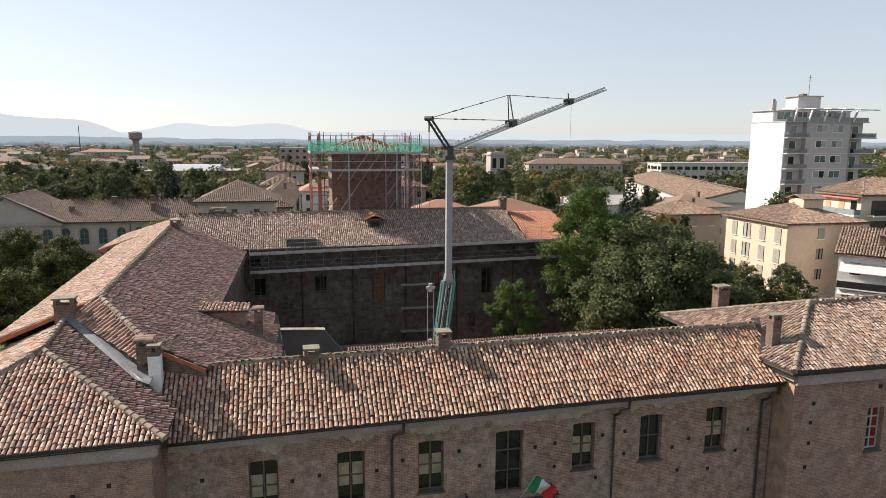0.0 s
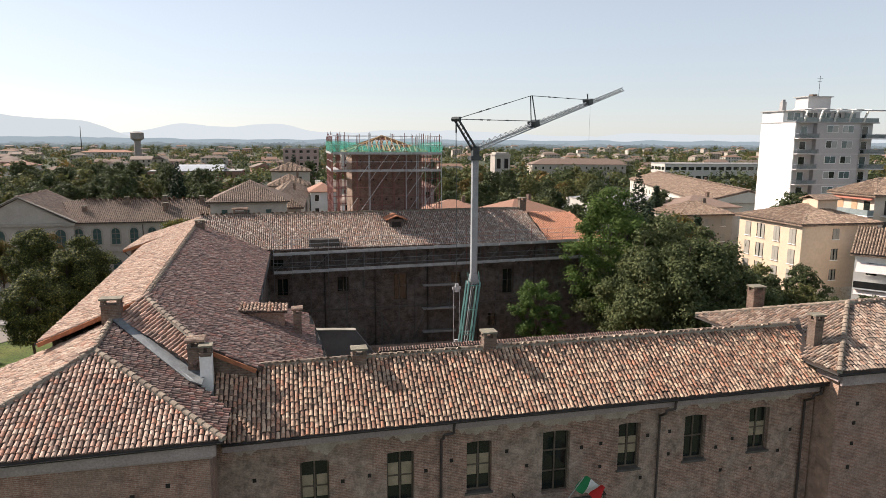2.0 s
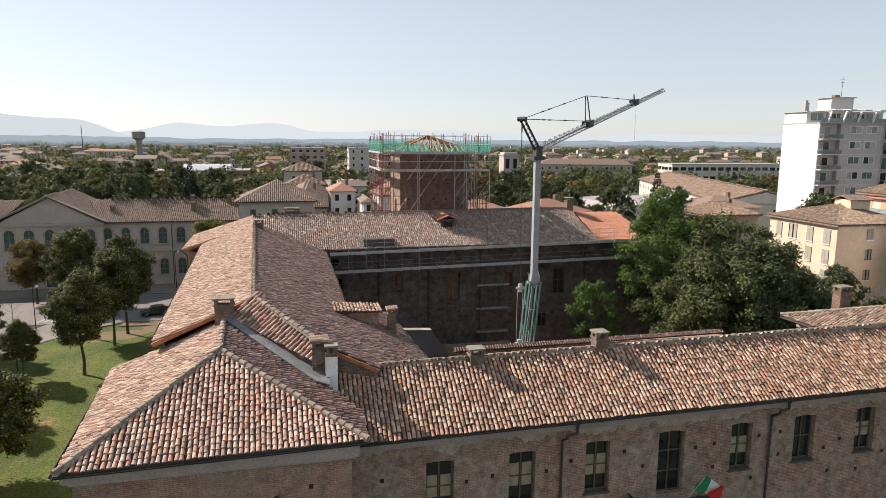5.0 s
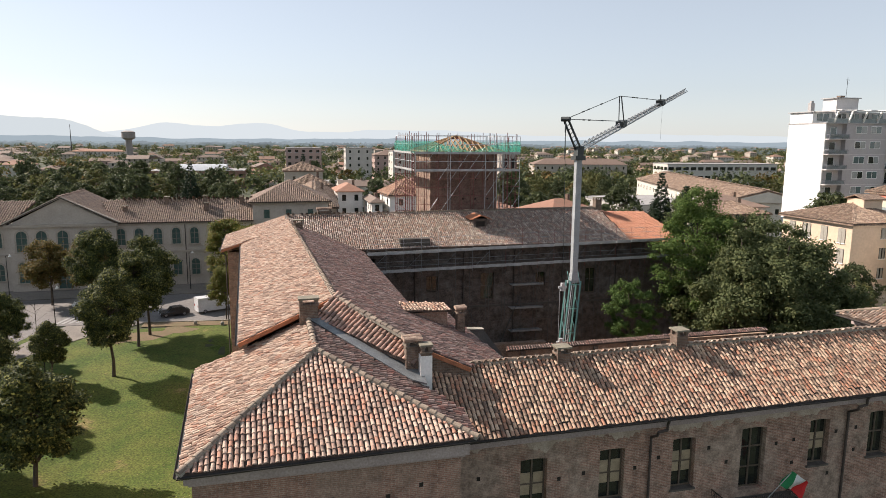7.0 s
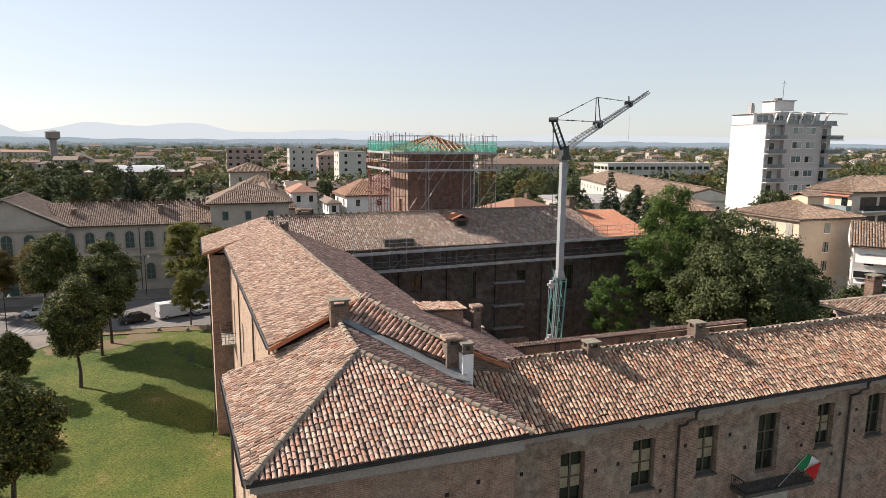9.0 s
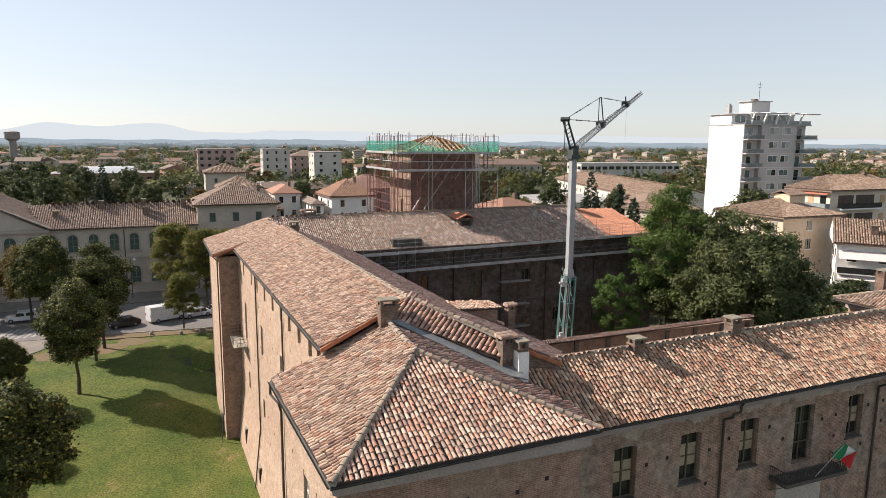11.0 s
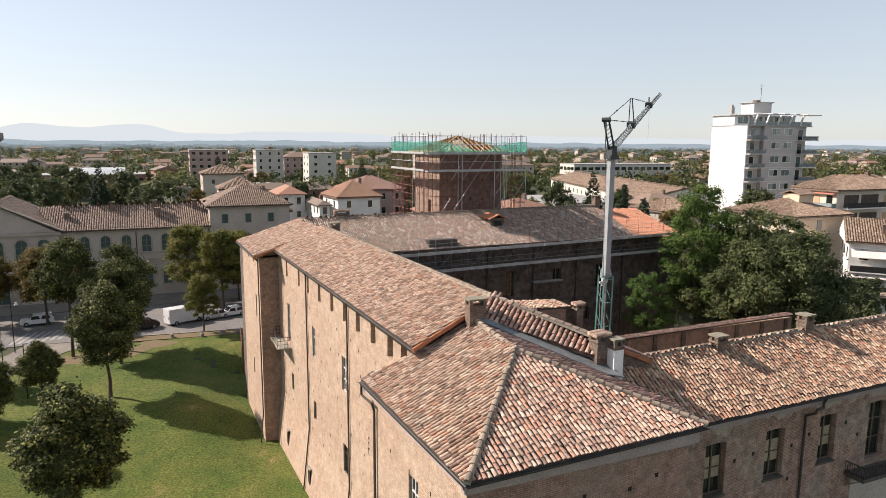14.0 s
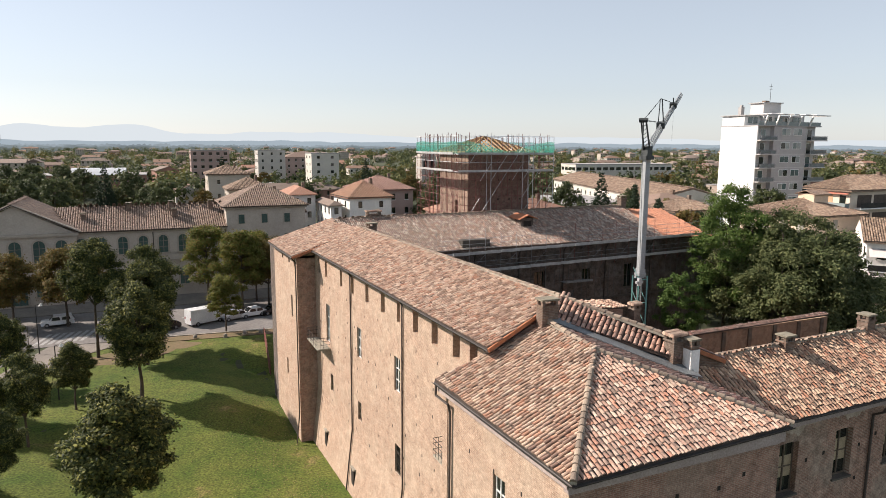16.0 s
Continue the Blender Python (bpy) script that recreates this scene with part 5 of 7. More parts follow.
roof_plane(yard, [(3.7, 49.86, 13.2), (27.5, 49.86, 13.35), (27.5, 50.3, 13.55), (3.7, 50.3, 13.4)], (0, 1), CLAY_SHADED, "court", "coping of dark clay tiles", deck=0.1, course=0.22, size=0.5)
annex = thing("courtyard_annexe", (0.5, 52, 0), "grey plastered end wall of a courtyard annexe", "wall")
Geo().slab([(-1.7, 51.0, 0), (3.6, 51.0, 0), (3.6, 51.0, 12.6), (2.0, 51.0, 14.7), (-1.7, 51.0, 14.9)], (0, 0.4, 0)).obj("wall", mat("grey_render", (0.17, 0.16, 0.15), (0.12, 0.115, 0.11), scale=0.6), annex)
Geo().slab([(-1.7, 50.9, 14.95), (2.05, 50.9, 14.75), (2.05, 51.5, 14.75), (-1.7, 51.5, 14.95)], (0, 0, -0.06)).obj("coping", stone_m, annex)
arch = thing("archway_ruin", (9, 66, 0), "low crumbling brick archway against the courtyard wall", "archway")
g = Geo()
wall_geo(g, (3, 66.5), (14, 66.5), 0, 8.2, 0.8, [(3.5, 7.0, 0, 6.2)])
g.obj("wall", brick_mat("brick_ruin", (0.24, 0.16, 0.12), (0.18, 0.12, 0.09), (0.24, 0.2, 0.16), (0.22, 0.18, 0.15), "x", 0.5), arch)


# ---- trees ----
def leaves(n, centres, radii, size, squash=1.0, seed=1, lift=0.35, plain=False):
    """Leaf blades, each folded along its middle, on the clumps: most lie near a clump's skin and face outward and up."""
    r = np.random.default_rng(seed)
    centres, radii = np.array(centres), np.array(radii)
    w = radii ** 2
    idx = r.choice(len(centres), n, p=w / w.sum())
    d = r.normal(size=(n, 3))
    d /= np.linalg.norm(d, axis=1)[:, None]
    d[:, 2] = np.where(d[:, 2] < -0.5, -d[:, 2], d[:, 2])
    rad = radii[idx] * np.minimum(np.abs(r.normal(0.62, 0.34, n)), 1.7)
    p = centres[idx] + d * rad[:, None] * np.array([1, 1, squash])
    nrm = d + r.normal(0, 0.55, (n, 3)) + np.array([0, 0, lift])
    nrm /= np.linalg.norm(nrm, axis=1)[:, None]
    t = np.cross(nrm, r.normal(size=(n, 3)))
    t /= np.linalg.norm(t, axis=1)[:, None]
    b = np.cross(nrm, t)
    s = size * r.uniform(0.65, 1.35, n)[:, None]
    if plain:
        v = np.stack([p - t * s * 0.62 - b * s * 0.3, p + t * s * 0.62 - b * s * 0.3, p + b * s * 0.6], 1)
        return v.reshape(-1, 3), np.arange(n * 3).reshape(-1, 3)
    v = np.stack([p - t * s * 0.6, p - b * s * 0.36 - nrm * s * 0.12, p + t * s * 0.6, p + b * s * 0.36 - nrm * s * 0.12], 1)
    k = np.arange(n)[:, None] * 4
    fs = np.concatenate([k + [0, 1, 2], k + [0, 2, 3]])
    return v.reshape(-1, 3), fs


def tree(name, height, radius, stem, leaf, n, size, label, seed, stems=1, oval=1.25, girth=0.2, clumps=90, lump=0.32, plain=False):
    """A tree at the origin: tapered trunk, limbs to the clumps, and a crown of single leaves with gaps."""
    r = random.Random(seed)
    t = thing(name, (0, 0, 0), label, "tree")
    ch = (height - stem) / 2
    cz = stem + ch
    cs_, rs = [], []
    for i in range(clumps):
        th, ph = r.uniform(0, 2 * math.pi), math.acos(r.uniform(-0.95, 1))
        q = r.uniform(0.35, 0.86) ** 0.6
        lob = 1 + 0.16 * math.sin(3 * th + seed) + 0.10 * math.sin(5 * ph + 2 * th)
        taper = 1 - 0.27 * math.cos(ph)
        x, y, z = radius * q * lob * taper * math.sin(ph) * math.cos(th), radius * q * lob * taper * math.sin(ph) * math.sin(th), cz + ch * 0.92 * q * math.cos(ph)
        cs_.append((x, y, z))
        rs.append(radius * r.uniform(0.5, 1.0) * lump)
    tops = []
    for k in range(stems):
        a = 2 * math.pi * k / stems + 0.4
        off = 0.0 if stems == 1 else 0.5
        p = Vector((off * math.cos(a), off * math.sin(a), -0.3))
        lean = 0.0 if stems == 1 else radius * 0.42
        steps_, rings = 6, [(p, girth * 1.12)]
        for j in range(steps_):
            f = (j + 1) / steps_
            q = Vector((p.x * 0 + off * math.cos(a) + lean * f * math.cos(a) + r.uniform(-0.1, 0.1), off * math.sin(a) + lean * f * math.sin(a) + r.uniform(-0.1, 0.1), (height * 0.86) * f))
            rings.append((q, girth * (1 - 0.13 * (j + 1))))
            tops.append((q, girth * (1 - 0.13 * (j + 1))))
        vs = [(q.x + w * math.cos(i * math.pi / 5), q.y + w * math.sin(i * math.pi / 5), q.z) for q, w in rings for i in range(10)]
        raw("trunk", vs, [(j * 10 + i, j * 10 + (i + 1) % 10, j * 10 + 10 + (i + 1) % 10, j * 10 + 10 + i) for j in range(steps_) for i in range(10)], bark_m, t)
    g = Geo()
    for c in cs_[::2]:
        c = Vector(c)
        low = [q for q in tops if q[0].z < c.z - 0.2] or tops[:1]
        base, rr = min(low, key=lambda q: (q[0] - c).length)
        m = base.lerp(c, 0.5) + Vector((0, 0, 0.12 * (c - base).length))
        g.tube(base, m, rr * 0.5, rr * 0.3, 5).tube(m, c, rr * 0.3, 0.02, 5)
    g.obj("limb", bark_m, t)["kind"] = "stuff"
    v, f = leaves(n, cs_, rs, size, 0.85, seed, plain=plain)
    raw("crown", v.tolist(), f.tolist(), leaf, t)
    return t


green = leaf_mat("leaf_lime_tree", [(0.028, 0.040, 0.015), (0.042, 0.056, 0.019), (0.078, 0.092, 0.028), (0.034, 0.047, 0.016), (0.14, 0.147, 0.042), (0.31, 0.30, 0.078)], 0.15)
dark = leaf_mat("leaf_dark", [(0.055, 0.075, 0.030), (0.090, 0.112, 0.045), (0.135, 0.152, 0.062), (0.066, 0.088, 0.035), (0.19, 0.20, 0.085)], 0.3)
autumn = leaf_mat("leaf_autumn", [(0.13, 0.075, 0.028), (0.09, 0.09, 0.026), (0.19, 0.115, 0.036), (0.065, 0.078, 0.024), (0.22, 0.16, 0.045)])
bright = leaf_mat("leaf_bright", [(0.06, 0.11, 0.028), (0.09, 0.15, 0.038), (0.13, 0.19, 0.055), (0.05, 0.09, 0.022)], 0.35)

LIME = "leafy green lime tree with a dense oval crown"
t1 = tree("lime_tree", 12.9, 3.15, 3.1, green, 60000, 0.2, LIME + " on the lawn", 11, clumps=170, lump=0.29)
t1.location = (-32.5, 83.7, level(-32.5, 83.7))
t1["group"] = "lawn trees"
t2 = tree("lime_tree", 14.8, 3.9, 3.2, green, 60000, 0.21, LIME + " near the street", 12, clumps=170, lump=0.27)
t2.location = (-31.4, 100.6, 1.9)
t2["group"] = "lawn trees"
t5 = tree("lime_tree", 15.8, 3.5, 6.0, green, 52000, 0.21, "lime tree with a dense crown on a tall trunk", 15, clumps=160, lump=0.28)
t5.location = (-37.6, 100.6, 1.9)
t5["group"] = "lawn trees"
t3 = tree("street_tree", 13.0, 4.3, 2.2, autumn, 30000, 0.25, "street tree turning brown at the leaf edges", 13)
t3.location = (-42.6, 118.4, 1.9)
mixed = leaf_mat("leaf_turning", [(0.065, 0.09, 0.022), (0.11, 0.145, 0.03), (0.20, 0.195, 0.045), (0.19, 0.125, 0.04), (0.08, 0.105, 0.026), (0.25, 0.235, 0.055)])
t4 = tree("street_tree", 15.8, 3.8, 1.9, mixed, 26000, 0.25, "slender street tree with greenish-brown leaves", 14, oval=1.5)
t4.location = (-22.4, 124.0, 1.9)
for src, x, y, s, rz, lab in ((t2, -31.9, 95.2, 0.93, 140, ""), (t4, -21.5, 106.4, 0.62, 100, ""), (t4, -14.5, 124.5, 0.9, 310, ""), (t4, -17.6, 118.5, 0.98, 200, ""), (t3, -13.0, 121.0, 0.95, 150, ""), (t3, -50.0, 122.0, 0.9, 250, ""),
                               (t1, -38.6, 83.0, 0.58, 160, ""), (t1, -33.8, 61.5, 0.92, 200, "dense"), (t2, -41.8, 75.5, 0.62, 10, ""), (t2, -46.0, 92.0, 0.62, 50, ""), (t1, -42.5, 66.0, 0.62, 99, ""), (t2, -49.5, 84.0, 0.8, 33, ""), (t2, -56.0, 98.0, 0.95, 77, ""), (t1, -52.0, 72.0, 0.85, 270, ""), (t1, -60, 86, 0.9, 12, ""), (t2, -66, 104, 1.0, 210, ""), (t1, -37.5, 50.0, 0.6, 310, "")):
    c = copy_thing(src, pose(x, y, level(x, y) - (2.0 if lab else 0), 0, 0, rz) @ Matrix.Diagonal((s * (1.3 if lab else 1), s * (1.3 if lab else 1), s * (1.14 if lab else 1), 1)))
bare = thing("bare_sapling", (-44.5, 97, 1.9), "thin sapling with few leaves", "tree")
g = Geo().tube((-44.5, 97, 1.8), (-44.4, 97, 8.0), 0.06, 0.02, 6)
for k in range(16):
    z = 3.5 + k * 0.26
    a = k * 2.4
    g.tube((-44.45, 97, z), (-44.45 + 1.3 * math.cos(a), 97 + 1.3 * math.sin(a), z + 1.0), 0.02, 0.006, 4)
g.obj("trunk", bark_m, bare)

big = tree("courtyard_tree", 22.9, 9.3, 5.0, dark, 120000, 0.27, "huge dark-leaved tree with many stems in the courtyard", 21, stems=6, girth=0.32, clumps=330, lump=0.17)
big.location = (34.6, 59.8, 0)
midg = leaf_mat("leaf_mid_green", [(0.055, 0.10, 0.024), (0.09, 0.15, 0.034), (0.13, 0.18, 0.045), (0.065, 0.105, 0.028)], 0.3)
maple = tree("courtyard_maple", 26.0, 4.8, 9.0, midg, 36000, 0.2, "taller light green tree rising behind the courtyard wall", 23, clumps=120, lump=0.25)
maple.location = (30.4, 65.0, 0)
small = tree("ash_sapling", 16.3, 2.8, 7.5, bright, 22000, 0.16, "young bright green ash tree against the courtyard wall", 22, clumps=90, lump=0.22)
small.location = (21.6, 63.0, 0)

# ---- street ----
def strip(name, pts, z, material, label, category, thick=0.06):
    ob = Geo().slab([(x, y, z) for x, y in pts], (0, 0, -thick)).obj(name, material)
    return tagged(ob, label, category, kind="structure")


strip("road", [(-140, 108.5), (-44, 108.0), (-33, 107.3), (-8, 104.6), (40, 101), (40, 121), (-8, 125.5), (-140, 127.5)], 1.95, asphalt_m, "grey asphalt street in front of the palazzo", "road")
strip("side_road", [(-46, 108.2), (-62, 108.6), (-75, 60), (-60, 60)], 1.954, asphalt_m, "asphalt side street joining at a crossing", "road")
strip("pavement", [(-140, 127.6), (-8, 125.6), (-3, 134), (-140, 134)], 2.08, paving_m, "raised pavement before the palazzo", "pavement", 0.2)
strip("footpath", [(-33.5, 106.9), (-44, 107.7), (-50, 92), (-52, 78), (-49.5, 78), (-46.5, 91), (-38.5, 103)], 1.99, paving_m, "pale footpath along the lawn", "footpath")
strip("verge", [(-33.3, 107.1), (-8, 104.4), (-8, 102.2), (-33.4, 104.9)], 1.985, earth_m, "strip of dry earth beside the street", "verge")
strip("kerb", [(-33.3, 107.35), (-8, 104.65), (-8, 104.45), (-33.3, 107.15)], 2.08, stone_m, "stone kerb", "kerb", 0.2)
for k, (x, y, s) in enumerate(((-33, 100, 4.2), (-36.5, 99, 3.2), (-28, 102.5, 2.4))):
    vs = [(x + s * (1 + 0.25 * math.sin(3 * a + k)) * math.cos(a), y + s * 0.7 * (1 + 0.25 * math.cos(2 * a + k)) * math.sin(a)) for a in np.arange(0, 2 * math.pi, 0.3)]
    tagged(raw("bare_earth", [(a, b, level(a, b) + 0.03) for a, b in vs] + [(x, y, level(x, y) + 0.035)], [(i, (i + 1) % len(vs), len(vs)) for i in range(len(vs))], earth_m), "dry bare earth worn into the lawn", "earth", kind="structure")
for k in range(7):
    x = -46.2 + k * 0.95
    strip("crossing_stripe", [(x, 109.0 + k * 0.1), (x + 0.5, 109.0 + k * 0.1), (x + 2.0, 114.5 + k * 0.1), (x + 1.5, 114.5 + k * 0.1)], 1.962, paint_w, "white zebra crossing stripe", "road marking", 0.01)
for x in (-60, -52, -27, -19, -11):
    strip("lane_line", [(x, 116.8 + 0.02 * (x + 60)), (x + 4, 116.8), (x + 4, 116.92), (x, 116.92)], 1.962, paint_w, "white lane line", "road marking", 0.01)

post_m = mat("bollard_stone", (0.30, 0.27, 0.24), (0.24, 0.22, 0.19))
for x, y in ((-21.9, 103.6), (-19.2, 104.2), (-17.0, 104.0), (-25.8, 104.8)):
    b = thing("stone_bollard", (x, y, 1.95), "low round-topped stone bollard on the kerb", "bollard", "bollards along the verge")
    Geo().tube((x, y, 1.9), (x, y, 2.35), 0.28, 0.25, 10).tube((x, y, 2.35), (x, y, 2.5), 0.25, 0.1, 10).obj("body", post_m, b)
for x, y, h in ((-44.6, 105.0, 6.5), (-29.3, 129.5, 7.0), (-58.5, 128.6, 7.5), (-40.5, 86.5, 6.0)):
    b = thing("street_lamp", (x, y, 1.9), "slim street lamp with a pale head on a dark pole", "lamp", "street lamps")
    Geo().tube((x, y, 1.9), (x, y, 1.9 + h), 0.07, 0.045, 8).obj("pole", iron_m, b)
    Geo().tube((x, y, 1.9 + h), (x + 0.6, y, 2.0 + h), 0.03, n=6).obj("arm", iron_m, b)
    Geo().tube((x + 0.6, y, 1.75 + h), (x + 0.6, y, 2.1 + h), 0.24, 0.08, 10).obj("head", plaster_w, b)
fence = thing("lawn_fence", (-17.5, 92, 1.5), "rust-red site fence running from the tower to the street", "fence")
for k in range(11):
    y = 90.5 + k * 0.95
    Geo().box(-17.95 + 0.09 * k, y, level(-20, y) - 0.3, -17.89 + 0.09 * k, y + 0.9, level(-20, y) + 1.7).obj("panel", redtube_m, fence)

# fallen leaves and dry tufts on the lawn, thickest along the wall
rngl = np.random.default_rng(77)
nl = 3800
lx = -17.9 - np.abs(rngl.normal(0, 4.2, nl))
ly = rngl.uniform(36, 84, nl)
la, ls = rngl.uniform(0, 2 * math.pi, nl), rngl.uniform(0.025, 0.07, nl)
vs, fs = [], []
for x, y, a, q in zip(lx, ly, la, ls):
    z, k = level(x, y) + 0.05, len(vs)
    dx, dy = q * math.cos(a), q * math.sin(a)
    vs += [(x + dx, y + dy, z), (x - dy * 0.6, y + dx * 0.6, z + 0.03), (x - dx, y - dy, z), (x + dy * 0.6, y - dx * 0.6, z + 0.02)]
    fs.append((k, k + 1, k + 2, k + 3))
dry = leaf_mat("leaf_fallen", [(0.22, 0.15, 0.06), (0.30, 0.23, 0.11), (0.16, 0.10, 0.045), (0.26, 0.24, 0.10)], 0.1)
tagged(raw("fallen_leaves", vs, fs, dry), "dry fallen leaves scattered over the lawn", "leaves", kind="stuff")

# ---- vehicles ----
tyre_m = mat("tyre_rubber", (0.02, 0.02, 0.02), (0.03, 0.03, 0.03), rough=0.9)
rim_m = mat("alloy", (0.4, 0.4, 0.42), (0.3, 0.3, 0.32), rough=0.4, metal=0.7)
glass_m = mat("car_glass", (0.015, 0.018, 0.02), (0.02, 0.022, 0.025), rough=0.06, spec=0.6)
lamp_r = mat("tail_lamp", (0.30, 0.02, 0.02), (0.25, 0.02, 0.02), rough=0.2)
lamp_w = mat("head_lamp", (0.7, 0.7, 0.7), (0.6, 0.6, 0.6), rough=0.15)


def vehicle(name, at, heading, length, width, height, paint, profile, cabin, label):
    """A parked vehicle: body from a side profile of (along, up), cabin glass, four wheels, lamps. It faces +x before it is turned."""
    v = thing(name, (0, 0, 0), label, "van" if "van" in name else "car")
    W = width / 2
    g = Geo()
    pts = [(p[0] * length - length / 2, p[1] * height) for p in profile]
    n = len(pts)
    vs = [(x, -W * (0.86 if z > height * 0.6 and height < 1.8 else 1.0), z) for x, z in pts] + [(x, W * (0.86 if z > height * 0.6 and height < 1.8 else 1.0), z) for x, z in pts]
    g.add(vs, [tuple(range(n)), tuple(reversed(range(n, 2 * n)))] + [(i, (i + 1) % n, (i + 1) % n + n, i + n) for i in range(n)])
    g.obj("body", paint, v)
    for a, b in cabin:
        for s in (-1, 1):
            yy = s * (W * (0.93 if height < 1.8 else 1.0) + 0.015)
            Geo().add([(a * length - length / 2, yy, height * 0.60), (b * length - length / 2, yy, height * 0.60), (b * length - length / 2 - 0.12, yy * 0.94, height * 0.9), (a * length - length / 2 + 0.12, yy * 0.94, height * 0.9)], [(0, 1, 2, 3)]).obj("side_window", glass_m, v)
    for (x0, z0), (x1, z1) in zip(pts, pts[1:]):
        if z0 > height * 0.55 and z1 > height * 0.55 and abs(z1 - z0) > 0.25 * height:
            k = 1 if x0 > 0 else -1
            m = Vector((k * 0.02, 0, 0.02))
            Geo().add([Vector((x0, -W * 0.74, z0)) + m, Vector((x0, W * 0.74, z0)) + m, Vector((x1, W * 0.72, z1)) + m, Vector((x1, -W * 0.72, z1)) + m], [(0, 1, 2, 3)]).obj("windscreen", glass_m, v)
    for x in (-length * 0.31, length * 0.32):
        for s in (-1, 1):
            y = s * (W - 0.09)
            w = Geo().tube((x, y - 0.11, 0.32), (x, y + 0.11, 0.32), 0.32, n=14).obj("wheel", tyre_m, v)
            sub2(Geo().tube((x, y + s * 0.1, 0.32), (x, y + s * 0.13, 0.32), 0.19, n=12), "rim", rim_m, w)
    for s in (-1, 1):
        Geo().box(-length / 2 - 0.02, s * W * 0.8 - 0.12, height * 0.42, -length / 2 + 0.05, s * W * 0.8 + 0.12, height * 0.56).obj("tail_lamp", lamp_r, v)
        Geo().box(length / 2 - 0.12, s * W * 0.72 - 0.16, height * 0.38, length / 2 + 0.015, s * W * 0.72 + 0.16, height * 0.47).obj("headlight", lamp_w, v)
    v.matrix_basis = pose(*at, 0, 0, heading)
    return v


CAR = [(0.02, 0.2), (0.98, 0.2), (1.0, 0.42), (0.97, 0.52), (0.72, 0.62), (0.58, 0.97), (0.25, 1.0), (0.08, 0.66), (0.0, 0.6), (0.0, 0.3)]
SUV = [(0.02, 0.2), (0.98, 0.2), (1.0, 0.45), (0.97, 0.56), (0.74, 0.62), (0.62, 0.98), (0.08, 1.0), (0.0, 0.62), (0.0, 0.3)]
VAN = [(0.0, 0.14), (0.98, 0.14), (1.0, 0.36), (0.97, 0.44), (0.88, 0.5), (0.76, 0.97), (0.0, 1.0)]
white_p = mat("white_car_paint", (0.70, 0.71, 0.72), (0.62, 0.63, 0.64), rough=0.25, spec=0.6)
silver_p = mat("silver_car_paint", (0.42, 0.44, 0.46), (0.36, 0.38, 0.40), rough=0.3, metal=0.4)
black_p = mat("black_car_paint", (0.015, 0.015, 0.018), (0.02, 0.02, 0.022), rough=0.2, spec=0.6)
vehicle("delivery_van", (-23.8, 112.6, 1.96), 24, 5.6, 2.0, 2.5, white_p, VAN, ((0.74, 0.86),), "white panel van parked at the kerb")
vehicle("parked_car", (-16.8, 114.0, 1.96), 195, 4.2, 1.75, 1.5, white_p, CAR, ((0.14, 0.38), (0.41, 0.66)), "white hatchback parked behind the van")
vehicle("parked_car", (-19.6, 113.2, 1.96), 200, 4.1, 1.72, 1.45, silver_p, CAR, ((0.14, 0.38), (0.41, 0.66)), "silver hatchback parked in tree shade")
vehicle("parked_car", (-29.6, 110.9, 1.96), 200, 4.3, 1.75, 1.45, black_p, CAR, ((0.14, 0.38), (0.41, 0.66)), "black car parked behind the van")
vehicle("parked_car", (-44.0, 119.4, 1.96), 186, 4.4, 1.78, 1.6, white_p, SUV, ((0.12, 0.38), (0.42, 0.68)), "white estate car standing on the street")
vehicle("parked_car", (-13.4, 114.6, 1.96), 195, 4.2, 1.75, 1.5, black_p, CAR, ((0.14, 0.38), (0.41, 0.66)), "dark hatchback parked in the row")

# ---- buildings of the town ----
shut_m = mat("louvred_shutters", (0.36, 0.34, 0.29), (0.30, 0.28, 0.24))
WALLS = [mat("render_" + "abcdefghij"[i], c, [v * 0.88 for v in c], scale=0.25, fine=3, grit=0.05) for i, c in enumerate(((0.47, 0.415, 0.35), (0.44, 0.395, 0.35), (0.56, 0.53, 0.47), (0.44, 0.355, 0.29), (0.40, 0.29, 0.255), (0.50, 0.47, 0.43), (0.40, 0.35, 0.29), (0.30, 0.17, 0.13), (0.76, 0.74, 0.70)))]
ROOFS = [tile_mat("town_roof_" + "abcdefgh"[i], [c, tuple(v * 0.8 for v in c), tuple(v * 1.15 for v in c)], "object") for i, c in enumerate(((0.27, 0.165, 0.115), (0.23, 0.16, 0.125), (0.32, 0.17, 0.115), (0.25, 0.19, 0.155), (0.26, 0.15, 0.125), (0.20, 0.15, 0.12)))]
tile_lines = mat("roof_tiles_fine", (0.29, 0.205, 0.15), (0.19, 0.135, 0.10), scale=1.2, fine=3.5, grit=0.4)
CLAY_ORANGE = [(0.42, 0.245, 0.16), (0.30, 0.175, 0.12), (0.47, 0.29, 0.195), (0.36, 0.20, 0.13), (0.26, 0.17, 0.125)]
CLAY_PINK = [(0.36, 0.215, 0.175), (0.28, 0.165, 0.135), (0.40, 0.25, 0.205), (0.31, 0.18, 0.145)]
TOWN_CLAY = [(0.34, 0.24, 0.17), (0.22, 0.155, 0.115), (0.40, 0.30, 0.22), (0.28, 0.185, 0.13), (0.18, 0.13, 0.10), (0.37, 0.25, 0.175)]


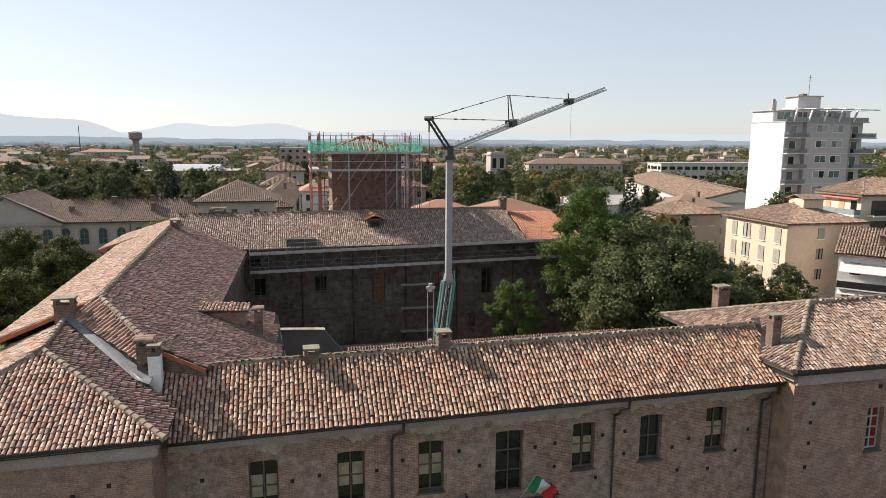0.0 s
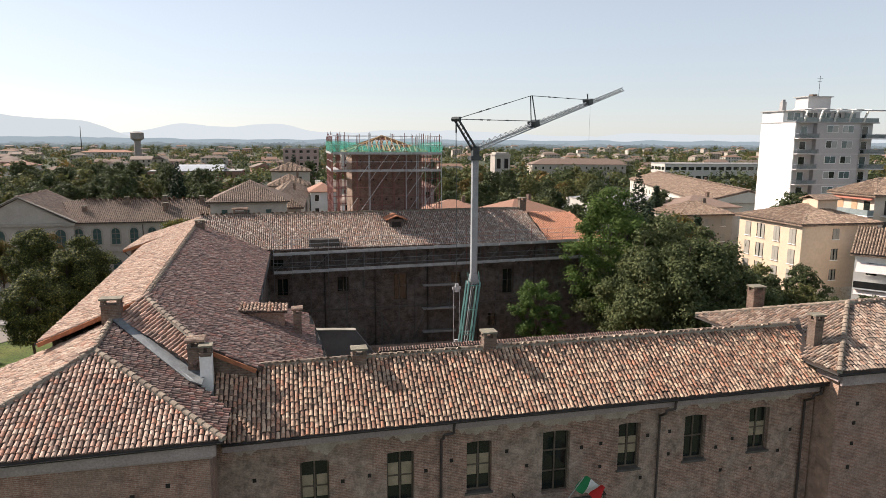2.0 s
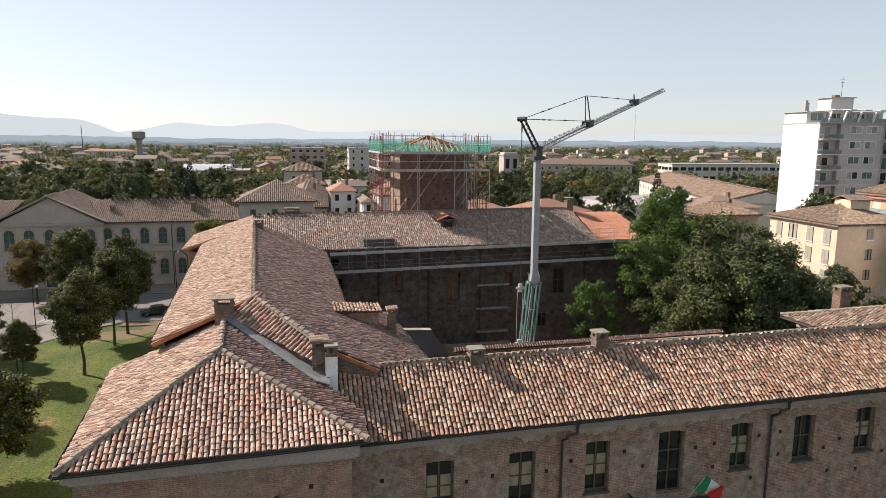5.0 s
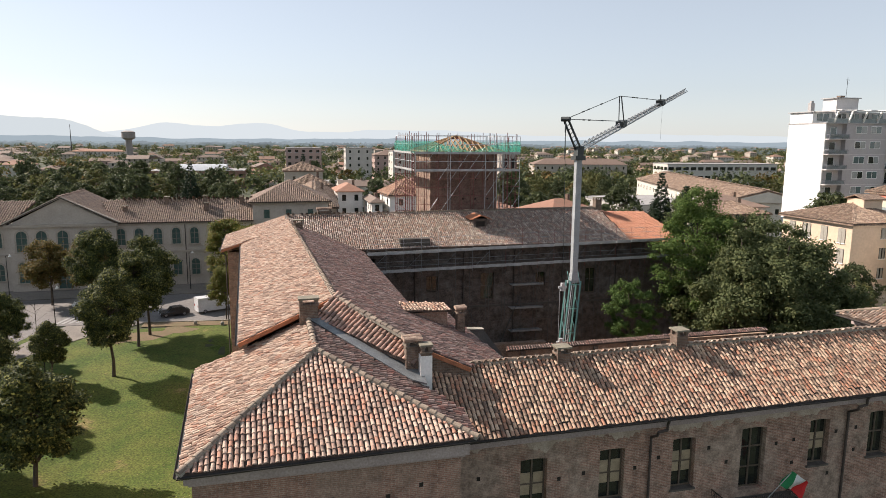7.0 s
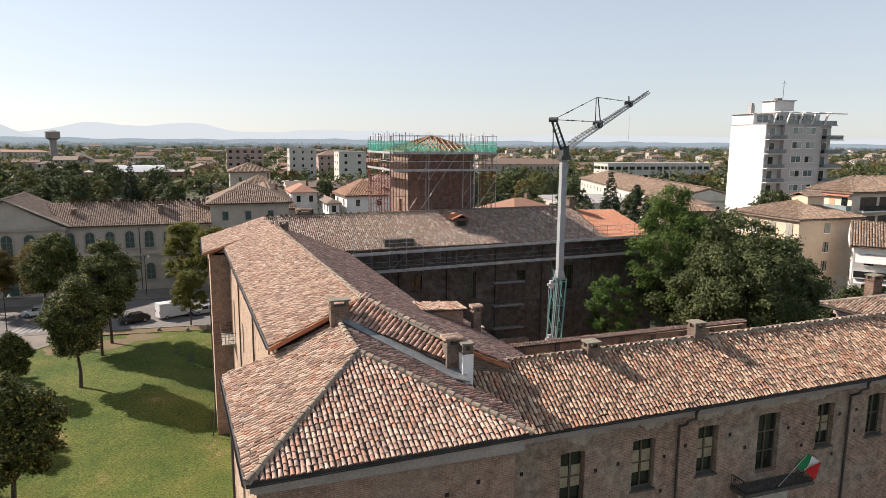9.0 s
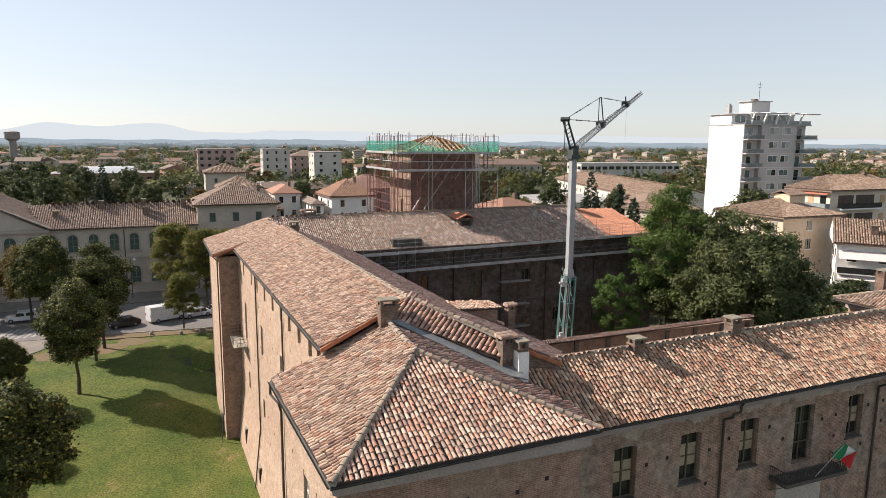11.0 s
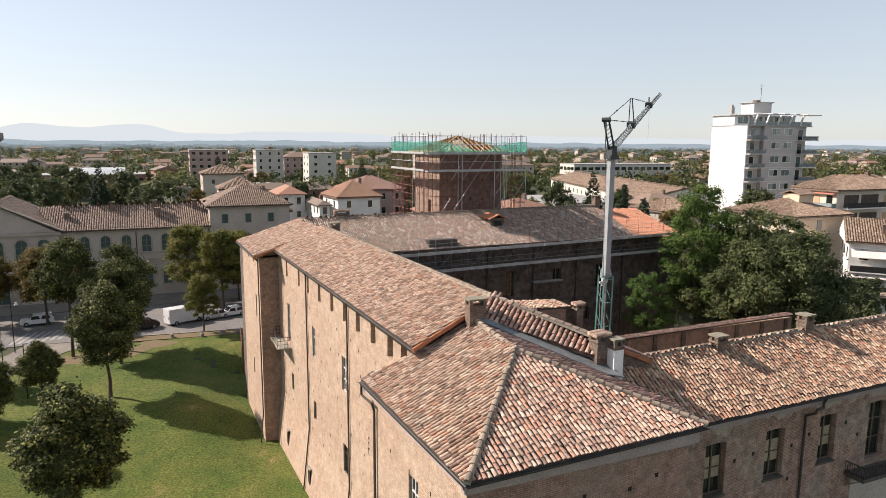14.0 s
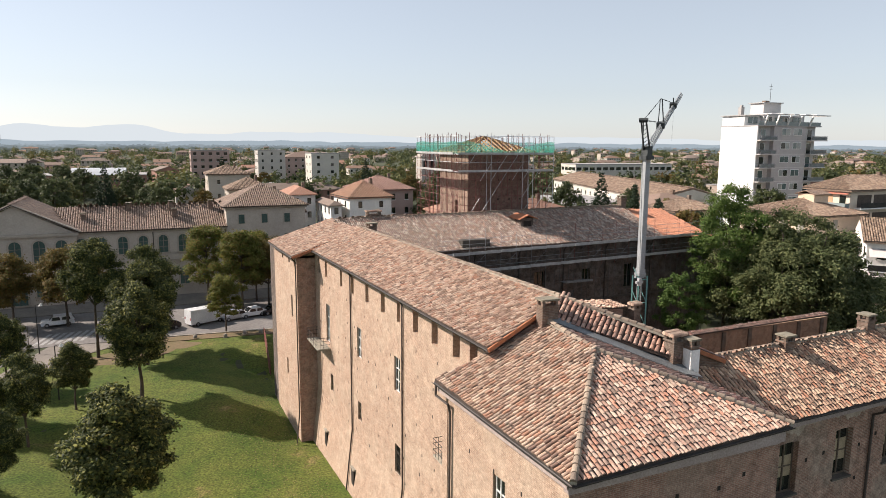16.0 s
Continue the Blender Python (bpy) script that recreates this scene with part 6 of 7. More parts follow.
def hip_roof(w, d, z, rise, over=0.6, hip=True):
    """Corners of a hipped or gabled roof over a plan w by d centred on the origin, ridge along the longer side."""
    W, D = w / 2 + over, d / 2 + over
    if w >= d:
        k = W - D if hip else W
        r0, r1 = (-k, 0, z + rise), (k, 0, z + rise)
        c = [(-W, -D, z), (W, -D, z), (W, D, z), (-W, D, z)]
        return c, [[c[0], c[1], r1, r0], [c[2], c[3], r0, r1], [c[1], c[2], r1], [c[3], c[0], r0]]
    k = D - W if hip else D
    r0, r1 = (0, -k, z + rise), (0, k, z + rise)
    c = [(-W, -D, z), (W, -D, z), (W, D, z), (-W, D, z)]
    return c, [[c[1], c[2], r1, r0], [c[3], c[0], r0, r1], [c[0], c[1], r0], [c[2], c[3], r1]]


def house(name, x, y, w, d, h, rz=0.0, wall=0, roof=0, rise=None, floors=3, label="", step=3.4, hip=True, ground=1.9, detail=True, win=(1.0, 1.6), shutters=False, winm=None, category="house", roofm=None, wallm=None, tiled=0.0):
    """A rendered house: walls, a tiled roof with eaves, and windows with sills on the two faces that look west and south."""
    t = thing(name, (0, 0, 0), label, category)
    wm, rm = wallm or WALLS[wall], roofm or ROOFS[roof or 0]
    Geo().box(-w / 2, -d / 2, 0, w / 2, d / 2, h).obj("wall", wm, t)
    rise = rise or min(w, d) * 0.19
    if roof is not None:
        c, faces = hip_roof(w, d, h + 0.12, rise, hip=hip)
        g = Geo()
        for f in faces:
            g.add(f, [tuple(range(len(f)))])
        g.add([Vector(q) - Vector((0, 0, 0.2)) for q in c] + [Vector(q) for q in c], [(3, 2, 1, 0), (0, 1, 5, 4), (1, 2, 6, 5), (2, 3, 7, 6), (3, 0, 4, 7)])
        g.obj("roof", rm, t)
        if tiled:
            for f in faces:
                if len(f) == 4 or hip:
                    roof_plane(t, [(p[0], p[1], p[2] + 0.12) for p in f], (0, 1), *{2: (CLAY_ORANGE, "orange"), 4: (CLAY_PINK, "pink")}.get(roof, (TOWN_CLAY, "town")), pitch=0.37 * tiled, course=0.46 * tiled, size=1.32 * tiled, deck=0.1)
        if not hip:
            if w >= d:
                Geo().slab([(-w / 2 - 0.01, -d / 2, h), (-w / 2 - 0.01, d / 2, h), (-w / 2 - 0.01, 0, h + rise * 0.95)], (-0.62, 0, 0)).obj("gable", wm, t)
            else:
                Geo().slab([(-w / 2, -d / 2 - 0.01, h), (w / 2, -d / 2 - 0.01, h), (0, -d / 2 - 0.01, h + rise * 0.95)], (0, -0.62, 0)).obj("gable", wm, t)
        Geo().box(w * 0.18, -0.4, h + rise * 0.5, w * 0.18 + 0.7, 0.4, h + rise + 0.9).obj("chimney", chim_m, t)
    else:
        Geo().box(-w / 2 - 0.15, -d / 2 - 0.15, h, w / 2 + 0.15, d / 2 + 0.15, h + 0.35).obj("roof", mat("flat_roof_grey", (0.34, 0.33, 0.32), (0.26, 0.25, 0.24), scale=0.3), t)
    if detail:
        fl = h / floors
        for k in range(floors):
            z = k * fl + fl * 0.32
            for i in range(max(1, int(w / step))):
                cx = -w / 2 + w * (i + 0.5) / max(1, int(w / step))
                wi = Geo().box(cx - win[0] / 2, -d / 2 - 0.05, z, cx + win[0] / 2, -d / 2 + 0.05, z + win[1]).obj("window", winm or pane_m, t)
                sub2(Geo().box(cx - win[0] / 2 - 0.1, -d / 2 - 0.14, z - 0.12, cx + win[0] / 2 + 0.1, -d / 2, z), "sill", plaster_w, wi)
                if shutters:
                    for s in (-1, 1):
                        sub2(Geo().box(cx + s * win[0] * 0.78 - win[0] * 0.25, -d / 2 - 0.1, z, cx + s * win[0] * 0.78 + win[0] * 0.25, -d / 2 - 0.04, z + win[1]), "shutter", shut_m, wi)
            for i in range(max(1, int(d / step))):
                cy = -d / 2 + d * (i + 0.5) / max(1, int(d / step))
                wi = Geo().box(-w / 2 - 0.05, cy - win[0] / 2, z, -w / 2 + 0.05, cy + win[0] / 2, z + win[1]).obj("window", winm or pane_m, t)
                sub2(Geo().box(-w / 2 - 0.14, cy - win[0] / 2 - 0.1, z - 0.12, -w / 2, cy + win[0] / 2 + 0.1, z), "sill", plaster_w, wi)
                if shutters:
                    for s in (-1, 1):
                        sub2(Geo().box(-w / 2 - 0.1, cy + s * win[0] * 0.78 - win[0] * 0.25, z, -w / 2 - 0.04, cy + s * win[0] * 0.78 + win[0] * 0.25, z + win[1]), "shutter", shut_m, wi)
    t.matrix_basis = pose(x, y, ground, 0, 0, rz)
    return t


# palazzo across the street
pal = thing("palazzo", (-30, 140, 1.9), "cream neoclassical palazzo with arched windows and a pediment", "palazzo")
cream = mat("cream_stucco", (0.47, 0.415, 0.355), (0.40, 0.352, 0.30), scale=0.3, fine=4, grit=0.07)
trimm = mat("stone_trim", (0.40, 0.35, 0.29), (0.34, 0.30, 0.25), scale=0.6)
green_sh = mat("green_glazing", (0.05, 0.085, 0.075), (0.07, 0.11, 0.10), rough=0.25)


def arched(x, z0, z1, w, y, deep=0.35):
    """An arched window: surround that stands proud, glazing, bars and a sill."""
    n, r = 10, w / 2
    inner = [(x - r, z0)] + [(x - r * math.cos(math.pi * i / n), z1 - r + r * math.sin(math.pi * i / n)) for i in range(n + 1)] + [(x + r, z0)]
    R2 = r + 0.28
    outer = [(x - R2, z0)] + [(x - R2 * math.cos(math.pi * i / n), z1 - r + R2 * math.sin(math.pi * i / n)) for i in range(n + 1)] + [(x + R2, z0)]
    g, k = Geo(), len(inner)
    vs = [(a, y - 0.12, b) for a, b in inner] + [(a, y - 0.12, b) for a, b in outer] + [(a, y, b) for a, b in inner] + [(a, y, b) for a, b in outer]
    fs = []
    for i in range(k - 1):
        fs += [(i, i + 1, i + 1 + k, i + k), (i, i + 2 * k, i + 1 + 2 * k, i + 1), (i + k, i + 1 + k, i + 1 + 3 * k, i + 3 * k)]
    w_ = g.add(vs, fs).obj("window", trimm, pal)
    sub2(Geo().add([(a, y - 0.03, b) for a, b in inner], [tuple(range(k))]), "pane", green_sh, w_)
    g = Geo().box(x - 0.05, y - 0.09, z0, x + 0.05, y - 0.035, z1 - 0.1)
    for f in (0.33, 0.66):
        g.box(x - r, y - 0.085, z0 + (z1 - z0) * f - 0.04, x + r, y - 0.036, z0 + (z1 - z0) * f + 0.04)
    sub2(g, "glazing_bar", mat("window_bars", (0.20, 0.19, 0.16), (0.16, 0.15, 0.13)), w_)["kind"] = "stuff"
    sub2(Geo().box(x - R2 - 0.1, y - 0.25, z0 - 0.2, x + R2 + 0.1, y, z0), "sill", trimm, w_)


Geo().box(-42, 134, 1.9, -18, 148, 13.8).obj("wall", cream, pal, "cream stucco wing")
Geo().box(-59.5, 133.2, 1.9, -42, 149, 14.0).slab([(-59.5, 133.2, 14.0), (-42, 133.2, 14.0), (-50.75, 133.2, 18.6)], (0, 14, 0)).obj("wall", cream, pal, "cream stucco central block with a pediment")
Geo().box(-84, 134, 1.9, -59.5, 148, 13.8).obj("wall", cream, pal)
Geo().box(-18, 133.6, 1.9, -3.8, 147.5, 17.4).obj("wall", cream, pal, "taller cream end pavilion")
for x in (-41.4, -38.3, -35.1, -31.9, -28.7, -25.5, -22.3, -82, -78.5, -75, -71.5, -68, -64.5, -61.5):
    arched(x, 9.9, 12.9, 1.45, 134.0)
    arched(x, 4.0, 7.0, 1.45, 134.0)
for x in (-57.4, -54.2, -50.8, -47.4, -44.2):
    arched(x, 9.2, 12.9, 1.7, 133.2)
    arched(x, 2.4 if x == -50.8 else 3.6, 7.4, 2.4 if x == -50.8 else 1.7, 133.2)
for x in (-15.4, -11.3, -7.2):
    for z, h in ((14.4, 1.6), (9.6, 2.6), (4.2, 2.6)):
        w_ = Geo().box(x - 0.65, 133.5, z - 0.1, x + 0.65, 133.6, z + h + 0.1).obj("window", trimm, pal)
        sub2(Geo().box(x - 0.5, 133.47, z, x + 0.5, 133.52, z + h), "pane", green_sh, w_)
for z, a, b in ((13.5, -42, -18), (8.3, -42, -18), (13.5, -84, -59.5), (8.3, -84, -59.5)):
    Geo().box(a, 133.75, z, b, 134, z + 0.35).obj("string_course", trimm, pal)
Geo().box(-59.9, 132.7, 13.6, -41.6, 133.2, 14.1).obj("cornice", trimm, pal)
Geo().bar((-60.2, 132.9, 14.2), (-50.75, 132.9, 18.9), 0.5, 0.35).bar((-41.3, 132.9, 14.2), (-50.75, 132.9, 18.9), 0.5, 0.35).obj("pediment_cornice", trimm, pal)
for x in (-42.3, -30.3, -18.3):
    Geo().tube((x, 133.85, 2), (x, 133.85, 13.6), 0.08, n=6).obj("downpipe", pipe_m, pal)
Geo().box(-18.3, 133.2, 17.1, -3.5, 133.6, 17.5).obj("cornice", trimm, pal)
palroof = [(0.27, 0.195, 0.15), (0.33, 0.24, 0.185), (0.22, 0.16, 0.13), (0.37, 0.28, 0.22)]
roof_plane(pal, [(-42.3, 133.4, 14.0), (-17.9, 133.4, 14.0), (-17.9, 141.0, 17.5), (-46, 141.0, 17.5)], (0, 1), palroof, "palazzo", pitch=0.37, course=0.46, size=1.3)
roof_plane(pal, [(-17.9, 148.6, 14.0), (-42.3, 148.6, 14.0), (-42.3, 141.0, 17.5), (-17.9, 141.0, 17.5)], (0, 1), palroof, "palazzo", pitch=0.9, course=0.9, size=3)
roof_plane(pal, [(-84, 133.4, 14.0), (-59.5, 133.4, 14.0), (-57, 141.0, 17.5), (-84, 141.0, 17.5)], (0, 1), palroof, "palazzo", pitch=0.42, course=0.5, size=1.45)
roof_plane(pal, [(-41.2, 132.6, 14.1), (-41.2, 149, 14.1), (-50.75, 149, 18.95), (-50.75, 132.6, 18.95)], (0, 1), palroof, "palazzo", pitch=0.42, course=0.5, size=1.45)
roof_plane(pal, [(-60.3, 149, 14.1), (-60.3, 132.6, 14.1), (-50.75, 132.6, 18.95), (-50.75, 149, 18.95)], (0, 1), palroof, "palazzo", pitch=0.42, course=0.5, size=1.45)
pc = [(-18.7, 132.9, 17.5), (-3.1, 132.9, 17.5), (-3.1, 148.2, 17.5), (-18.7, 148.2, 17.5)]
pa = (-10.9, 140.5, 21.2)
for k in range(4):
    roof_plane(pal, [pc[k], pc[(k + 1) % 4], pa], (0, 1), palroof, "palazzo", pitch=0.37, course=0.46, size=1.3)
for x, y, z in ((-41, 137.2, 16.9), (-34, 139.5, 18.3), (-27, 139, 18.5), (-26.6, 137, 17.3), (-20.2, 139.4, 18.4)):
    chimney(pal, x, y, z - 1.8, z, 0.8, 0.8)

# white tower block
blk = thing("apartment_tower", (105.3, 127.2, 1.9), "tall white apartment tower with grey front and stacked balconies", "apartment block")
pale = mat("pale_grey_render", (0.47, 0.44, 0.435), (0.42, 0.395, 0.39), scale=0.2, fine=2, grit=0.05)
bayw = mat("bay_render", (0.58, 0.555, 0.54), (0.53, 0.505, 0.49), scale=0.3, fine=3, grit=0.05)
whit = mat("white_render", (0.78, 0.78, 0.76), (0.74, 0.74, 0.72), scale=0.2, fine=2, grit=0.03)
conc = mat("grey_concrete", (0.42, 0.41, 0.40), (0.34, 0.33, 0.32))
# The teal of the glass's reflection is put into its base colour.
teal_pane = mat("reflecting_glass", (0.10, 0.15, 0.15), (0.07, 0.10, 0.105), rough=0.08, spec=0.8)
pale_pane = mat("pale_grey_glass", (0.34, 0.35, 0.33), (0.26, 0.27, 0.26), rough=0.15, spec=0.6)
rail_m = mat("balcony_glass", (0.27, 0.31, 0.31), (0.21, 0.25, 0.25), rough=0.25)
Geo().box(105.3, 128.4, 1.9, 125.4, 139.0, 33.7).obj("core_wall", bayw, blk, "pale wall of the recessed balcony bays")
Geo().box(110.4, 127.2, 1.9, 121.3, 128.397, 33.7).obj("front_wall", pale, blk, "grey front wall")
Geo().box(105.0, 127.2, 1.9, 105.297, 139.0, 33.7).obj("gable_wall", whit, blk, "blank sunlit white side wall")
Geo().box(104.9, 127.0, 33.7, 125.8, 139.2, 33.95).obj("terrace_slab", conc, blk)
Geo().box(105.1, 131.6, 33.95, 110.0, 138.9, 36.3).obj("penthouse", whit, blk, "white block of the top floor")
Geo().box(110.0, 130.4, 33.95, 123.6, 138.9, 36.3).obj("penthouse", bayw, blk, "set-back top floor")
Geo().box(104.7, 131.0, 36.3, 124.5, 139.3, 36.5).obj("roof_slab", conc, blk)
Geo().box(105.2, 124.9, 36.32, 126.2, 125.25, 36.52).box(125.85, 125.25, 36.32, 126.2, 131.0, 36.52).box(105.2, 125.25, 36.32, 105.5, 131.0, 36.52).obj("roof_brim", conc, blk, "thin flying roof edge")
for k in range(5):
    x = 107.0 + 3.7 * k
    Geo().bar((x, 127.2, 33.95), (x, 126.2, 36.35), 0.3, 0.35).obj("pergola_strut", whit, blk)
    Geo().bar((x, 125.2, 36.6), (x, 130.9, 36.72), 0.22, 0.22).obj("pergola_rib", whit, blk)
for k, (a, b) in enumerate(((110.4, 112.6), (113.6, 116.0), (117.0, 118.6), (119.6, 122.4))):
    w_ = Geo().box(a, 130.3, 34.0, b, 130.42, 36.0).obj("terrace_door", teal_pane if k % 2 else pane_m, blk)
    sub2(Geo().box((a + b) / 2 - 0.08, 130.26, 34.0, (a + b) / 2 + 0.08, 130.3, 36.0), "mullion", whit, w_)
for k in range(3):
    Geo().box(111.2 + 3.7 * k, 126.2, 36.62, 113.4 + 3.7 * k, 130.0, 36.74).obj("pergola_panel", whit, blk)
w_ = Geo().box(106.2, 131.5, 34.5, 109.2, 131.62, 36.0).obj("window", teal_pane, blk)
sub2(Geo().box(107.6, 131.46, 34.5, 107.75, 131.5, 36.0), "mullion", whit, w_)
Geo().box(105.3, 127.15, 33.95, 125.6, 127.22, 34.85).obj("terrace_rail", rail_m, blk)
Geo().box(111.2, 131.8, 36.5, 116.9, 136.0, 39.55).obj("lift_house", bayw, blk, "lift house on the roof")
Geo().box(110.8, 131.4, 39.55, 117.3, 136.4, 39.75).obj("lift_house_roof", conc, blk)
Geo().box(113.4, 133.4, 39.75, 114.6, 134.6, 40.3).obj("roof_vent", chim_m, blk)
Geo().box(107.2, 135.0, 36.5, 108.2, 136.0, 38.6).box(107.4, 135.2, 38.6, 108.0, 135.8, 39.1).obj("chimney", conc, blk)
Geo().tube((115.4, 134, 39.7), (115.4, 134, 44.5), 0.05, n=5).tube((114.7, 134, 43.9), (116.1, 134, 43.9), 0.03, n=5).tube((114.9, 134, 43.2), (115.9, 134, 43.2), 0.03, n=5).obj("aerial", iron_m, blk)
for k in range(9):
    z = 30.4 - 3.36 * k
    if z < 2:
        break
    for j, (x0, x1) in enumerate(((105.05, 110.3), (121.4, 127.0))):
        b = Geo().box(x0, 125.9, z - 0.2, x1, 128.39, z).obj("balcony", bayw, blk)
        g = Geo()
        g.box(x0 + 0.04, 125.93, z + 0.9, x1 - 0.04, 125.99, z + 1.0).box(x0 + 0.04, 125.99, z + 0.9, x0 + 0.1, 128.3 if j else 127.1, z + 1.0)
        for i in range(24):
            xq = x0 + 0.06 + (x1 - x0 - 0.14) * i / 23
            g.box(xq - 0.03, 125.94, z, xq + 0.03, 125.98, z + 0.9)
        sub2(g, "railing", steel_mid, b)
        sub2(Geo().box(x0 + 0.3, 126.0, z + 0.06, x1 - 0.3, 126.03, z + 0.82), "rail_panel", rail_m, b)
        dx = 107.2 if j == 0 else 122.6
        w_ = Geo().box(dx, 128.3, z + 0.02, dx + 1.5, 128.39, z + 2.55).obj("balcony_door", pane_m if (k + j) % 3 else teal_pane, blk)
        sub2(Geo().box(dx - 0.12, 128.24, z + 0.02, dx, 128.3, z + 2.65).box(dx + 1.5, 128.24, z + 0.02, dx + 1.62, 128.3, z + 2.65).box(dx, 128.24, z + 2.55, dx + 1.5, 128.3, z + 2.65), "frame", whit, w_)
        if (k + j) % 2 == 0:
            sub2(Geo().tube((dx + 2.2, 126.9, z), (dx + 2.2, 126.9, z + 0.45), 0.2, 0.26, 8), "planter", chim_m, b)
    for j, (a, c) in enumerate(((112.8, 115.7), (116.7, 119.5))):
        w_ = Geo().box(a, 127.12, z + 1.15, c, 127.2, z + 2.85).obj("window", whit, blk)
        m = (a + c) / 2
        for i, (p, q) in enumerate(((a + 0.14, m - 0.07), (m + 0.07, c - 0.14))):
            sub2(Geo().box(p, 127.08, z + 1.28, q, 127.125, z + 2.72), "pane", (teal_pane, pale_pane, pane_m, pale_pane, teal_pane)[(k * 2 + j * 3 + i) % 5], w_)
    Geo().box(110.4, 127.17, z - 0.2, 121.3, 127.197, z).obj("floor_band", bayw, blk)
blk.rotation_euler.z = radians(-3)

# named neighbours
yellow = mat("yellow_render", (0.68, 0.53, 0.39), (0.62, 0.475, 0.345), scale=0.25, fine=3, grit=0.06)
yh = house("yellow_house", 81.9, 95.7, 14.0, 15.0, 14.7, 0, roof=0, rise=2.4, floors=4, label="pale yellow rendered house with shuttered windows", wallm=yellow, detail=False, roofm=tile_lines, tiled=1.0)

yh.matrix_basis = Matrix()


def shuttered(owner, x, y, z0, z1, w, facing, leaf=1.0):
    """A window with louvred shutter leaves, in a wall that looks west or south, in the house's own frame."""
    n = 2
    ax = (lambda u, o: (x - o, y + u)) if facing == "west" else (lambda u, o: (x + u, y - o))

    def slab(u0, u1, a, b, o0, o1):
        p, q = ax(u0, o0), ax(u1, o1)
        return Geo().box(min(p[0], q[0]), min(p[1], q[1]), a, max(p[0], q[0]), max(p[1], q[1]), b)

    w_ = slab(-w / 2, w / 2, z0, z1, -0.05, 0.03).obj("window", pane_m, owner)
    sub2(slab(-w / 2 - 0.1, w / 2 + 0.1, z0 - 0.12, z0, 0.0, 0.16), "sill", plaster_w, w_)
    for k in range(n):
        u0 = -w / 2 + w * k / n
        sub2(slab(u0 + 0.02, u0 + w / n * leaf - 0.02, z0 + 0.02, z1 - 0.02, 0.035, 0.1), "shutter", shut_m, w_)


for k, (yy, ww, lf) in enumerate(((100.8, 1.35, 1.0), (97.6, 1.9, 0.72), (93.75, 1.4, 1.0), (90.15, 1.45, 1.0))):
    for z0, z1 in ((13.5, 15.87), (10.25, 12.55), (7.0, 9.3), (3.4, 5.7)):
        shuttered(yh, -7.0, yy - 95.7, z0 - 1.9, z1 - 1.9, ww, "west", lf)
for z0, z1, lf in ((14.3, 16.0, 1.0), (11.0, 12.75, 0.6), (7.75, 9.45, 0.6)):
    shuttered(yh, 81.15 - 81.9, -7.5, z0 - 1.9, z1 - 1.9, 1.2, "south", lf)
Geo().box(-7.03, -7.53, 0, 7.03, -7.503, 4.6).obj("plinth", mat("stained_render", (0.55, 0.44, 0.32), (0.66, 0.60, 0.52), scale=0.5, fine=4), yh, "worn lower render with pale repairs")
Geo().box(-0.2, -2.6, 14.8, 3.6, 0.8, 18.3).obj("stair_head", yellow, yh)
Geo().slab([(-0.6, -3.0, 18.3), (4.0, -3.0, 18.3), (4.0, -0.9, 19.0), (-0.6, -0.9, 19.0)], (0, 0, -0.15)).slab([(4.0, 1.2, 18.3), (-0.6, 1.2, 18.3), (-0.6, -0.9, 19.0), (4.0, -0.9, 19.0)], (0, 0, -0.15)).obj("stair_head_roof", tile_lines, yh)
yh.matrix_basis = pose(81.9, 95.7, 1.9)

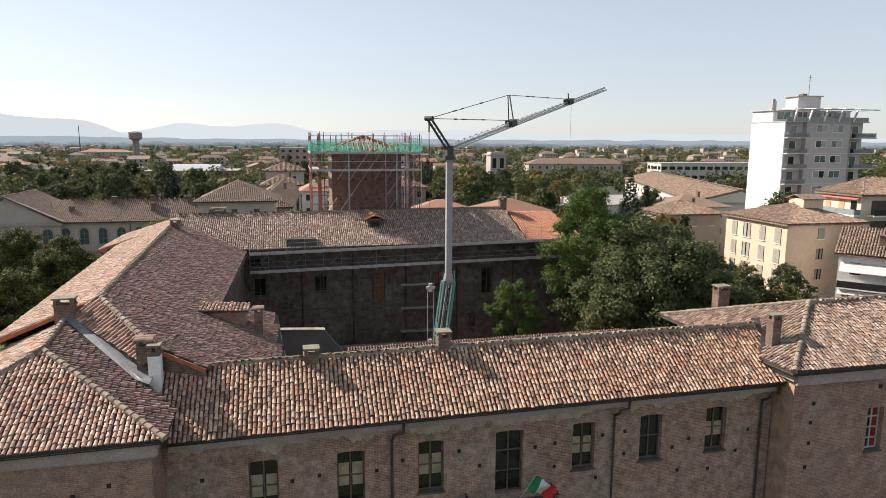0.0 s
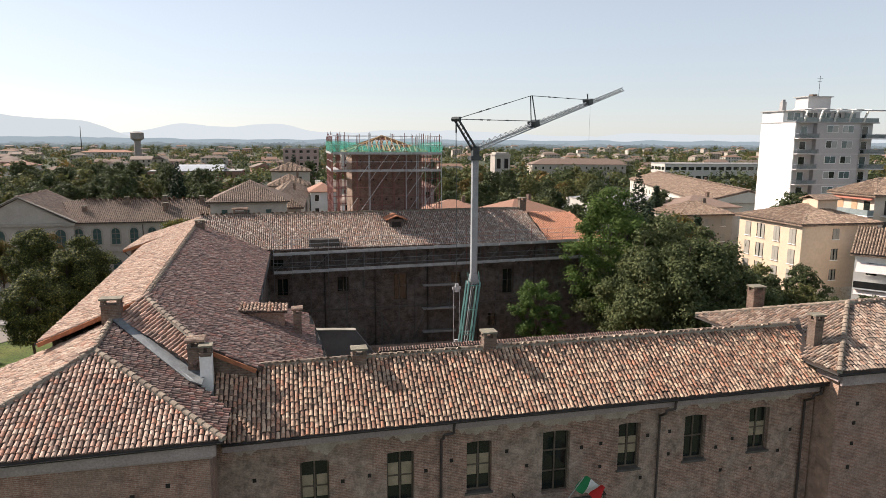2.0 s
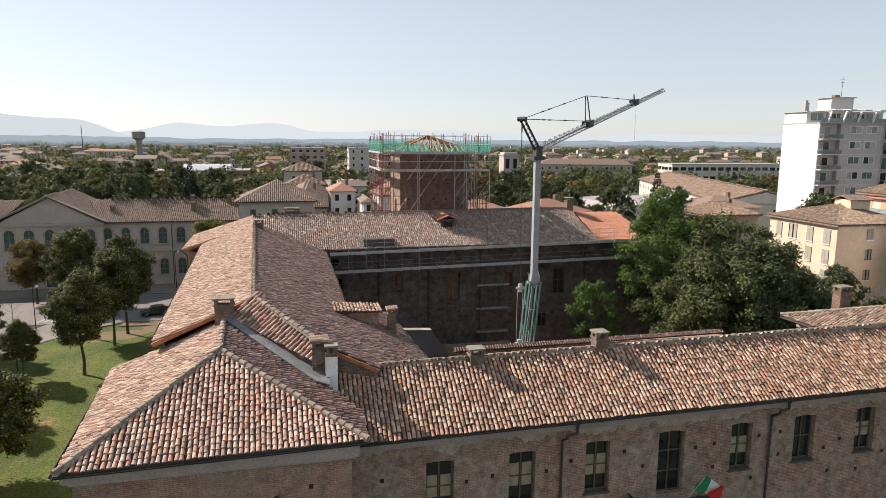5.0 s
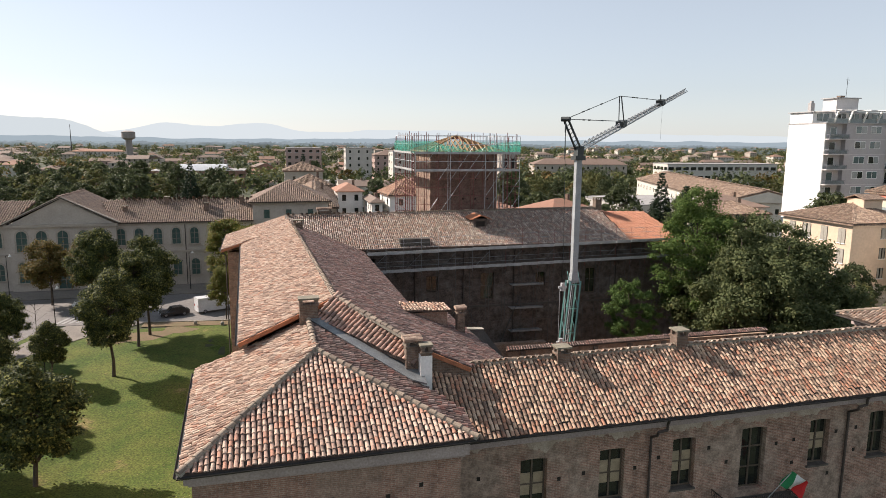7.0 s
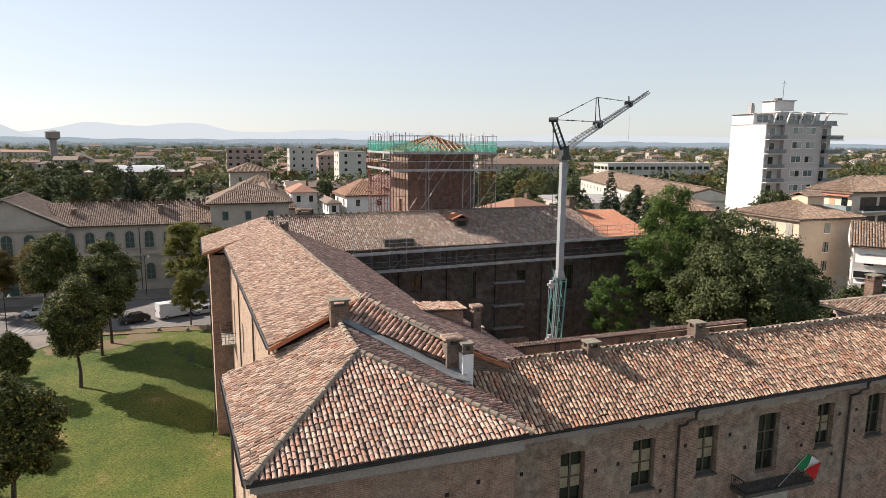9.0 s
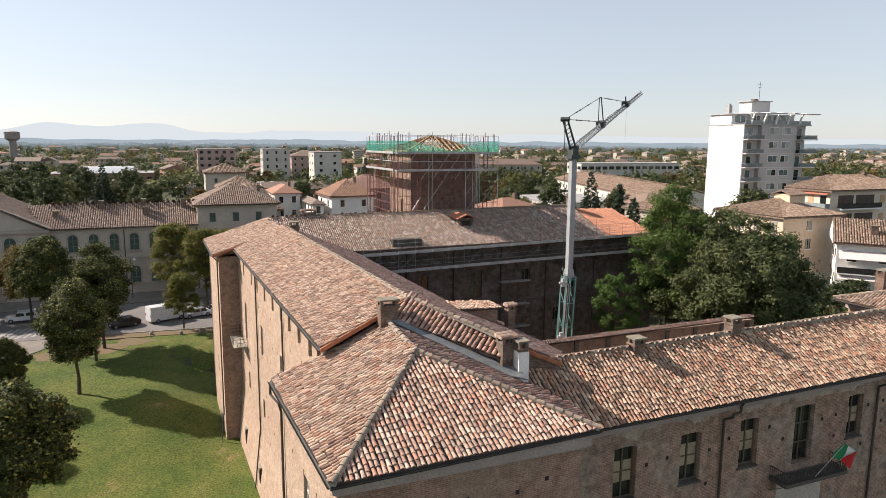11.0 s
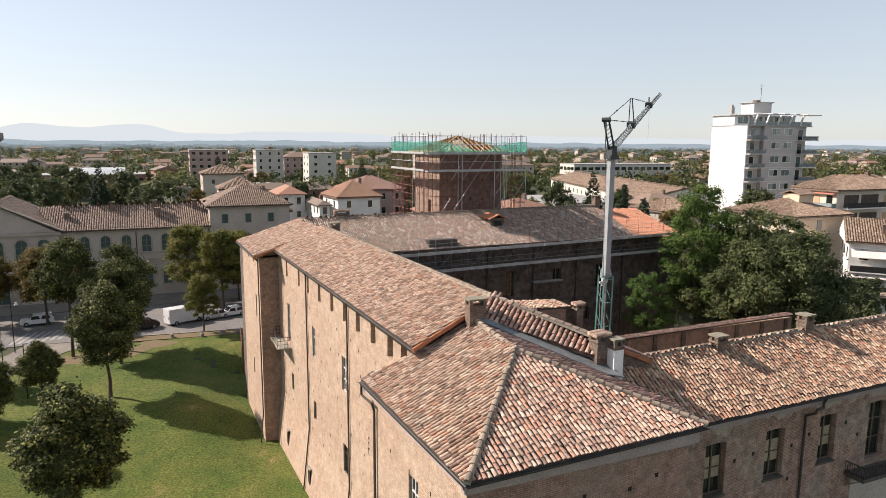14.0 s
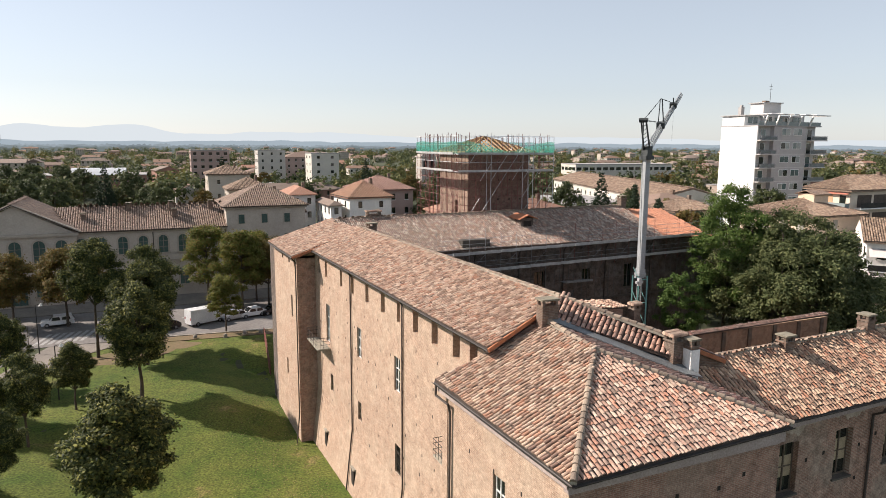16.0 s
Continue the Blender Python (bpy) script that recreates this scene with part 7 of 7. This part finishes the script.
vi = house("villa", 107, 100.9, 22, 9.6, 18.3, 0, 0, 0, 2.6, 4, "cream apartment villa with balconies and a broad tiled roof", detail=False, wallm=mat("villa_render", (0.66, 0.56, 0.45), (0.60, 0.51, 0.41), scale=0.3, fine=3, grit=0.05), roofm=tile_lines, tiled=1.0)
vi.matrix_basis = Matrix()
awn_m = mat("salmon_awning", (0.50, 0.20, 0.14), (0.44, 0.17, 0.12))
# Dark brown that paints the shade inside the loggias.
loggia_m = mat("loggia_shade", (0.11, 0.085, 0.068), (0.075, 0.06, 0.05))
tan_sh = mat("tan_shutters", (0.52, 0.34, 0.21), (0.46, 0.30, 0.18))
for z in (15.0, 11.4, 7.8):
    b = Geo().box(-12.3, -4.8, z - 0.25, -11.003, 4.6, z).obj("balcony", plaster_w, vi)
    sub2(Geo().box(-12.3, -4.8, z, -12.24, 4.6, z + 0.95).box(-12.24, -4.8, z, -11.0, -4.74, z + 0.95), "railing", rail_m, b)
    for y0, m_ in ((-3.9, pane_m), (-1.2, tan_sh), (1.9, tan_sh)):
        Geo().box(-11.06, y0, z + 0.02, -10.95, y0 + 1.25, z + 2.4).obj("shutter" if m_ is tan_sh else "balcony_door", m_, vi)
    Geo().slab([(-11.0, -4.6, z + 3.0), (-11.0, 4.4, z + 3.0), (-11.7, 4.4, z + 2.75), (-11.7, -4.6, z + 2.75)], (0, 0, -0.1)).obj("awning", awn_m, vi, "rolled salmon-coloured awning")
    b = Geo().box(-9.5, -6.2, z - 0.25, 2.0, -4.803, z).obj("balcony", plaster_w, vi)
    sub2(Geo().box(-9.5, -6.2, z, 2.0, -6.14, z + 1.0), "railing", iron_m, b)
    # Flat panels on the wall; the loggia's depth is only painted shade.
    Geo().box(-8.8, -4.86, z + 0.02, -4.6, -4.75, z + 2.5).obj("loggia", loggia_m, vi, "dark panel in the shade colour of a loggia")
    Geo().box(-3.8, -4.86, z + 0.02, 1.4, -4.75, z + 2.5).obj("loggia", loggia_m, vi)
    Geo().box(3.2, -4.86, z + 0.8, 4.6, -4.75, z + 2.3).obj("shutter", tan_sh, vi)
    Geo().box(6.6, -4.86, z + 0.8, 8.0, -4.75, z + 2.3).obj("shutter", tan_sh, vi)
vi.matrix_basis = pose(107, 100.9, 1.9)

lo = house("low_house", 85.7, 75.9, 17.0, 13.0, 11.8, -49.6, 8, 1, 3.1, 3, "white rendered house with awnings and a skylight", hip=False, win=(1.3, 1.7), step=4.2, roofm=tile_lines, tiled=1.0)
lo.matrix_basis = Matrix()
sub2(Geo().box(-4.0, -4.6, 12.6, -3.0, -3.6, 14.6).box(-4.1, -4.7, 14.6, -2.9, -3.5, 14.75), "tile_hat", chim_m, Geo().box(-4.0, -4.6, 12.3, -3.0, -3.6, 12.6).obj("chimney", chim_m, lo))
Geo().slab([(-1.6, -4.7, 13.22), (-0.4, -4.7, 13.22), (-0.4, -3.8, 13.63), (-1.6, -3.8, 13.63)], (0, 0, 0.12)).obj("skylight", mat("skylight_glass", (0.35, 0.42, 0.48), (0.3, 0.37, 0.43), rough=0.1), lo)
for z in (10.2, 7.0):
    Geo().slab([(-8.2, -6.5, z + 0.6), (7.6, -6.5, z + 0.6), (7.6, -8.2, z - 0.5), (-8.2, -8.2, z - 0.5)], (0, 0, -0.07)).obj("awning", mat("awning_canvas", (0.66, 0.58, 0.55), (0.60, 0.53, 0.50)), lo, "long pale folding awning")
    b = Geo().box(-8.3, -8.1, z - 3.0, 7.7, -6.503, z - 2.8).obj("balcony", plaster_w, lo)
    sub2(Geo().box(-8.3, -8.1, z - 2.8, 7.7, -8.05, z - 1.85), "railing", iron_m, b)
lo.matrix_basis = pose(85.7, 75.9, 1.9, 0, 0, -49.6)
house("grey_house", 79, 124, 12, 10, 12.8, 0, 6, 1, 2.2, 4, "grey-brown town house with closed shutters", winm=shut_m, roofm=tile_lines, tiled=1.0)
house("pink_house", 27.5, 184, 15, 14, 14.6, 0, 4, 4, 3.4, 4, "pinkish apartment house with a hipped roof", step=3.6, tiled=1.2)
house("white_house", 18.5, 170, 10.8, 12.5, 13.9, 3, 8, 2, 3.6, 4, "white rendered house with an orange-brown tile roof", step=5.2, tiled=1.1)
house("white_house", 10.4, 172, 2.6, 15, 12.2, 0, 8, 5, 1.0, 4, "narrow white house with a dark roof", step=3.4)
house("white_house", 5.2, 184, 6.4, 13, 14.0, 0, 8, 2, 1.9, 4, "white rendered house with an orange roof", step=3.2)
house("old_house", -3.2, 273, 14.5, 14.5, 15.2, 0, 0, 0, 3.2, 3, "large old house with a hipped tile roof", step=5, tiled=1.3)
house("old_house", -3.5, 214, 12, 12, 13.4, 0, 0, 0, 3.2, 3, "lower old house under a hipped tile roof", step=5, roofm=tile_lines, tiled=1.0)
house("long_house", -4.2, 176, 9.5, 54, 12.6, -3, 0, 1, 3.0, 3, "long cream house seen along its gable", step=4.5, tiled=1.2)
house("brick_depot", -56, 410, 50, 26, 9.5, 0, 7, None, floors=2, label="long low brick depot with strip windows", step=4.0, win=(2.2, 1.4))
vt = thing("vaulted_roof", (-54, 410, 11), "shallow pale barrel vault on the depot", "roof")
vs = [(-67 + 26 * i, 410 - 12 + 24 * j / 12, 11.7 + 3.2 * math.sin(math.pi * j / 12)) for i in (0, 1) for j in range(13)]
Geo().add(vs, [(j, j + 1, j + 14, j + 13) for j in range(12)] + [tuple(range(13)), tuple(range(25, 12, -1))]).obj("vault", mat("pale_metal_roof", (0.48, 0.50, 0.52), (0.42, 0.44, 0.46), rough=0.5), vt)
house("apartment_block", 2.8, 419, 20.8, 14, 22.2, 0, 4, None, floors=6, label="brown brick apartment block with balconies", step=4, win=(1.8, 1.6))
house("apartment_block", 51.5, 347, 14, 14, 21.6, 0, 2, None, floors=6, label="pale rendered apartment block with small windows", step=5, win=(1.4, 1.4))
house("apartment_block", 32, 387, 14.6, 12, 22.6, 0, 5, None, floors=6, label="pale apartment block with stacked balconies", step=4)
house("apartment_block", 62, 430, 30, 16, 18.0, 0, 4, 1, floors=5, label="long rendered apartment block", step=4)
house("school", 235, 343, 67, 18, 15.2, -6, 2, None, floors=3, label="long white school building with bands of windows", step=4.4, win=(3.2, 1.9))
house("warehouse", 145.5, 226, 25, 120, 10.0, -18.4, 2, 0, 3.4, 2, "long low hall under a brown tiled roof", step=6, hip=False, roofm=tile_lines, tiled=1.9)
house("white_hall", 112, 214, 30, 36, 7.0, 0, 5, None, floors=1, label="flat white industrial hall", step=6, win=(1.4, 1.6))
house("white_hall", 74, 205, 34, 24, 5.5, 10, 5, None, floors=1, label="flat white industrial hall", step=7, win=(1.4, 1.6))
house("arcaded_house", 176, 402, 60, 18, 13.0, -10, 0, 1, 3.6, 3, "long cream house with a tiled roof", step=4.5)
house("town_house", 95, 147, 15, 13, 12.0, 0, 1, 1, 2.4, 3, "grey rendered town house with shutters", shutters=True, step=4)
house("red_roof_house", 42, 128, 13, 11, 13.6, 20, 3, 2, 2.3, 3, "small house with an orange tile roof")
house("red_roof_house", 24, 122, 10, 10, 12.0, 10, 5, 1, 2.0, 3, "small pale house with a tile roof")
house("red_roof_house", 31, 140, 12, 10, 12.6, -10, 3, 2, 2.2, 3, "small ochre house with a tile roof")
house("far_hall", -212, 850, 56, 22, 12.0, 5, 2, 2, 2.6, 3, "long pale house with a red roof", step=4)
wt = thing("water_tower", (-172, 814, 1.9), "concrete water tower with a wide head", "water tower")
Geo().tube((-172, 814, 1.9), (-172, 814, 27), 4.2, 3.4, 16).obj("shaft", mat("weathered_concrete", (0.30, 0.27, 0.25), (0.25, 0.22, 0.2), scale=0.2), wt)
Geo().tube((-172, 814, 27), (-172, 814, 29.5), 3.4, 7.2, 16).tube((-172, 814, 29.5), (-172, 814, 36), 7.2, 7.2, 16).tube((-172, 814, 36), (-172, 814, 37.5), 7.6, 3.0, 16).obj("tank", mat("weathered_concrete", (0.3, 0.27, 0.25)), wt)
mast = thing("radio_mast", (-240, 850, 1.9), "thin lattice radio mast", "mast")
Geo().tube((-240, 850, 1.9), (-240, 850, 44), 0.7, 0.25, 6).obj("pole", iron_m, mast)
bell = thing("bell_tower", (102, 326, 1.9), "square plastered bell tower with open arches", "tower")
Geo().box(98, 326, 1.9, 106, 334, 22).box(97.6, 325.6, 22, 106.4, 334.4, 22.6).box(98.4, 326.4, 22.6, 105.6, 333.6, 23.6).obj("wall", WALLS[1], bell)
for x in (100, 104):
    # Dark box on the wall paints the shade within the arch.
    Geo().box(x - 1.0, 325.9, 15.5, x + 1.0, 326.0, 20.5).obj("belfry_opening", hole_m, bell)

# ---- the wider town ----
random.seed(31)
taken = [(-30, 140, 62), (8, 75, 46), (115, 133, 16), (82, 96, 12), (107, 101, 14), (86, 76, 12), (18, 170, 14), (-3, 273, 11), (-4, 180, 26), (-4, 214, 9), (-56, 410, 30), (3, 419, 14), (51, 347, 11), (32, 387, 11), (62, 430, 18), (218, 345, 22), (252, 341, 22), (130, 180, 20), (145, 226, 24), (158, 265, 22), (79, 124, 9), (112, 214, 24), (74, 205, 24), (176, 402, 36), (72, 132, 11), (42, 128, 10), (24, 122, 9), (31, 140, 10), (-212, 850, 34), (102, 330, 8), (-35, 90, 40)]
free = lambda x, y, r: all(math.hypot(x - a, y - b) > r + c for a, b, c in taken)


def in_view(x, y, pad=8):
    a = math.degrees(math.atan2(x + 15, y - 4))
    return -27 - pad < a < 62 + pad


count = 0
for k in range(2600):
    y = 112 + 480 * random.random() ** 1.2
    x = random.uniform(-0.6, 1.75) * y - 20
    w, d = random.uniform(10, 22), random.uniform(9, 15)
    if count >= 52 or not in_view(x, y, 2) or x < -10 and y < 150 or not free(x, y, max(w, d) * 0.62):
        continue
    if 0.2 * y < x < 0.48 * y and y < 400 and random.random() < 0.85 or x < -15 and y < 260 and random.random() < 0.7:
        continue
    taken.append((x, y, max(w, d) * 0.62))
    h = random.choice((5.5, 6.0, 6.5, 7.5, 8.5, 9.5, 12)) * 0.9
    flat = random.random() < 0.1
    house("town_house", x, y, w, d, h, random.choice((0, 0, 6, -8, 12, 84, 90)), random.randrange(8), None if flat else random.randrange(6), None, max(1, int(h / 3.1)), random.choice(("rendered town house with a clay tile roof", "pale town house with a hipped roof", "ochre town house with a tiled roof")), hip=random.random() < 0.7, detail=y < 330, step=4.2, tiled=1.5 if y < 240 and not flat else 0.0)
    count += 1

# far houses, past counting
rngf = np.random.default_rng(5)
for tag, wmat, rmat in (("a", WALLS[2], ROOFS[0]), ("b", WALLS[0], ROOFS[5]), ("c", WALLS[6], ROOFS[3]), ("d", WALLS[4], ROOFS[1])):
    gw, gr, gp = Geo(), Geo(), Geo()
    for k in range(170):
        y = 460 + 1900 * rngf.random() ** 1.4
        x = rngf.uniform(-0.62, 1.8) * y
        if not in_view(x, y, 4):
            continue
        w, d, h = rngf.uniform(9, 21), rngf.uniform(8, 14), rngf.choice([5.5, 6.0, 7.0, 8.0, 9.5, 12.0])
        gw.box(x - w / 2, y - d / 2, 1.9, x + w / 2, y + d / 2, 1.9 + h)
        for fl in range(int(h / 3)):
            for q in range(int(w / 3.2)):
                u = x - w / 2 + w * (q + 0.5) / int(w / 3.2)
                gp.box(u - 0.55, y - d / 2 - 0.06, 3.0 + fl * 3.0, u + 0.55, y - d / 2 + 0.02, 4.5 + fl * 3.0)
        c, faces = hip_roof(w, d, 1.9 + h + 0.1, d * 0.2, 0.5, rngf.random() < 0.6)
        for f in faces:
            gr.add([(p[0] + x, p[1] + y, p[2]) for p in f], [tuple(range(len(f)))])
    ob = raw("far_houses", gw.v, gw.f, wmat)
    tagged(ob, "distant rendered houses across the plain", "houses", kind="stuff")
    raw("roofs", gr.v, gr.f, rmat, ob)["kind"] = "stuff"
    raw("windows", gp.v, gp.f, pane_m, ob)["kind"] = "stuff"

# woods: mid trees are things, far ones are one mass
# Olive and deep stops are greyed: distance haze is put into the leaf colour.
olive = leaf_mat("leaf_olive", [(0.072, 0.085, 0.034), (0.115, 0.128, 0.046), (0.165, 0.165, 0.058), (0.095, 0.105, 0.04), (0.19, 0.155, 0.06)], 0.3)
rust = leaf_mat("leaf_rust", [(0.15, 0.09, 0.035), (0.11, 0.105, 0.033), (0.20, 0.12, 0.04), (0.13, 0.12, 0.035)], 0.3)
deep = leaf_mat("leaf_deep", [(0.045, 0.06, 0.029), (0.072, 0.09, 0.04), (0.105, 0.122, 0.05), (0.055, 0.072, 0.034)], 0.3)
m1 = tree("garden_tree", 14.5, 5.6, 1.8, deep, 6500, 0.42, "dark green garden tree between the houses", 41, clumps=110, lump=0.22, plain=True)
m1.location = (-70, 165, 1.9)
m2 = tree("garden_tree", 13.0, 4.9, 1.6, olive, 6000, 0.40, "olive-green garden tree between the houses", 42, clumps=100, lump=0.23, plain=True)
m2.location = (44, 150, 1.9)
m3 = tree("garden_tree", 12.0, 4.6, 1.6, rust, 5600, 0.40, "garden tree in autumn brown", 43, clumps=100, lump=0.23, plain=True)
m3.location = (58, 138, 1.9)
spots = [(m1, 46, 96, 0.85), (m1, 53, 90, 0.8), (m2, 58, 99, 0.9), (m1, 49, 106, 0.95), (m3, 66, 108, 1.15), (m1, 64, 82, 0.6), (m1, 57, 76, 0.6), (m2, 69, 80, 0.55), (m1, 88, 152, 1.0), (m1, 52, 68, 0.65), (m1, 60, 66, 0.6), (m2, 66, 70, 0.55), (m1, 72, 72, 0.5), (m3, 46, 84, 0.75), (m3, 85.5, 134, 1.2), (m1, 98, 117, 1.15), (m2, 55, 86, 0.9), (m2, 61, 92, 0.9), (m1, 66, 97, 0.85), (m2, 70, 103, 0.8), (m1, 62, 104, 0.9), (m2, 68, 88, 0.7), (m1, 72, 84, 0.6)]
for k in range(86):
    y = 138 + 260 * random.random() ** 1.1
    spots.append((random.choice((m1, m2, m2, m2, m3)), y * random.uniform(0.21, 0.47), y, random.uniform(0.75, 1.12)))
for k in range(62):
    y = 158 + 250 * random.random()
    spots.append((random.choice((m1, m1, m1, m2)), y * random.uniform(-0.42, -0.13), y, random.uniform(0.85, 1.2)))
for k in range(900):
    if len(spots) > 275:
        break
    y = 150 + 420 * random.random()
    x = random.uniform(-0.5, 1.7) * y - 20
    if in_view(x, y, 2) and free(x, y, 4):
        spots.append((random.choice((m1, m1, m2, m3)), x, y, random.uniform(0.55, 1.05)))
for src, x, y, s in spots:
    if not free(x, y, 0.0) and not (36 < x < 82 and y < 110):
        continue
    copy_thing(src, pose(x, y, 1.8, 0, 0, random.uniform(0, 360)) @ Matrix.Diagonal((s, s, s * random.uniform(0.9, 1.15), 1)))


def conifer(x, y, h, r, seed):
    t = thing("conifer", (x, y, 1.8), "dark pointed fir tree among the houses", "tree", "firs")
    Geo().tube((x, y, 1.5), (x, y, 1.8 + h), 0.25, 0.03, 8).obj("trunk", bark_m, t)
    cs_, rs = [], []
    for i in range(24):
        f = i / 24
        rr = r * (1 - f) + 0.25
        for j in range(max(3, int(9 * (1 - f)))):
            a = j * 2 * math.pi / max(3, int(9 * (1 - f))) + i
            cs_.append((x + rr * 0.7 * math.cos(a), y + rr * 0.7 * math.sin(a), 2.6 + h * 0.95 * f))
            rs.append(0.45 + rr * 0.28)
    v, f = leaves(9000, cs_, rs, 0.5, 0.7, seed)
    raw("crown", v.tolist(), f.tolist(), leaf_mat("needles", [(0.016, 0.03, 0.016), (0.03, 0.048, 0.024), (0.022, 0.036, 0.018)], 0.1), t)


for k, (x, y, h, r) in enumerate(((62, 112, 17, 4.2), (71, 110, 14, 3.4), (76, 122, 13, 2.8), (91.8, 169.5, 19.6, 5.2), (80.7, 141.4, 17.8, 3.0), (96, 158, 13, 5.0), (-44, 262, 20, 5), (-2, 300, 22, 5), (60, 300, 20, 5))):
    conifer(x, y, h, r, 60 + k)

rngw = np.random.default_rng(9)
for mname, lm, n in (("far_woods", deep, 4600), ("far_woods", olive, 3000), ("far_woods", rust, 500)):
    cc, rr = [], []
    while len(cc) < n:
        y = 300 + 1500 * rngw.random() ** 1.6
        x = rngw.uniform(-0.62, 1.8) * y
        if not in_view(x, y, 4):
            continue
        for j in range(3):
            s = rngw.uniform(2.2, 4.6) * (1 + y / 2000)
            cc.append((x + rngw.normal(0, 4), y + rngw.normal(0, 3), 1.9 + rngw.uniform(2.5, 9.5)))
            rr.append(s)
    v, f = leaves(n * 40, cc, rr, 1.5, 0.9, int(n), plain=True)
    tagged(raw(mname, v.tolist(), f.tolist(), lm), "distant woods and gardens across the plain", "trees", kind="stuff")

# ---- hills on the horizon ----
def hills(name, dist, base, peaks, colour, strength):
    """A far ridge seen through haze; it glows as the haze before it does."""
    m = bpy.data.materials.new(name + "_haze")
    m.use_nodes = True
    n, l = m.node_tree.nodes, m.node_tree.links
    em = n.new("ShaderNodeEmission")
    # The haze before the ridge is put into this glow colour.
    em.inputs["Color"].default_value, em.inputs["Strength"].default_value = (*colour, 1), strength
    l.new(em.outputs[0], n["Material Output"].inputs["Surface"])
    vs = []
    N = 260
    for i in range(N + 1):
        a = -50 + 130 * i / N
        h = base + sum(p[1] * math.exp(-((a - p[0]) / p[2]) ** 2) for p in peaks) + 9 * noise.noise(Vector((a * 0.45, dist, 0))) + 3 * noise.noise(Vector((a * 2.1, dist, 3)))
        x, y = dist * math.sin(radians(a)), dist * math.cos(radians(a))
        vs += [(x, y, -60), (x, y, 29 + h)]
    fs = [(2 * i, 2 * i + 2, 2 * i + 3, 2 * i + 1) for i in range(N)]
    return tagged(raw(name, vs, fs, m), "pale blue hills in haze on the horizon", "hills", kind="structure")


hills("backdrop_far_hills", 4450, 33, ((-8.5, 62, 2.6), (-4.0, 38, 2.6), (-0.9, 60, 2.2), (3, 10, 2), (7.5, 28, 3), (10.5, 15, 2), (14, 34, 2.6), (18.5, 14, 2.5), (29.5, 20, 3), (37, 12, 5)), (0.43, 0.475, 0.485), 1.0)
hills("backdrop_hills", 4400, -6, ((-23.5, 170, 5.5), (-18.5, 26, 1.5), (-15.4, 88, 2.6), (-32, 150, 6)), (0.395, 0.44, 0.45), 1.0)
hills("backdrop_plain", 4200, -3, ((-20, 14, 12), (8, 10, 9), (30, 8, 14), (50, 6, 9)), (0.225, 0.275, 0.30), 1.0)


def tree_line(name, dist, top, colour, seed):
    """A far belt of trees across the plain, haze put into its glow colour, with a bumpy upper edge."""
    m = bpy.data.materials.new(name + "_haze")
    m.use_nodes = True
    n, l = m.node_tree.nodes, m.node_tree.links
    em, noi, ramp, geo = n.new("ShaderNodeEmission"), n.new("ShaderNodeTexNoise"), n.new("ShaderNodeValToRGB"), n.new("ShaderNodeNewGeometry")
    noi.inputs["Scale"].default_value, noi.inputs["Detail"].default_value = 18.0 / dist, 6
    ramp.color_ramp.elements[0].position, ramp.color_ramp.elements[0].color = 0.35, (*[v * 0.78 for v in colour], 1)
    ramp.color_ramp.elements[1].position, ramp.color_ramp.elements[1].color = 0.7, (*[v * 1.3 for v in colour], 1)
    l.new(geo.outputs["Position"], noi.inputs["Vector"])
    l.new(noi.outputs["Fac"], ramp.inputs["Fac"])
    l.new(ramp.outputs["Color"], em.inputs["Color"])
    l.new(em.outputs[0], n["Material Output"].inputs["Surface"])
    vs, N = [], 2400
    for i in range(N + 1):
        a = -50 + 130 * i / N
        h = top * (0.72 + 0.45 * noise.noise(Vector((a * 0.8, seed, 0))) + 0.3 * noise.noise(Vector((a * 5.1, seed, 3))) + 0.16 * noise.noise(Vector((a * 19, seed, 7))))
        x, y = dist * math.sin(radians(a)), dist * math.cos(radians(a))
        vs += [(x, y, -2), (x, y, 1.9 + max(2.0, h))]
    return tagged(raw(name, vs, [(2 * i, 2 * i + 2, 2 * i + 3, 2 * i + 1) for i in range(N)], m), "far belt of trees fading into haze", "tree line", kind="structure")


# Farther belts glow paler, so the haze deepens with distance.
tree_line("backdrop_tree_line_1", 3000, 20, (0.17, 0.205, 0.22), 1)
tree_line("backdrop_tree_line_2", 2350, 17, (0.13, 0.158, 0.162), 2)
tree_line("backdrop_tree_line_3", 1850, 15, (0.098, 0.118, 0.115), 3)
